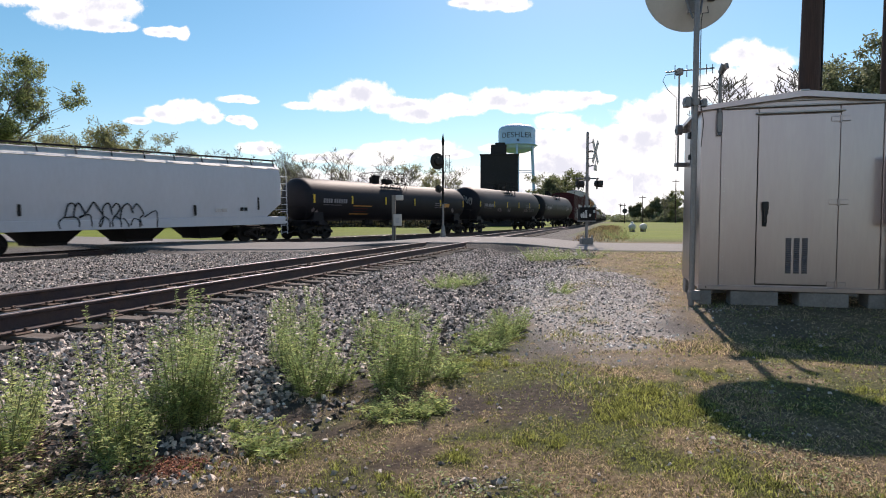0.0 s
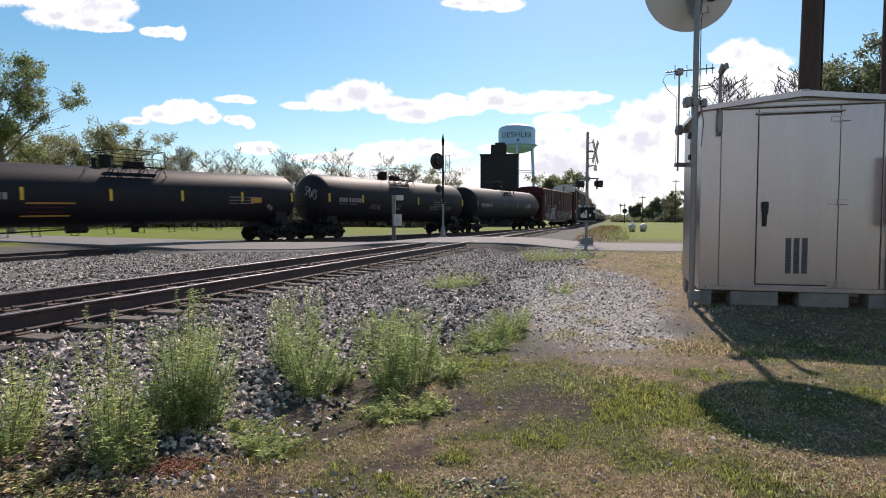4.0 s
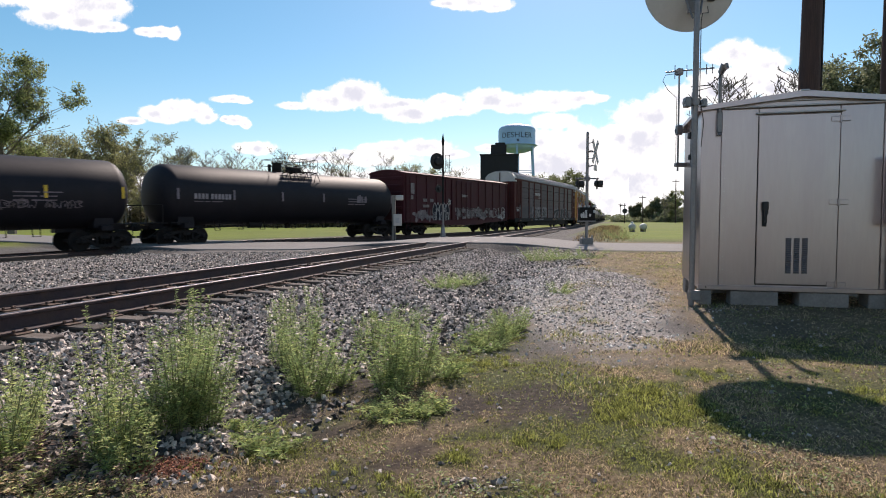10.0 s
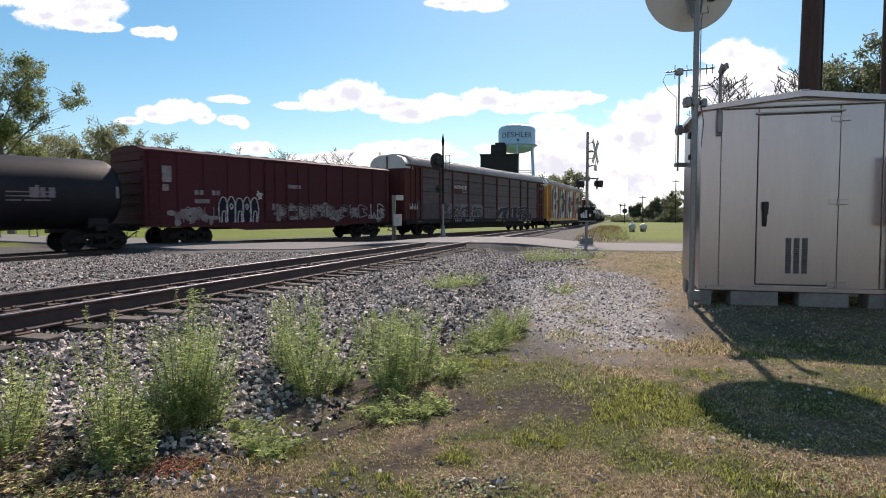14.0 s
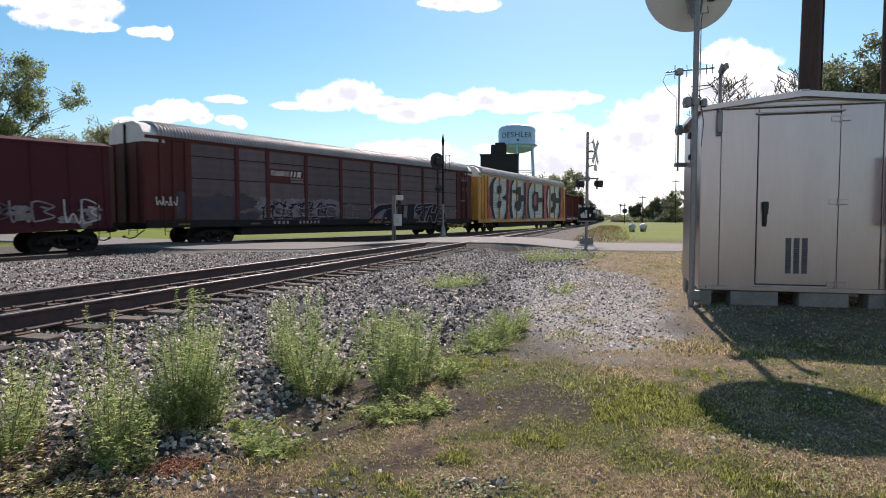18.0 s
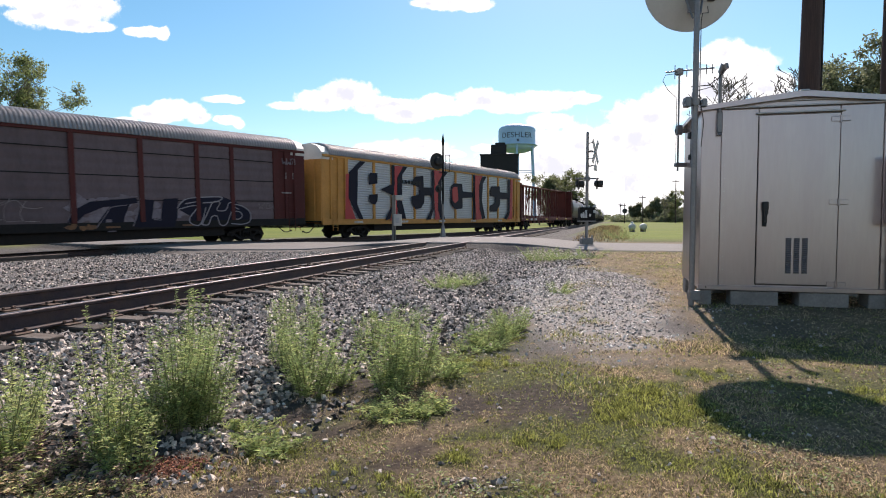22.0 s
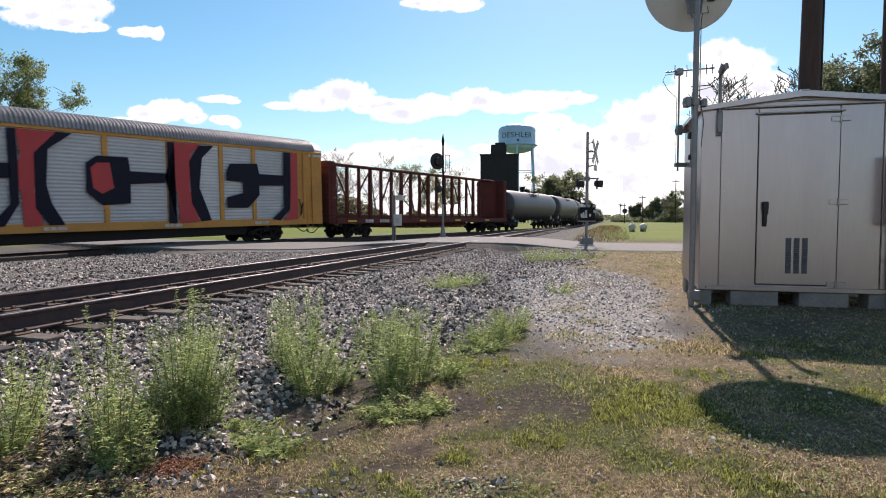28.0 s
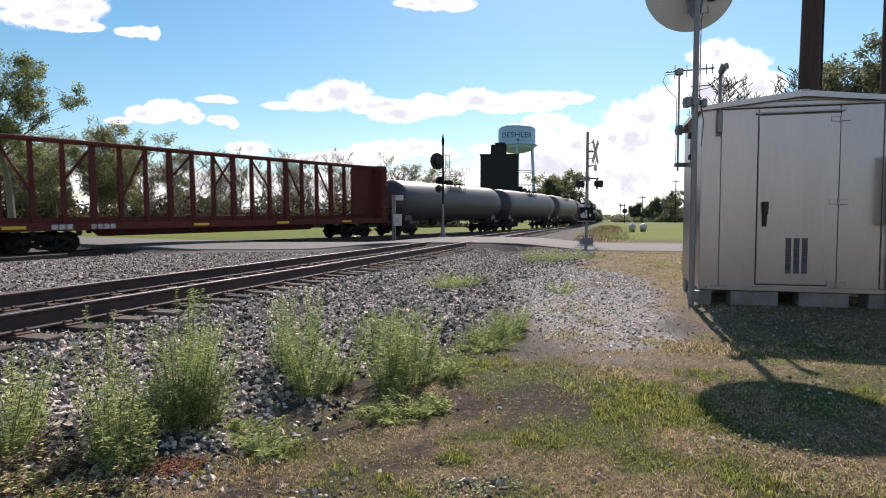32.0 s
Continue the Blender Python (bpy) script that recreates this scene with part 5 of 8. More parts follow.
    if decal:
        for x in (8.05, 4.85, 1.6, -1.6, -4.85, -8.05):
            x *= (length - 1.0) / 17.7
            part("reflector", Shape().box(x - 0.06, x + 0.06, radius - 0.03, radius + 0.012, zc - 0.22, zc + 0.28), colour_decal or M_YELLOW_P, shell, "yellow reflective strip")
        hx = length / 2 - 2.1
        part("lettering", wrap(bars_row(hx, zc - 0.20, y, [0.14, 0.14, 0.14, 0.14, -0.04, 0.14, 0.14, 0.14, 0.14, 0.14, 0.14], 0.26, 0.06, 0.008), radius, zc), M_GREY_P, shell, "white painted marks")
        part("lettering", wrap(bars_row(hx, zc - 0.34, y, [0.5, 0.3, 0.6], 0.04, 0.08, 0.008), radius, zc), M_LILAC_P, shell)
        for k, (w1, w2) in enumerate(((0.9, 0.7), (0.8, 0.6), (0.5, 0.9))):
            part("lettering", wrap(bars_row(-length / 2 + 5.4, zc - 0.02 - 0.16 * k, y, [w1, w2], 0.05, 0.12, 0.008), radius, zc), M_LILAC_P, shell)
    MOVERS.append([car, base])
    return car


tank_a = tank_car(19.3, M_TANK, "black tank car with yellow reflectors and a yellow placard", 1, radius=1.30, top=3.68, dx=0.5)
part("placard", wrap(Shape().prism([(5.02, 1.50), (3.20, 1.50), (3.08, 2.07), (4.88, 2.07)], 1.2, 1.208), 1.30, 2.38), M_YELLOW, tank_a, "wide dull yellow painted block")
part("lettering", wrap(bars_row(4.75, 1.66, 1.2, [1.2], 0.05, 0.1, 0.008).box(3.5, 4.8, 1.2, 1.208, 1.84, 1.90), 1.30, 2.38, 0.016), M_RACKFRAME, tank_a)
part("placard", wrap(Shape().box(-6.22, -5.55, 1.2, 1.208, 2.10, 2.38), 1.30, 2.38), M_YELLOW, tank_a)
for px_, pz_ in ((8.3, 1.75), (7.95, 1.62), (-6.75, 1.92), (-6.95, 1.80)):
    part("placard", wrap(Shape().prism([(px_ - 0.14, pz_), (px_, pz_ - 0.14), (px_ + 0.14, pz_), (px_, pz_ + 0.14)], 1.2, 1.208), 1.30, 2.38), M_CHALK_P, tank_a, "small white diamond placard")
tank_b = tank_car(17.7, M_TANK, "black tank car with sprayed white tags on its side", 2)
for tx, n_, w_, sd_ in ((3.75, 4, 0.26, 3), (1.35, 3, 0.26, 4), (-3.05, 4, 0.30, 6), (-4.6, 5, 0.27, 7)):
    part("graffiti", wrap(strokes(tag_letters(tx, 1.84, n_, w_, 0.28, sd_), 1.4, 0.028, 0.008), 1.50, 2.46), M_LILAC_P, tank_b, "faint white sprayed letters")
    part("graffiti", wrap(blotches(tx, tx - n_ * w_, 1.80, 2.15, 9, 0.11, 1.4, sd_), 1.50, 2.46, 0.003), M_FADE_P, tank_b)
rs_ = random.Random(8)
scr = Shape()
for k in range(7):
    ya, za = 0.15 + 0.12 * k, 2.95 - 0.05 * k
    pts_ = [(ya + rs_.uniform(-0.12, 0.12), za + q_) for q_ in (-0.28, -0.1, 0.1, 0.26)]
    scr.tube([(17.7 / 2 - 0.62 - 0.75 + 0.75 * math.sqrt(max(1 - (a * a + (b - 2.46) ** 2) / 2.25, 0)) + 0.01, a, b) for a, b in pts_], 0.02, 5)
part("graffiti", scr, M_WHITE_P, tank_b, "white scribble sprayed on the tank's head")
tank_c = tank_car(18.0, M_TANK, "black tank car with pale reflectors and small yellow lettering", 5, colour_decal=M_LILAC_P)
part("lettering", wrap(bars_row(-4.4, 2.25, 1.4, [0.25, 0.18, 0.22], 0.4, 0.12, 0.008), 1.50, 2.46), M_LILAC_P, tank_c)

# ---- covered hopper ----
def hopper_car(length):
    car = thing("covered_hopper", Matrix.Identity(4), "pale grey covered hopper car with a black sprayed tag", "hopper car")
    base = length - 3.6
    running_gear(car, length, base)
    hl = length / 2 - 0.9
    s = Shape()
    prof = [(-1.50, 1.28), (-1.56, 1.9), (-1.60, 2.8), (-1.58, 3.9), (-1.45, 4.35), (-1.05, 4.62), (1.05, 4.62), (1.45, 4.35), (1.58, 3.9), (1.60, 2.8), (1.56, 1.9), (1.50, 1.28)]
    n = len(prof)
    ends = ((-hl, 2.35), (1.35 - hl, 1.28), (hl - 1.35, 1.28), (hl, 2.35))
    s.add([(x, py, max(pz, zb)) for x, zb in ends for py, pz in prof],
          [(i * n + k, i * n + (k + 1) % n, (i + 1) * n + (k + 1) % n, (i + 1) * n + k) for i in range(3) for k in range(n)] + [tuple(range(n))[::-1], tuple(range(3 * n, 4 * n))])
    part("body", s, M_HOPPER, car)
    roof = Shape().prism([(-1.50, 4.30), (-1.08, 4.66), (1.08, 4.66), (1.50, 4.30), (1.46, 4.26), (-1.46, 4.26)], -hl - 0.02, hl + 0.02, "x")
    part("roof", roof, M_HOPROOF, car, "chalky white sloping roof edge")
    wk = Shape()
    for sd in (-1, 1):
        wk.box(-hl - 0.2, hl + 0.2, sd * 0.95 - 0.24, sd * 0.95 + 0.24, 4.80, 4.84, 0.01)
    part("running_board", wk, M_BOGIE, car)
    for i in range(11):
        x = -hl + 0.3 + i * (2 * hl - 0.6) / 10
        for sd in (-1, 1):
            part("roof_bracket", Shape().tube([(x, sd * 1.16, 4.82), (x, sd * 1.34, 4.72), (x, sd * 1.42, 4.45)], 0.03, 5), M_BOGIE, car)
    part("hatch", Shape().box(-hl + 1, hl - 1, -0.3, 0.3, 4.64, 4.78, 0.03), M_HOPROOF, car)
    for sd in (-1, 1):
        part("side_sill", Shape().box(-length / 2 + 0.6, length / 2 - 0.6, min(sd * 1.50, sd * 1.62), max(sd * 1.50, sd * 1.62), 1.18, 1.62, 0.02), M_HOPPER, car)
    for x in (-3.60, 0.05, 3.72):
        h = Shape()
        h.add([(x - 1.05, -1.35, 1.25), (x + 1.05, -1.35, 1.25), (x + 1.05, 1.35, 1.25), (x - 1.05, 1.35, 1.25),
               (x - 0.55, -0.75, 0.55), (x + 0.55, -0.75, 0.55), (x + 0.55, 0.75, 0.55), (x - 0.55, 0.75, 0.55)],
              [(0, 1, 2, 3), (7, 6, 5, 4), (0, 4, 5, 1), (1, 5, 6, 2), (2, 6, 7, 3), (3, 7, 4, 0)])
        h.box(x - 0.6, x + 0.6, -0.85, 0.85, 0.54, 0.66, 0.02)
        part("hopper_bay", h, M_BOGIE, car, "dark sloping discharge bay")
    for sg in (-1, 1):
        e = sg * (length / 2 - 0.42)
        s = Shape().box(min(sg * hl, e), max(sg * hl, e), -1.55, 1.55, 1.20, 1.32, 0.01)
        part("end_platform", s, M_HOPPER, car)
        s = Shape()
        for sd in (-1, 1):
            s.tube([(e, sd * 1.5, 0.6), (e, sd * 1.5, 4.2), (e - sg * 0.15, sd * 1.35, 4.75), (e - sg * 0.45, sd * 1.1, 4.84)], 0.024, 6)
            s.tube([(e - sg * 0.42, sd * 1.5, 0.6), (e - sg * 0.42, sd * 1.5, 1.3)], 0.024, 6)
            for i in range(9):
                s.tube([(e, sd * 1.5, 0.7 + i * 0.4), (e - sg * 0.42, sd * 1.5, 0.7 + i * 0.4)], 0.016, 5)
            s.tube([(e, sd * 1.5, 2.0), (e, sd * 0.4, 2.0)], 0.018, 5)
        part("end_ladder", s, M_HOPPER, car)
        part("slope_sheet", Shape().add([(sg * hl, -1.3, 2.6), (sg * hl, 1.3, 2.6), (sg * (hl - 1.5), 1.3, 1.25), (sg * (hl - 1.5), -1.3, 1.25), (sg * (hl + 0.05), -1.3, 2.6), (sg * (hl + 0.05), 1.3, 2.6)],
                                        [(0, 1, 2, 3), (0, 4, 5, 1)]), M_HOPPER, car)
    for ob in list(car.children):
        if ob.name.split(".")[0] not in ("bogie", "coupler", "air_hose"):
            for v in ob.data.vertices:
                v.co.z = 0.92 + (v.co.z - 1.18) * 0.956
    # black outline tag and stencils
    upper = [[(3.69, 1.01), (3.74, 1.24), (3.56, 1.44), (3.40, 1.46), (3.08, 1.45), (2.96, 1.22), (2.99, 1.06)], [(3.50, 1.48), (3.37, 1.94), (3.20, 2.03), (3.10, 1.89), (3.16, 1.62), (3.16, 1.48)], [(3.15, 1.75), (2.99, 2.03), (2.86, 1.89), (2.75, 1.56), (2.97, 1.43)], [(2.75, 1.56), (2.56, 1.80), (2.37, 2.08), (2.18, 1.79), (2.01, 1.44), (2.14, 1.03)], [(2.01, 1.44), (2.02, 1.79), (1.87, 2.01), (1.73, 1.98), (1.63, 1.55)], [(1.62, 1.84), (1.45, 2.03), (1.29, 1.84), (1.42, 1.60), (1.57, 1.45)], [(1.31, 1.35), (1.22, 1.79), (1.01, 2.01), (0.85, 1.91), (0.74, 1.59)]]
    lower = [[(0.73, 1.79), (0.57, 2.01), (0.37, 1.78), (0.28, 1.53), (0.44, 1.38), (0.36, 1.03)], [(0.26, 1.41), (-0.27, 1.70), (-0.36, 1.40), (-0.32, 0.96)], [(2.97, 1.48), (2.57, 1.56), (2.49, 1.33), (2.48, 1.07)], [(2.19, 1.04), (2.13, 1.32), (1.94, 1.46), (1.76, 1.26), (1.77, 1.02)], [(1.63, 1.02), (1.62, 1.36), (1.45, 1.45), (1.29, 1.25), (1.28, 1.01)], [(1.19, 1.40), (1.09, 1.30), (0.96, 1.10), (0.98, 1.00)], [(0.86, 1.05), (0.75, 1.34), (0.50, 1.29), (0.46, 0.98)]]
    part("graffiti", strokes(upper, 1.625, 0.055, 0.012), M_BLACK_P, car, "black sprayed outline letters")
    part("graffiti", strokes(lower, 1.625, 0.045, 0.012), M_BLACK_P, car)
    part("stencil", Shape().box(5.02, 5.14, 1.60, 1.628, 1.53, 1.98).box(-2.32, -2.20, 1.60, 1.628, 1.45, 1.95).box(-4.98, -4.80, 1.60, 1.628, 1.66, 1.83).box(-5.22, -5.05, 1.60, 1.628, 1.66, 1.83).box(-5.98, -5.90, 1.60, 1.628, 1.70, 2.35), M_BLACK_P, car)
    part("stencil", bars_row(-3.35, 1.62, 1.61, [0.3, 0.3], 0.16, 0.06, 0.015), M_WHITE_P, car)
    MOVERS.append([car, base])
    return car


# ---- boxcar ----
def boxcar(length):
    car = thing("boxcar", Matrix.Identity(4), "dark oxide-red boxcar with white tags along its lower side", "boxcar")
    base = length - 5.4
    running_gear(car, length, base, -0.45)
    hl = length / 2 - 0.65
    part("body", Shape().box(-hl, hl, -1.50, 1.50, 1.05, 4.42, 0.03), M_BOX, car)
    part("roof", Shape().prism([(-1.56, 4.36), (1.56, 4.36), (1.56, 4.44), (0.9, 4.62), (0, 4.68), (-0.9, 4.62), (-1.56, 4.44)], -hl - 0.05, hl + 0.05, "x"), M_BOX, car)
    for i in range(15):
        x = -hl + 0.3 + i * (2 * hl - 0.6) / 14
        part("roof_rib", Shape().prism([(-1.5, 4.43), (1.5, 4.43), (0.9, 4.66), (0, 4.72), (-0.9, 4.66)], x - 0.04, x + 0.04, "x"), M_BOX, car)
    for sd in (-1, 1):
        part("side_sill", Shape().prism([(-hl, 1.1), (hl, 1.1), (hl, 1.0), (4.0, 0.85), (3.0, 0.70), (-3.0, 0.70), (-4.0, 0.85), (-hl, 1.0)], min(sd * 1.40, sd * 1.53), max(sd * 1.40, sd * 1.53)), M_BOX, car)
        for i in range(13):
            x = -hl + 0.25 + i * (2 * hl - 0.5) / 12
            if abs(x) < 2.0:
                continue
            part("side_post", Shape().box(x - 0.05, x + 0.05, min(sd * 1.5, sd * 1.55), max(sd * 1.5, sd * 1.55), 1.1, 4.34, 0.01), M_BOX, car)
        door = part("door", Shape().box(-1.85, 1.85, min(sd * 1.50, sd * 1.58), max(sd * 1.50, sd * 1.58), 1.12, 4.28, 0.02), M_BOX, car, "sliding plug door")
        for x in (-1.2, -0.4, 0.4, 1.2):
            part("door_bar", Shape().cyl((x, sd * 1.61, 1.15), (x, sd * 1.61, 4.2), 0.025, None, 6), M_BOX, door)
        for x in (-hl + 0.4, hl - 0.4):
            s = ladder(x, sd * 1.52, 0.55, 2.4 if x * sd < 0 else 4.3, 0.45, out=sd * 0.09)
            part("ladder", s, M_BOX, car)
    for sg in (-1, 1):
        for i in range(6):
            z = 1.35 + i * 0.52
            part("end_rib", Shape().box(min(sg * hl, sg * (hl + 0.07)), max(sg * hl, sg * (hl + 0.07)), -1.35, 1.35, z, z + 0.22, 0.03), M_BOX, car)
    y = 1.56
    fill = Shape()
    r = random.Random(9)
    for i in range(5):
        x = 4.65 - i * 0.47
        fill.prism([(x, 1.12), (x + 0.02, 1.9), (x - 0.08, 2.2), (x - 0.23, 2.33 + r.uniform(-0.06, 0.06)), (x - 0.38, 2.2), (x - 0.46, 1.8), (x - 0.43, 1.12)], y, y + 0.008)
    part("graffiti", fill, M_NAVY_P, car, "dark fill of the sprayed letters")
    part("graffiti", strokes(bubble_letters(4.66, 1.10, 5, 0.47, 1.28), y + 0.012, 0.045, 0.012), M_WHITE_P, car, "white outlined sprayed letters")
    part("graffiti", blotches(7.3, 4.8, 1.12, 1.8, 20, 0.28, y, 5), M_CHALK_P, car, "worn pale spray, half rubbed off")
    part("graffiti", strokes(tag_letters(6.6, 1.15, 3, 0.55, 0.7, 14), y + 0.012, 0.05, 0.012), M_LILAC_P, car)
    part("graffiti", blotches(1.2, -5.2, 1.25, 2.0, 52, 0.32, 1.60, 6), M_CHALK_P, car)
    part("graffiti", strokes(tag_letters(1.0, 1.3, 8, 0.7, 0.75, 15), 1.612, 0.06, 0.012), M_FADE_P, car)
    part("graffiti", strokes(tag_letters(-4.6, 1.3, 2, 0.8, 0.8, 19), y + 0.014, 0.07, 0.012), M_CHALK_P, car)
    part("graffiti", strokes(tag_letters(-6.5, 1.2, 2, 0.7, 0.95, 17), y + 0.012, 0.06, 0.012), M_WHITE_P, car)
    part("graffiti", blotches(-6.4, -8.2, 1.15, 1.8, 10, 0.3, y, 8), M_CHALK_P, car)
    part("graffiti", strokes([[(2.35, 2.75), (2.1, 2.35), (2.4, 2.55), (2.05, 2.6), (2.3, 2.3)]], 1.56, 0.07, 0.02), M_WHITE_P, car)
    part("lettering", bars_row(6.0, 2.45, y, [0.22, 0.2, -0.35, 0.18, 0.2], 0.24, 0.06, 0.01).box(5.2, 6.0, y, y + 0.01, 2.05, 2.25), M_CHALK_P, car)
    part("lettering", bars_row(7.6, 3.0, y, [0.45], 0.75, 0.1, 0.01).box(-0.6, 0.3, 1.59, 1.60, 2.95, 3.15).box(7.3, 7.6, y, y + 0.01, 2.6, 2.9), M_CHALK_P, car)
    MOVERS.append([car, base])
    return car


# ---- autoracks ----
def corrugated_roof(hl):
    """Arched roof with ribs across the car."""
    prof = [(1.50, 5.02), (1.47, 5.20), (1.34, 5.42), (1.05, 5.60), (0.60, 5.72), (0.0, 5.76)]
    prof = prof + [(-a, b) for a, b in prof[:-1][::-1]]
    vs, fs = [], []
    n = len(prof)
    k = 0
    x = -hl
    while x <= hl + 1e-6:
        d = (0.0, 0.11, 0.11, 0.0)[k % 4]
        for a, b in prof:
            s = 1 + d / 1.6
            vs.append((x, a * s, 5.02 + (b - 5.02) * s + d * 0.3))
        x += 0.042
        k += 1
    for i in range(k - 1):
        fs += [(i * n + j, i * n + j + 1, (i + 1) * n + j + 1, (i + 1) * n + j) for j in range(n - 1)]
    return Shape().add(vs, fs)


def rack_panel(w, z0, z1, ribs):
    """A ribbed side panel standing in the plane y = 0."""
    vs, fs = [], []
    n = ribs * 4
    for i in range(n + 1):
        z = z0 + (z1 - z0) * i / n
        d = (0.0, 0.0, 0.022, 0.022)[i % 4]
        vs += [(-w / 2, d, z), (w / 2, d, z)]
    for i in range(n):
        fs.append((2 * i, 2 * i + 1, 2 * i + 3, 2 * i + 2))
    return Shape().add(vs, fs)


def autorack(frame_mat, panel_mat, end_mat, label, seed, ribs):
    length = 28.35
    car = thing("autorack", Matrix.Identity(4), label, "autorack", "autorack cars")
    base = 20.1
    running_gear(car, length, base)
    hl = length / 2 - 0.35
    part("roof", corrugated_roof(hl - 0.55), M_RACKROOF, car, "ribbed weathered steel roof")
    part("deck", Shape().box(-hl, hl, -1.42, 1.42, 1.00, 1.20), M_BOGIE, car)
    part("inner_deck", Shape().box(-hl + 0.6, hl - 0.6, -1.40, 1.40, 2.95, 3.05), M_BOGIE, car)
    part("well_sill", Shape().box(-base / 2 + 1.4, base / 2 - 1.4, -1.25, 1.25, 0.42, 1.0, 0.02), M_BOGIE, car)
    posts = (11.75, 9.0, 7.05, 4.3, 1.45, -1.45, -4.3, -7.05, -9.0, -11.75)
    meshes = {}
    for sd in (-1, 1):
        def slab(n, x0, x1, y0, y1, z0, z1, mat, c=0.0, lb=""):
            return part(n, Shape().box(x0, x1, min(sd * y0, sd * y1), max(sd * y0, sd * y1), z0, z1, c), mat, car, lb)
        slab("side_sill", -hl, hl, 1.40, 1.52, 0.86, 1.22, frame_mat if ribs > 20 else M_BOGIE, 0.015)
        slab("top_rail", -hl, hl, 1.42, 1.54, 4.90, 5.04, frame_mat, 0.015)
        for i, x in enumerate(posts):
            slab("post", x - (0.11 if abs(x) < 11 else 0.16), x + (0.11 if abs(x) < 11 else 0.16), 1.44, 1.56, 1.2, 4.92, end_mat if abs(x) > 11 else frame_mat, 0.012)
        for a, b in zip(posts, posts[1:]):
            w = round(a - b - 0.2, 3)
            if w not in meshes:
                meshes[w] = rack_panel(w, 1.22, 4.9, ribs).mesh("panel", panel_mat, 20)
            part("panel", meshes[w], panel_mat, car, m=pose((a + b) / 2, sd * 1.465, 0, 0, 0, 0 if sd > 0 else 180))
            if ribs < 20:
                for z in (2.15, 3.20, 4.25):
                    slab("panel_seam", b + 0.1, a - 0.1, 1.475, 1.50, z, z + 0.045, M_BOGIE)
        for sg in (-1, 1):
            x0, x1 = sorted((sg * 11.9, sg * hl))
            slab("end_panel", x0, x1, 1.38, 1.46, 1.2, 4.92, end_mat, 0.01)
            for x in (12.45, 13.1):
                slab("end_post", sg * x - 0.07, sg * x + 0.07, 1.45, 1.54, 1.2, 4.92, end_mat, 0.012)
            part("ladder", ladder(sg * 12.8, sd * 1.47, 0.5, 2.6, 0.42, out=sd * 0.10), end_mat, car)
    for sg in (-1, 1):
        e = sg * hl
        for i in range(6):
            d = Shape()
            a0, a1 = -1.45 + i * 2.9 / 6, -1.45 + (i + 1) * 2.9 / 6
            d.box(min(e, e + sg * (0.06 if i % 2 else 0.12)), max(e, e + sg * (0.06 if i % 2 else 0.12)), a0 + 0.01, a1 - 0.01, 1.1, 4.75, 0.01)
            part("end_door", d, end_mat, car, "leaf of the folding end door")
        cap = [(-1.48, 4.75), (1.48, 4.75), (1.48, 5.15), (1.20, 5.50), (0.62, 5.70), (-0.62, 5.70), (-1.20, 5.50), (-1.48, 5.15)]
        x0, x1 = sorted((sg * (hl - 0.95), sg * (hl + 0.05)))
        part("roof_end", Shape().prism(cap, x0, x1, "x"), M_HOPROOF, car, "white painted end of the roof")
        part("door_seam", Shape().box(min(e, e + sg * 0.14), max(e, e + sg * 0.14), -0.03, 0.03, 1.1, 5.6), M_BOGIE, car)
    MOVERS.append([car, base])
    return car


def flat(poly, y, t=0.012):
    """A painted shape on the near side."""
    return Shape().prism(poly, y, y + t)


hopper = hopper_car(16.7)
box_car = boxcar(18.1)
rack_1 = autorack(M_RACKFRAME, M_RACKPANEL, M_RACKFRAME, "old brown autorack with dull panels and sprayed tags", 3, 9)
y = 1.495
part("placard", Shape().box(4.5, 7.0, 1.485, 1.515, 3.22, 3.98), M_RACKFRAME, rack_1, "red panel with white marks")
lt = Shape()
for k in range(5):
    lt.box(5.55, 6.85, 1.518, 1.524, 3.62 + k * 0.055, 3.65 + k * 0.055)
lt.prism([(5.5, 3.60), (5.38, 3.60), (5.30, 3.90), (5.42, 3.90)], 1.518, 1.524).prism([(5.25, 3.60), (5.12, 3.60), (5.05, 3.90), (5.18, 3.90)], 1.518, 1.524).prism([(5.0, 3.60), (4.72, 3.60), (4.66, 3.90), (4.95, 3.90)], 1.518, 1.524)
part("lettering", lt, M_WHITE_P, rack_1, "worn white marks")
part("lettering", bars_row(5.45, 3.44, 1.518, [0.14, 0.14, 0.14, 0.14, 0.14], 0.11, 0.05, 0.006).box(4.55, 5.45, 1.518, 1.524, 3.28, 3.39), M_CHALK_P, rack_1)
part("stencil", bars_row(6.7, 0.98, 1.525, [0.16, 0.16, 0.16, 0.16, -0.5, 0.14, 0.14, 0.14, 0.14, 0.14, 0.14], 0.16, 0.14, 0.006), M_GREY_P, rack_1)
part("graffiti", blotches(12.2, 7.9, 1.15, 2.35, 70, 0.5, y, 30), M_DUSK_P, rack_1, "dark worn spray over older tags")
part("graffiti", blotches(7.6, 1.9, 1.25, 2.25, 95, 0.40, y, 31), M_LILAC_P, rack_1, "lilac-grey fill of tangled letters")
part("graffiti", blotches(7.4, 2.0, 1.3, 2.2, 42, 0.26, y + 0.010, 32), M_FADE_P, rack_1)


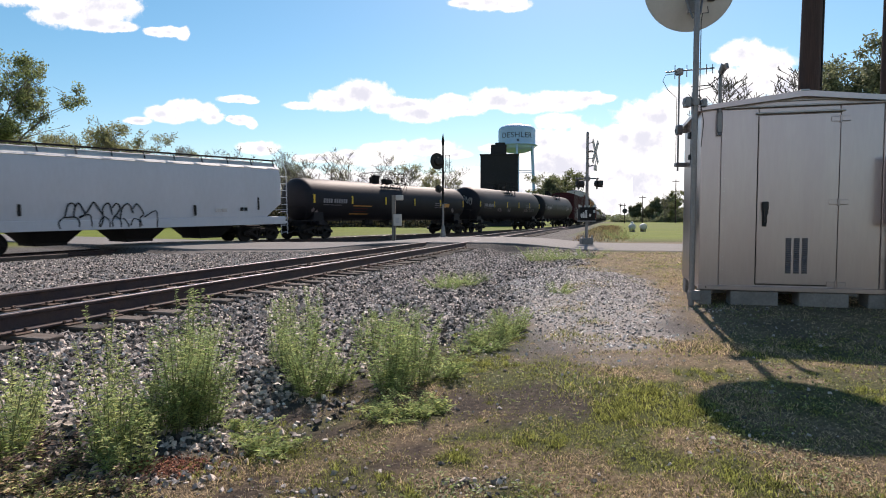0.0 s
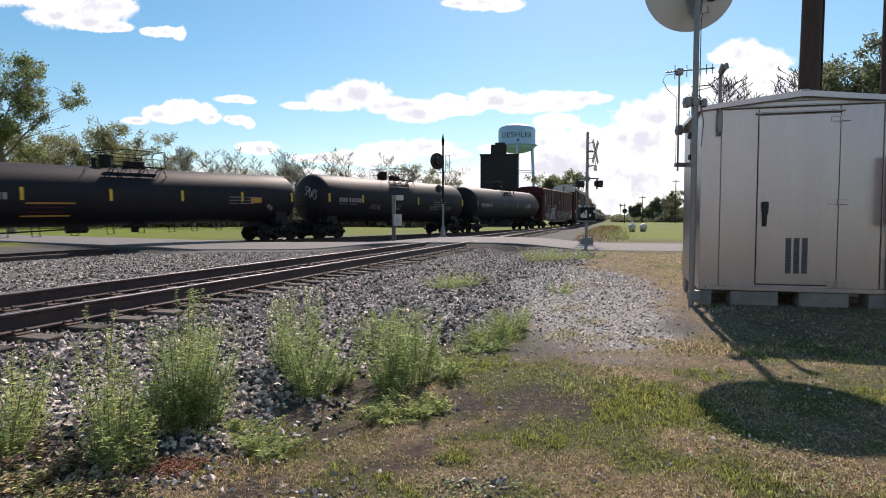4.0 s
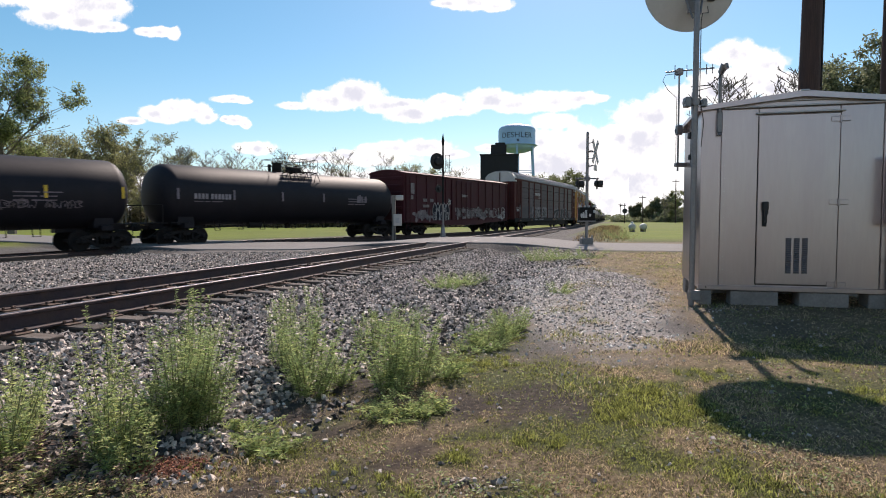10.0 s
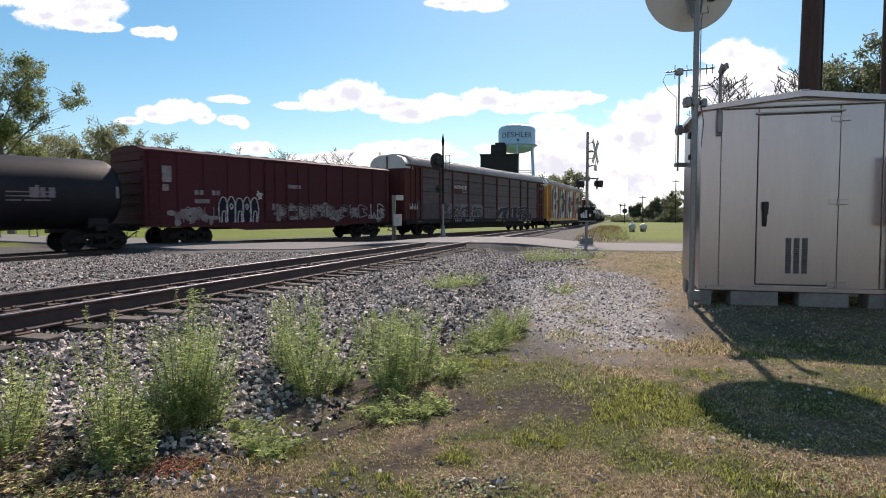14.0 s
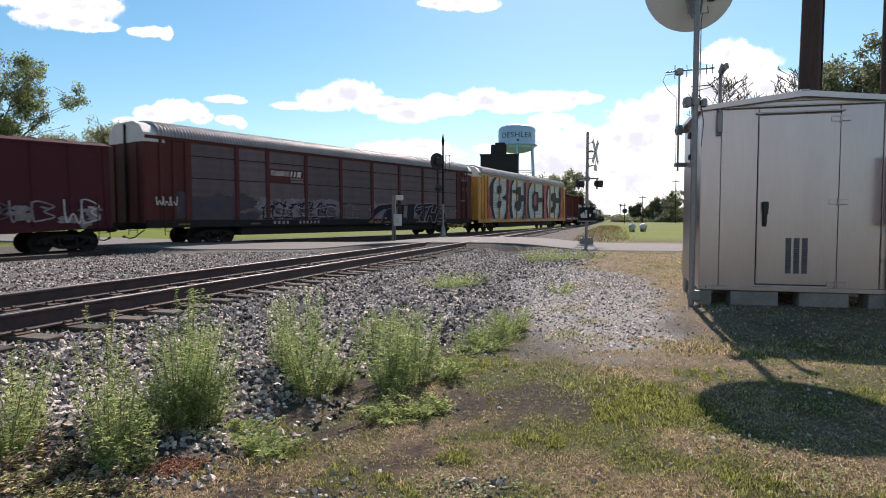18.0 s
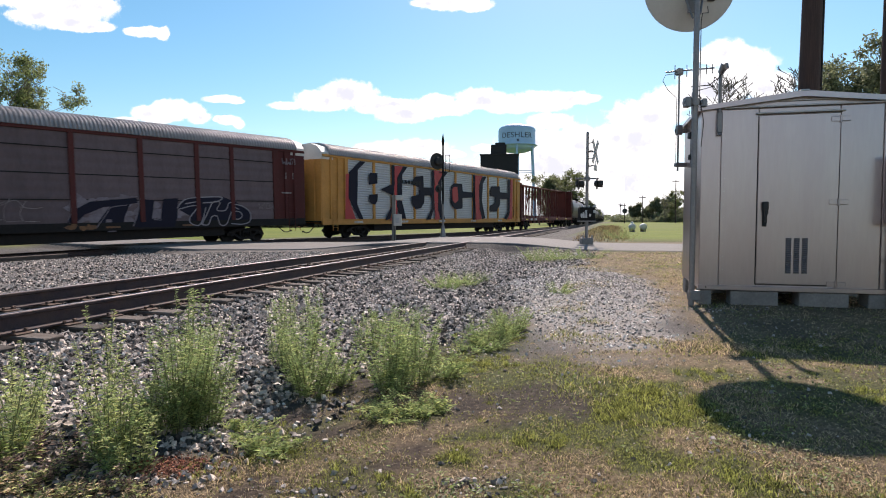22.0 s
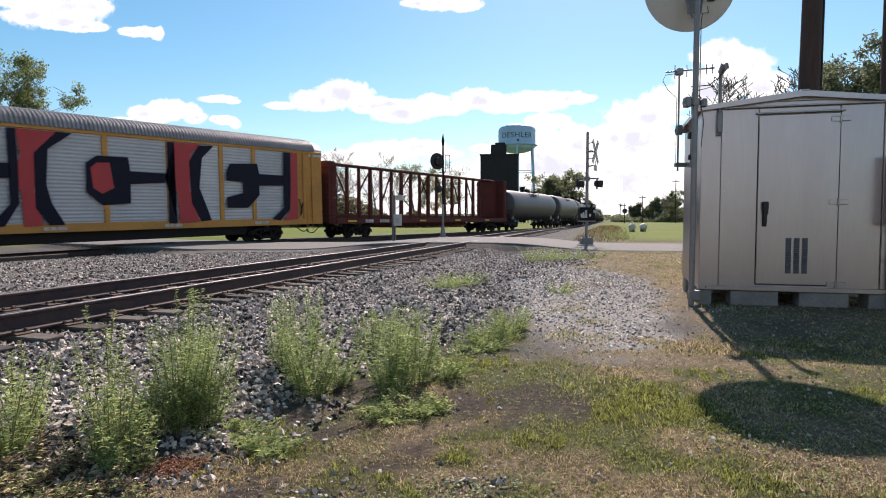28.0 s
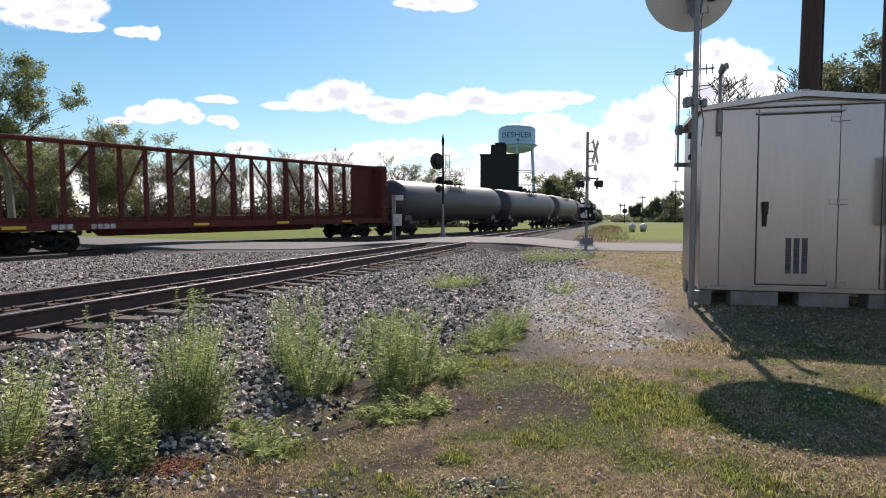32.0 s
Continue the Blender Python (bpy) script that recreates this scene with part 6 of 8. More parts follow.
def wild(x, n, w, z0, h, seed):
    """Tangled bars and arrows of sprayed letters that cannot be read."""
    r, out = random.Random(seed), []
    for i in range(n):
        a = x - i * w
        out.append([(a, z0 + r.uniform(0, 0.15)), (a + r.uniform(-0.1, 0.2), z0 + h * r.uniform(0.4, 0.6)), (a - w * r.uniform(0.1, 0.5), z0 + h * r.uniform(0.85, 1.05))])
        out.append([(a + 0.1, z0 + h * r.uniform(0.6, 0.9)), (a - w * 0.6, z0 + h * r.uniform(0.5, 0.95)), (a - w * 1.1, z0 + h * r.uniform(0.6, 1.0))])
        if r.random() < 0.6:
            out.append([(a - w * 0.2, z0 + h * r.uniform(0.3, 0.5)), (a - w * 0.8, z0 + h * r.uniform(0.2, 0.5))])
        out.append([(a - w * 0.1, z0 + 0.02), (a - w * 0.9, z0 + r.uniform(0.0, 0.12))])
    return out


part("graffiti", strokes(wild(7.4, 8, 0.68, 1.26, 0.95, 31), y + 0.020, 0.09, 0.006), M_NAVY_P, rack_1, "dark tangled letter outlines")
part("graffiti", strokes(wild(7.2, 7, 0.74, 1.36, 0.75, 33), y + 0.026, 0.035, 0.006), M_GREY_P, rack_1)
part("graffiti", strokes(wild(1.6, 3, 0.62, 1.3, 0.9, 35), y + 0.02, 0.03, 0.006), M_CHALK_P, rack_1)
part("graffiti", blotches(-1.5, -6.2, 1.1, 2.25, 46, 0.42, y, 38), M_LILAC_P, rack_1)
# dark block letters: a swept arc with a broad stem, then two heavy legs
dark = flat([(-1.20, 1.25), (-1.45, 1.75), (-2.10, 2.10), (-4.05, 2.28), (-4.10, 2.05), (-2.60, 1.86), (-1.85, 1.55), (-1.50, 1.20)], y + 0.010)
dark.prism([(-2.20, 0.98), (-2.62, 1.55), (-2.90, 1.90), (-3.75, 2.00), (-3.50, 1.45), (-3.42, 0.98), (-2.95, 1.02), (-2.95, 1.35), (-2.70, 1.35), (-2.68, 1.02)], y + 0.010, y + 0.024)
dark.prism([(-3.90, 0.98), (-4.12, 1.60), (-4.25, 2.22), (-4.85, 2.18), (-4.72, 1.35), (-5.15, 1.32), (-5.30, 2.24), (-6.02, 2.28), (-5.95, 1.40), (-5.80, 0.95)], y + 0.010, y + 0.026)
dark.prism([(-5.95, 1.80), (-6.45, 2.30), (-8.40, 2.38), (-9.20, 2.10), (-10.05, 1.60), (-9.95, 1.05), (-9.20, 0.96), (-6.70, 0.96), (-6.60, 1.45)], y + 0.010, y + 0.020)
part("graffiti", dark, M_NAVY_P, rack_1, "dark filled block letters")
part("graffiti", blotches(-0.9, -2.2, 1.0, 1.12, 7, 0.15, y + 0.03, 42), M_OCHRE_P, rack_1, "faint ochre overspray under the letters")
part("graffiti", strokes([[(-1.2, 1.3), (-1.5, 1.82), (-2.15, 2.16), (-4.1, 2.34)], [(-2.3, 1.0), (-2.75, 1.6), (-2.95, 1.86), (-3.6, 1.95)], [(-4.2, 2.26), (-4.05, 1.6), (-3.85, 1.0)], [(-4.8, 1.30), (-5.2, 1.27)]], y + 0.03, 0.03, 0.006), M_LILAC_P, rack_1)
part("graffiti", strokes([[(-5.95, 1.80), (-6.25, 2.15), (-6.75, 2.30), (-8.30, 2.36), (-8.10, 2.14), (-7.30, 2.06)], [(-6.0, 1.76), (-6.7, 1.92), (-7.0, 1.86), (-6.55, 1.30), (-6.75, 1.02), (-7.15, 1.06), (-7.45, 1.85)],
                          [(-7.2, 1.02), (-7.55, 1.62), (-7.85, 2.10), (-8.25, 2.08), (-8.05, 1.72), (-8.55, 1.70), (-8.75, 2.06), (-9.05, 2.02), (-8.80, 1.45), (-8.55, 0.98), (-8.20, 1.00), (-8.05, 1.40), (-7.75, 1.38), (-7.55, 1.00), (-7.2, 1.02)],
                          [(-9.0, 2.02), (-9.60, 1.88), (-10.02, 1.55), (-9.98, 1.12), (-9.55, 0.98), (-8.85, 1.02)], [(-9.0, 1.66), (-9.40, 1.60), (-9.52, 1.40), (-9.30, 1.24), (-8.95, 1.28)], [(-8.95, 1.9), (-9.35, 1.74)], [(-6.35, 2.02), (-7.1, 2.14)]], y + 0.034, 0.05, 0.008), M_GREY_P, rack_1, "white outlined sprayed letters")
part("graffiti", strokes(tag_letters(-10.6, 1.75, 5, 0.26, 0.30, 44), y + 0.02, 0.03, 0.006), M_CHALK_P, rack_1)
part("graffiti", strokes(tag_letters(13.4, 1.9, 3, 0.35, 0.4, 37), 1.55, 0.05, 0.02), M_WHITE_P, rack_1)
part("graffiti", strokes(tag_letters(-12.2, 4.2, 3, 0.3, 0.35, 38), 1.55, 0.04, 0.02), M_LILAC_P, rack_1, "small pale blue tag")
part("stencil", bars_row(-12.1, 2.6, 1.55, [0.7], 0.07).box(-12.46, -12.4, 1.55, 1.56, 3.4, 3.75).box(-12.96, -12.9, 1.55, 1.56, 3.4, 3.75), M_CHALK_P, rack_1)
for x in (12.0, 7.9, -3.0, -6.5):
    part("reflector", Shape().box(x - 0.30, x + 0.30, 1.52, 1.535, 0.97, 1.05), M_OCHRE_P, rack_1)

rack_2 = autorack(M_YELLOW, M_SILVER, M_YELLOW, "yellow autorack with silver panels and huge sprayed letters", 4, 24)
# the four sprayed letters: silver faces, navy shading and counters, red between them
Y0 = 1.565


RED_A = ([(11.82, 3.98), (11.55, 4.00), (11.57, 2.47), (10.92, 1.21), (11.92, 1.22)],
    [(6.80, 4.83), (5.52, 4.86), (6.13, 4.36), (6.43, 3.81), (6.52, 1.15), (7.36, 1.08), (6.92, 1.81), (6.83, 3.13), (7.07, 3.25), (6.81, 3.65)],
    [(1.82, 4.86), (0.05, 4.86), (0.73, 4.47), (1.13, 3.99), (1.28, 2.45), (1.01, 1.16), (1.69, 1.11), (1.73, 2.44), (2.01, 3.19), (1.70, 3.80)])
RED_B = ([(-4.55, 4.86), (-5.93, 4.86), (-5.40, 4.37), (-5.27, 2.77), (-5.76, 1.16), (-4.73, 1.10), (-4.65, 2.58), (-4.17, 3.16), (-4.58, 3.80)],
    [(-11.47, 4.86), (-11.93, 4.86), (-11.89, 1.18), (-10.90, 1.11), (-11.36, 1.71)])
NAVY_A = ([(10.50, 4.86), (11.55, 4.09), (11.61, 2.51), (10.59, 1.20), (10.18, 1.20), (10.78, 2.14), (10.70, 4.30), (9.93, 4.86)],
    [(9.59, 4.04), (9.44, 4.20), (8.70, 4.21), (8.73, 3.54), (9.59, 3.42)],
    [(9.56, 2.77), (8.70, 2.85), (8.71, 2.42), (8.97, 2.15), (9.39, 2.19), (9.57, 2.40)],
    [(7.19, 4.86), (6.83, 4.86), (6.81, 3.65), (6.95, 2.86), (6.98, 1.94), (7.36, 1.21), (7.90, 1.11), (7.19, 2.07), (7.20, 2.85), (8.41, 3.16), (7.17, 3.55)])
NAVY_B = ([(5.82, 4.86), (5.27, 4.86), (5.92, 4.29), (5.98, 2.49), (5.48, 1.21), (6.08, 1.22), (6.57, 2.08), (6.51, 4.06)],
    [(4.68, 3.92), (4.38, 4.24), (3.29, 4.35), (3.24, 3.51), (2.07, 3.54), (2.02, 2.98), (3.15, 2.91), (3.17, 2.41), (3.59, 1.97), (4.35, 1.91), (4.76, 2.33), (4.81, 2.80), (3.83, 2.97), (3.82, 3.49), (4.62, 3.64)],
    [(2.11, 4.86), (1.82, 4.86), (1.79, 3.35), (1.82, 1.99), (2.32, 1.15), (2.85, 1.13), (2.11, 1.99)])
NAVY_C = ([(0.41, 4.86), (-0.19, 4.86), (0.74, 4.16), (0.85, 2.77), (0.68, 2.00), (0.22, 1.16), (0.82, 1.16), (1.26, 1.84), (1.24, 3.98)],
    [(-0.66, 3.71), (-1.09, 4.02), (-2.40, 4.03), (-2.48, 3.43), (-4.08, 3.40), (-4.07, 2.98), (-2.47, 2.87), (-2.45, 2.03), (-1.25, 1.95), (-0.63, 2.49)],
    [(-4.20, 4.86), (-4.55, 4.86), (-4.43, 3.69), (-4.07, 3.26), (-4.55, 2.58), (-4.58, 1.10), (-4.18, 1.11), (-4.21, 2.57)])
NAVY_D = ([(-5.82, 4.82), (-6.63, 4.86), (-5.97, 4.22), (-5.79, 2.78), (-6.40, 1.23), (-5.86, 1.16), (-5.36, 2.06), (-5.29, 4.01)],
    [(-7.32, 3.67), (-7.55, 4.05), (-9.19, 4.13), (-9.30, 3.60), (-10.93, 3.58), (-10.92, 3.03), (-9.29, 2.98), (-9.29, 2.48), (-8.56, 1.82), (-7.29, 1.82), (-7.30, 2.34), (-8.28, 2.58), (-8.29, 3.14), (-7.31, 3.19)],
    [(-10.95, 4.86), (-11.40, 4.86), (-11.38, 3.12), (-11.30, 1.71), (-10.64, 1.11), (-10.13, 1.20), (-10.91, 1.83)])
RED_CORE = [(-0.82, 3.52), (-1.08, 3.73), (-1.60, 3.76), (-1.75, 2.68), (-1.26, 2.44), (-0.89, 2.66)]
for shapes, mat, lift in ((RED_A, M_RED_P, 0.0), (RED_B, M_RED_P, 0.0), (NAVY_A, M_NAVY_P, 0.008), (NAVY_B, M_NAVY_P, 0.008), (NAVY_C, M_NAVY_P, 0.008), (NAVY_D, M_NAVY_P, 0.008), ((RED_CORE,), M_RED_P, 0.022)):
    for poly in shapes:
        part("graffiti", flat(poly, Y0 + lift), mat, rack_2, "sprayed letter shape on the silver panels")
part("lettering", bars_row(6.5, 3.66, Y0 + 0.03, [0.3, 0.3, 0.3, 0.3, 0.45, 0.3, 0.3], 0.26, 0.10, 0.008), M_BLACK_P, rack_2)
for x in (11.0, 6.0, 1.0, -4.0, -9.0):
    part("stencil", bars_row(x, 0.95, 1.525, [0.2, 0.2, 0.35], 0.14), M_WHITE_P, rack_2)
part("graffiti", strokes([[(-12.0, 2.3), (-12.2, 1.7), (-12.1, 1.4), (-12.3, 2.1)]], 1.55, 0.08), M_BLACK_P, rack_2)


# ---- centrebeam flat car ----
def centrebeam(length):
    car = thing("centrebeam_car", Matrix.Identity(4), "empty red-brown centrebeam lumber car with end bulkheads", "flat car")
    base = length - 6.9
    running_gear(car, length, base, -0.45)
    hl = length / 2 - 0.55
    part("deck", Shape().box(-hl, hl, -1.42, 1.42, 1.02, 1.22, 0.02), M_CENTRE, car)
    part("centre_sill", Shape().prism([(-hl, 1.02), (-6.5, 1.02), (-6.0, 0.62), (6.0, 0.62), (6.5, 1.02), (hl, 1.02), (hl, 0.98), (-hl, 0.98)], -0.35, 0.35), M_CENTRE, car)
    for sd in (-1, 1):
        part("side_sill", Shape().box(-hl, hl, min(sd * 1.38, sd * 1.48), max(sd * 1.38, sd * 1.48), 0.92, 1.24, 0.02), M_CENTRE, car)
        for i in range(14):
            x = -hl + 1 + i * (2 * hl - 2) / 13
            part("strap_winch", Shape().box(x - 0.12, x + 0.12, min(sd * 1.40, sd * 1.50), max(sd * 1.40, sd * 1.50), 0.72, 0.92, 0.03), M_BOGIE, car)
    part("top_chord", Shape().box(-hl + 0.3, hl - 0.3, -0.26, 0.26, 4.60, 4.77, 0.03), M_CENTRE, car)
    part("lower_web", Shape().box(-hl + 0.3, hl - 0.3, -0.05, 0.05, 1.2, 1.46), M_CENTRE, car, "solid lower part of the centre frame")
    n = 16
    xs = [9.9 - 1.2 * i for i in range(n + 1)]
    for i, x in enumerate(xs):
        w = 0.12 if i % 3 == 0 else 0.08
        s = Shape()
        for sd in (-1, 1):
            s.add([(x - w, sd * 0.02, 4.6), (x + w, sd * 0.02, 4.6), (x + w, sd * 0.08, 4.6), (x - w, sd * 0.08, 4.6),
                   (x - w, sd * 0.06, 1.2), (x + w, sd * 0.06, 1.2), (x + w, sd * 0.12, 1.2), (x - w, sd * 0.12, 1.2)],
                  [(0, 1, 2, 3), (7, 6, 5, 4), (0, 4, 5, 1), (1, 5, 6, 2), (2, 6, 7, 3), (3, 7, 4, 0)])
        part("post", s, M_CENTRE, car)
    # braces lean towards the middle of the car
    for a, b, z in ((0, 1, 2.5), (3, 2, 3.0), (5, 4, 2.2), (7, 6, 3.3), (9, 8, 2.9), (8, 9, 2.9), (10, 11, 3.0), (12, 13, 2.4), (14, 15, 2.4)):
        part("brace", Shape().tube([(xs[a], 0.0, 4.55), (xs[b], 0.0, z)], 0.06, 6), M_CENTRE, car)
    for sg in (-1, 1):
        x0, x1 = sorted((sg * (hl - 0.02), sg * (hl - 0.60)))
        part("bulkhead", Shape().box(x0, x1, -1.40, 1.40, 1.2, 4.70, 0.02), M_CENTRE, car)
        x2, x3 = sorted((sg * (hl - 0.60), sg * (hl - 1.20)))
        part("bulkhead_gusset", Shape().prism([(x2, 1.2), (x3, 1.2), (x3, 4.70), (x2, 4.70)], -0.75, 0.75), M_CENTRE, car)
        for i in range(7):
            z = 1.4 + i * 0.48
            part("bulkhead_rib", Shape().box(x0 - 0.03, x1 + 0.03, -1.45, 1.45, z, z + 0.14, 0.02), M_CENTRE, car)
        part("ladder", ladder(sg * (hl - 0.4), 1.42, 0.5, 4.6, 0.42, out=0.08), M_CENTRE, car)
    part("lettering", bars_row(length / 2 - 3.9, 0.98, 1.485, [0.22, 0.22, 0.22, -0.6, 0.2, 0.2, 0.2, 0.2], 0.2, 0.06, 0.01), M_WHITE_P, car)
    for x in (9.9, 2.0, -3.0, -8.0):
        part("reflector", Shape().box(x - 0.4, x + 0.4, 1.485, 1.495, 1.02, 1.14), M_YELLOW_P, car)
    MOVERS.append([car, base])
    return car


centre_car = centrebeam(25.0)

# following cars
silver_tank = tank_car(17.4, M_TANK_GREY, "weathered grey tank car with plain domed ends", 8, decal=False, bands=False, radius=1.50, top=4.02, group="grey tank cars")
plain_tank = tank_car(16.8, M_TANK_TAN, "faded tan tank car with rust-streaked shell", 9, decal=False, bands=False, radius=1.50, top=4.02, group="grey tank cars")

# order along the train: (car, place of its two ends in seconds of running past the eye's foot)
ENDS = [(hopper, 5.25, 8.93), (tank_a, 8.95, 13.3), (tank_b, 13.3, 17.08), (tank_c, 17.13, 21.08), (box_car, 20.97, 24.83), (rack_1, 24.95, 31.23),
        (rack_2, 31.24, 37.52), (centre_car, 37.38, 42.84), (silver_tank, 42.9, 46.75)]
BASES = {m[0].name: m[1] for m in MOVERS}
TRAIN = [(c, (a + b) / 2, BASES[c.name]) for c, a, b in ENDS]
place = 46.75
for i, src in enumerate([silver_tank, plain_tank, plain_tank, tank_c, silver_tank, plain_tank, tank_c, tank_c, plain_tank, tank_b, silver_tank, tank_c, plain_tank, tank_c]):
    if i == 1:
        c = plain_tank
    else:
        c = copy_thing(src, Matrix.Identity(4))
    TRAIN.append((c, place + 1.9, BASES[src.name]))
    place += 3.85
# ---- trees ----
def leaf_cards(points, size, rng, flat_=0.35):
    """Small folded leaf clumps at points: two triangles each, bent, with random turns."""
    n = len(points)
    nrm = rng.normal(size=(n, 3))
    nrm[:, 2] += flat_
    nrm /= np.linalg.norm(nrm, axis=1)[:, None]
    t = np.cross(nrm, rng.normal(size=(n, 3)))
    t /= np.linalg.norm(t, axis=1)[:, None]
    b = np.cross(nrm, t)
    s = size * rng.uniform(0.6, 1.3, (n, 1))
    v = np.stack([points - t * s, points + b * s * 0.45 + nrm * s * 0.15, points + t * s, points - b * s * 0.45 + nrm * s * 0.15], 1)
    f = np.arange(4 * n).reshape(n, 4)
    return v.reshape(-1, 3), f


def grow_tree(seed, height, spread, leaves, leaf_size, trunk_r, levels=4, low=0.25, up=0.35, thin=0.0, clump=(1.0, 0.035)):
    """Tapered trunk with limbs and twigs; leaves gather round the twigs (a share of them, within a reach), with gaps."""
    r = random.Random(seed)
    rng = np.random.default_rng(seed)
    wood, tips = Shape(), []

    def limb(p, d, length, rad, level):
        pts, radii = [p], [rad]
        q, dd = p.copy(), d.copy()
        n = (7, 4, 3, 2, 2)[min(level, 4)]
        for i in range(n):
            dd = (dd + Vector((r.uniform(-1, 1), r.uniform(-1, 1), r.uniform(-0.6, 1) * up + (0.25 if level == 0 else 0.02))) * (0.10 if level == 0 else 0.22)).normalized()
            q = q + dd * (length / n)
            pts.append(q.copy())
            radii.append(max(rad * (1 - (i + 1) / n * (0.72 if level == 0 else 0.8)), thin))
            if level >= levels - 2 and i > 0:
                tips.append(q.copy())
        wood.tube(pts, rad, 7 if level == 0 else (5 if level < 2 else 3), radii)
        if level >= levels - 1:
            return
        k = (7, 5, 4, 3)[min(level, 3)]
        for i in range(k):
            u = low + (1 - low) * (i + r.random()) / k if level == 0 else 0.3 + 0.7 * (i + r.random()) / k
            j = min(int(u * n), n - 1)
            base = pts[j] + (pts[j + 1] - pts[j]) * (u * n - j)
            ang = r.uniform(0, 2 * math.pi)
            side = Vector((math.cos(ang), math.sin(ang), r.uniform(0.1, 0.7)))
            nd = (side * spread + dd * 0.6).normalized()
            limb(base, nd, length * r.uniform(0.38, 0.62) * (1.0 if level else 0.85), radii[j] * r.uniform(0.45, 0.65), level + 1)

    limb(Vector((0, 0, -0.2)), Vector((0, 0, 1)), height * 0.8, trunk_r, 0)
    tp = np.array([tuple(t) for t in tips])
    if leaves:
        some = rng.permutation(len(tp))[:max(8, int(len(tp) * clump[0]))]
        pick = tp[some[rng.integers(0, len(some), leaves)]]
        pick = pick + rng.normal(size=(leaves, 3)) * height * clump[1]
        v, f = leaf_cards(pick, leaf_size, rng)
        return wood, (v, f)
    return wood, None


def tree(seed, height, spread, leaves, leaf_size, trunk_r, mat, label, levels=4, low=0.25, thin=0.0, clump=(1.0, 0.035)):
    wood, crown = grow_tree(seed, height, spread, leaves, leaf_size, trunk_r, levels, low, 0.35, thin, clump)
    ob = thing("tree", Matrix.Identity(4), label, "tree", "trees")
    part("trunk", wood, M_BARK, ob)
    if crown:
        part("crown", raw_mesh("crown", crown[0], crown[1], mat), mat, ob)
    return ob


def put(ob, x, y, turn=0.0, scale=1.0, first=False, label=""):
    m = Matrix.Translation((x, y, gz_at(x, y))) @ Matrix.Rotation(radians(turn), 4, "Z")
    if first:
        ob.matrix_basis = m
        ob.scale = (scale,) * 3
        return ob
    c = copy_thing(ob, m)
    c.scale = (scale,) * 3
    if label:
        c["label"] = label
    return c


big = tree(3, 17.0, 1.1, 12500, 0.15, 0.46, M_LEAF_GREY, "tall leafy tree with open airy crown and dark limbs", 5, 0.3, 0.03, (0.26, 0.018))
put(big, -40.0, 56, 135, 0.86, True)
put(big, -58, 74, 130, 1.05)
mid = tree(11, 13, 1.0, 5200, 0.24, 0.26, M_LEAF, "broad green roadside tree", 4, 0.15, 0.0, (0.5, 0.03))
put(mid, 36.5, 49, 0, 0.80, True)
lawn_tree = tree(13, 12.4, 1.3, 12000, 0.15, 0.24, M_LEAF_DARK, "spreading tree behind the shelter with grey-green leaves", 4, 0.15, 0.0, (0.6, 0.022))
put(lawn_tree, 28.0, 41, 0, 0.98, True)
put(lawn_tree, 32.2, 44, 130, 1.06)
olive = tree(21, 14.5, 0.85, 6000, 0.19, 0.24, M_LEAF_DRY, "olive tree thinning towards autumn", 5, 0.12, 0.03, (0.35, 0.025))
put(olive, -68, 104, 0, 1.0, True)
bare = tree(31, 12.0, 0.75, 700, 0.14, 0.20, M_LEAF_DRY, "nearly bare grey-brown tree with thin leaves", 5, 0.2, 0.034, (0.25, 0.022))
put(bare, -30, 118, 0, 1.0, True)
dark = tree(41, 10, 1.2, 4500, 0.36, 0.3, M_LEAF_DARK, "dense dark green rounded tree", 4, 0.08)
put(dark, 26.5, 142, 0, 1.0, True)
twigs = tree(35, 11.5, 0.9, 0, 0.2, 0.30, M_LEAF_DRY, "leafless grey twiggy tree", 5, 0.3, 0.030)
put(twigs, 22.6, 46, 20, 0.98, True)
rt = random.Random(77)
for i in range(17):
    x = -92 + i * 4.6 + rt.uniform(-1.5, 1.5)
    y = 108 + rt.uniform(-7, 12)
    kind_ = olive if rt.random() < 0.72 else mid
    put(kind_ if x < -50 else bare, x, y, rt.uniform(0, 360), rt.uniform(0.78, 1.02) * (1.0 if x < -55 else 0.9))
for i in range(8):
    x = -36 + i * 5.2 + rt.uniform(-1.5, 1.5)
    y = 116 + rt.uniform(-6, 14)
    if x < 2.5:
        put(bare if i % 2 else twigs, x, y, rt.uniform(0, 360), rt.uniform(0.8, 1.15))
for x, y, s in ((-3, 120, 0.75), (2, 150, 0.7), (24, 150, 0.85), (30, 146, 0.9), (27.5, 152, 0.85), (33, 150, 0.8)):
    put(mid if x > 23 else olive, x, y, rt.uniform(0, 360), s)
for x, y, s in ((80, 255, 0.62), (83, 257, 0.74), (86, 254, 0.64), (85.5, 246, 0.9), (88, 243, 0.85), (90.5, 242, 0.95), (94.5, 247, 0.84), (99, 242, 0.86), (104, 247, 0.9), (62, 300, 0.9)):
    put(dark, x, y, rt.uniform(0, 360), s)
for x, y, s in ((83, 225, 0.72), (88, 228, 0.85), (94, 232, 0.8), (101, 245, 0.9), (108, 240, 0.85)):
    put(mid if s > 0.82 else bare, x, y, rt.uniform(0, 360), s)
for i in range(9):
    put(dark, 66 - i * 1.5 + rt.uniform(-1, 1), 300 - i * 9 + rt.uniform(-4, 4), rt.uniform(0, 360), rt.uniform(0.55, 0.9)) if i in (0, 2, 3, 5, 6, 8) else None
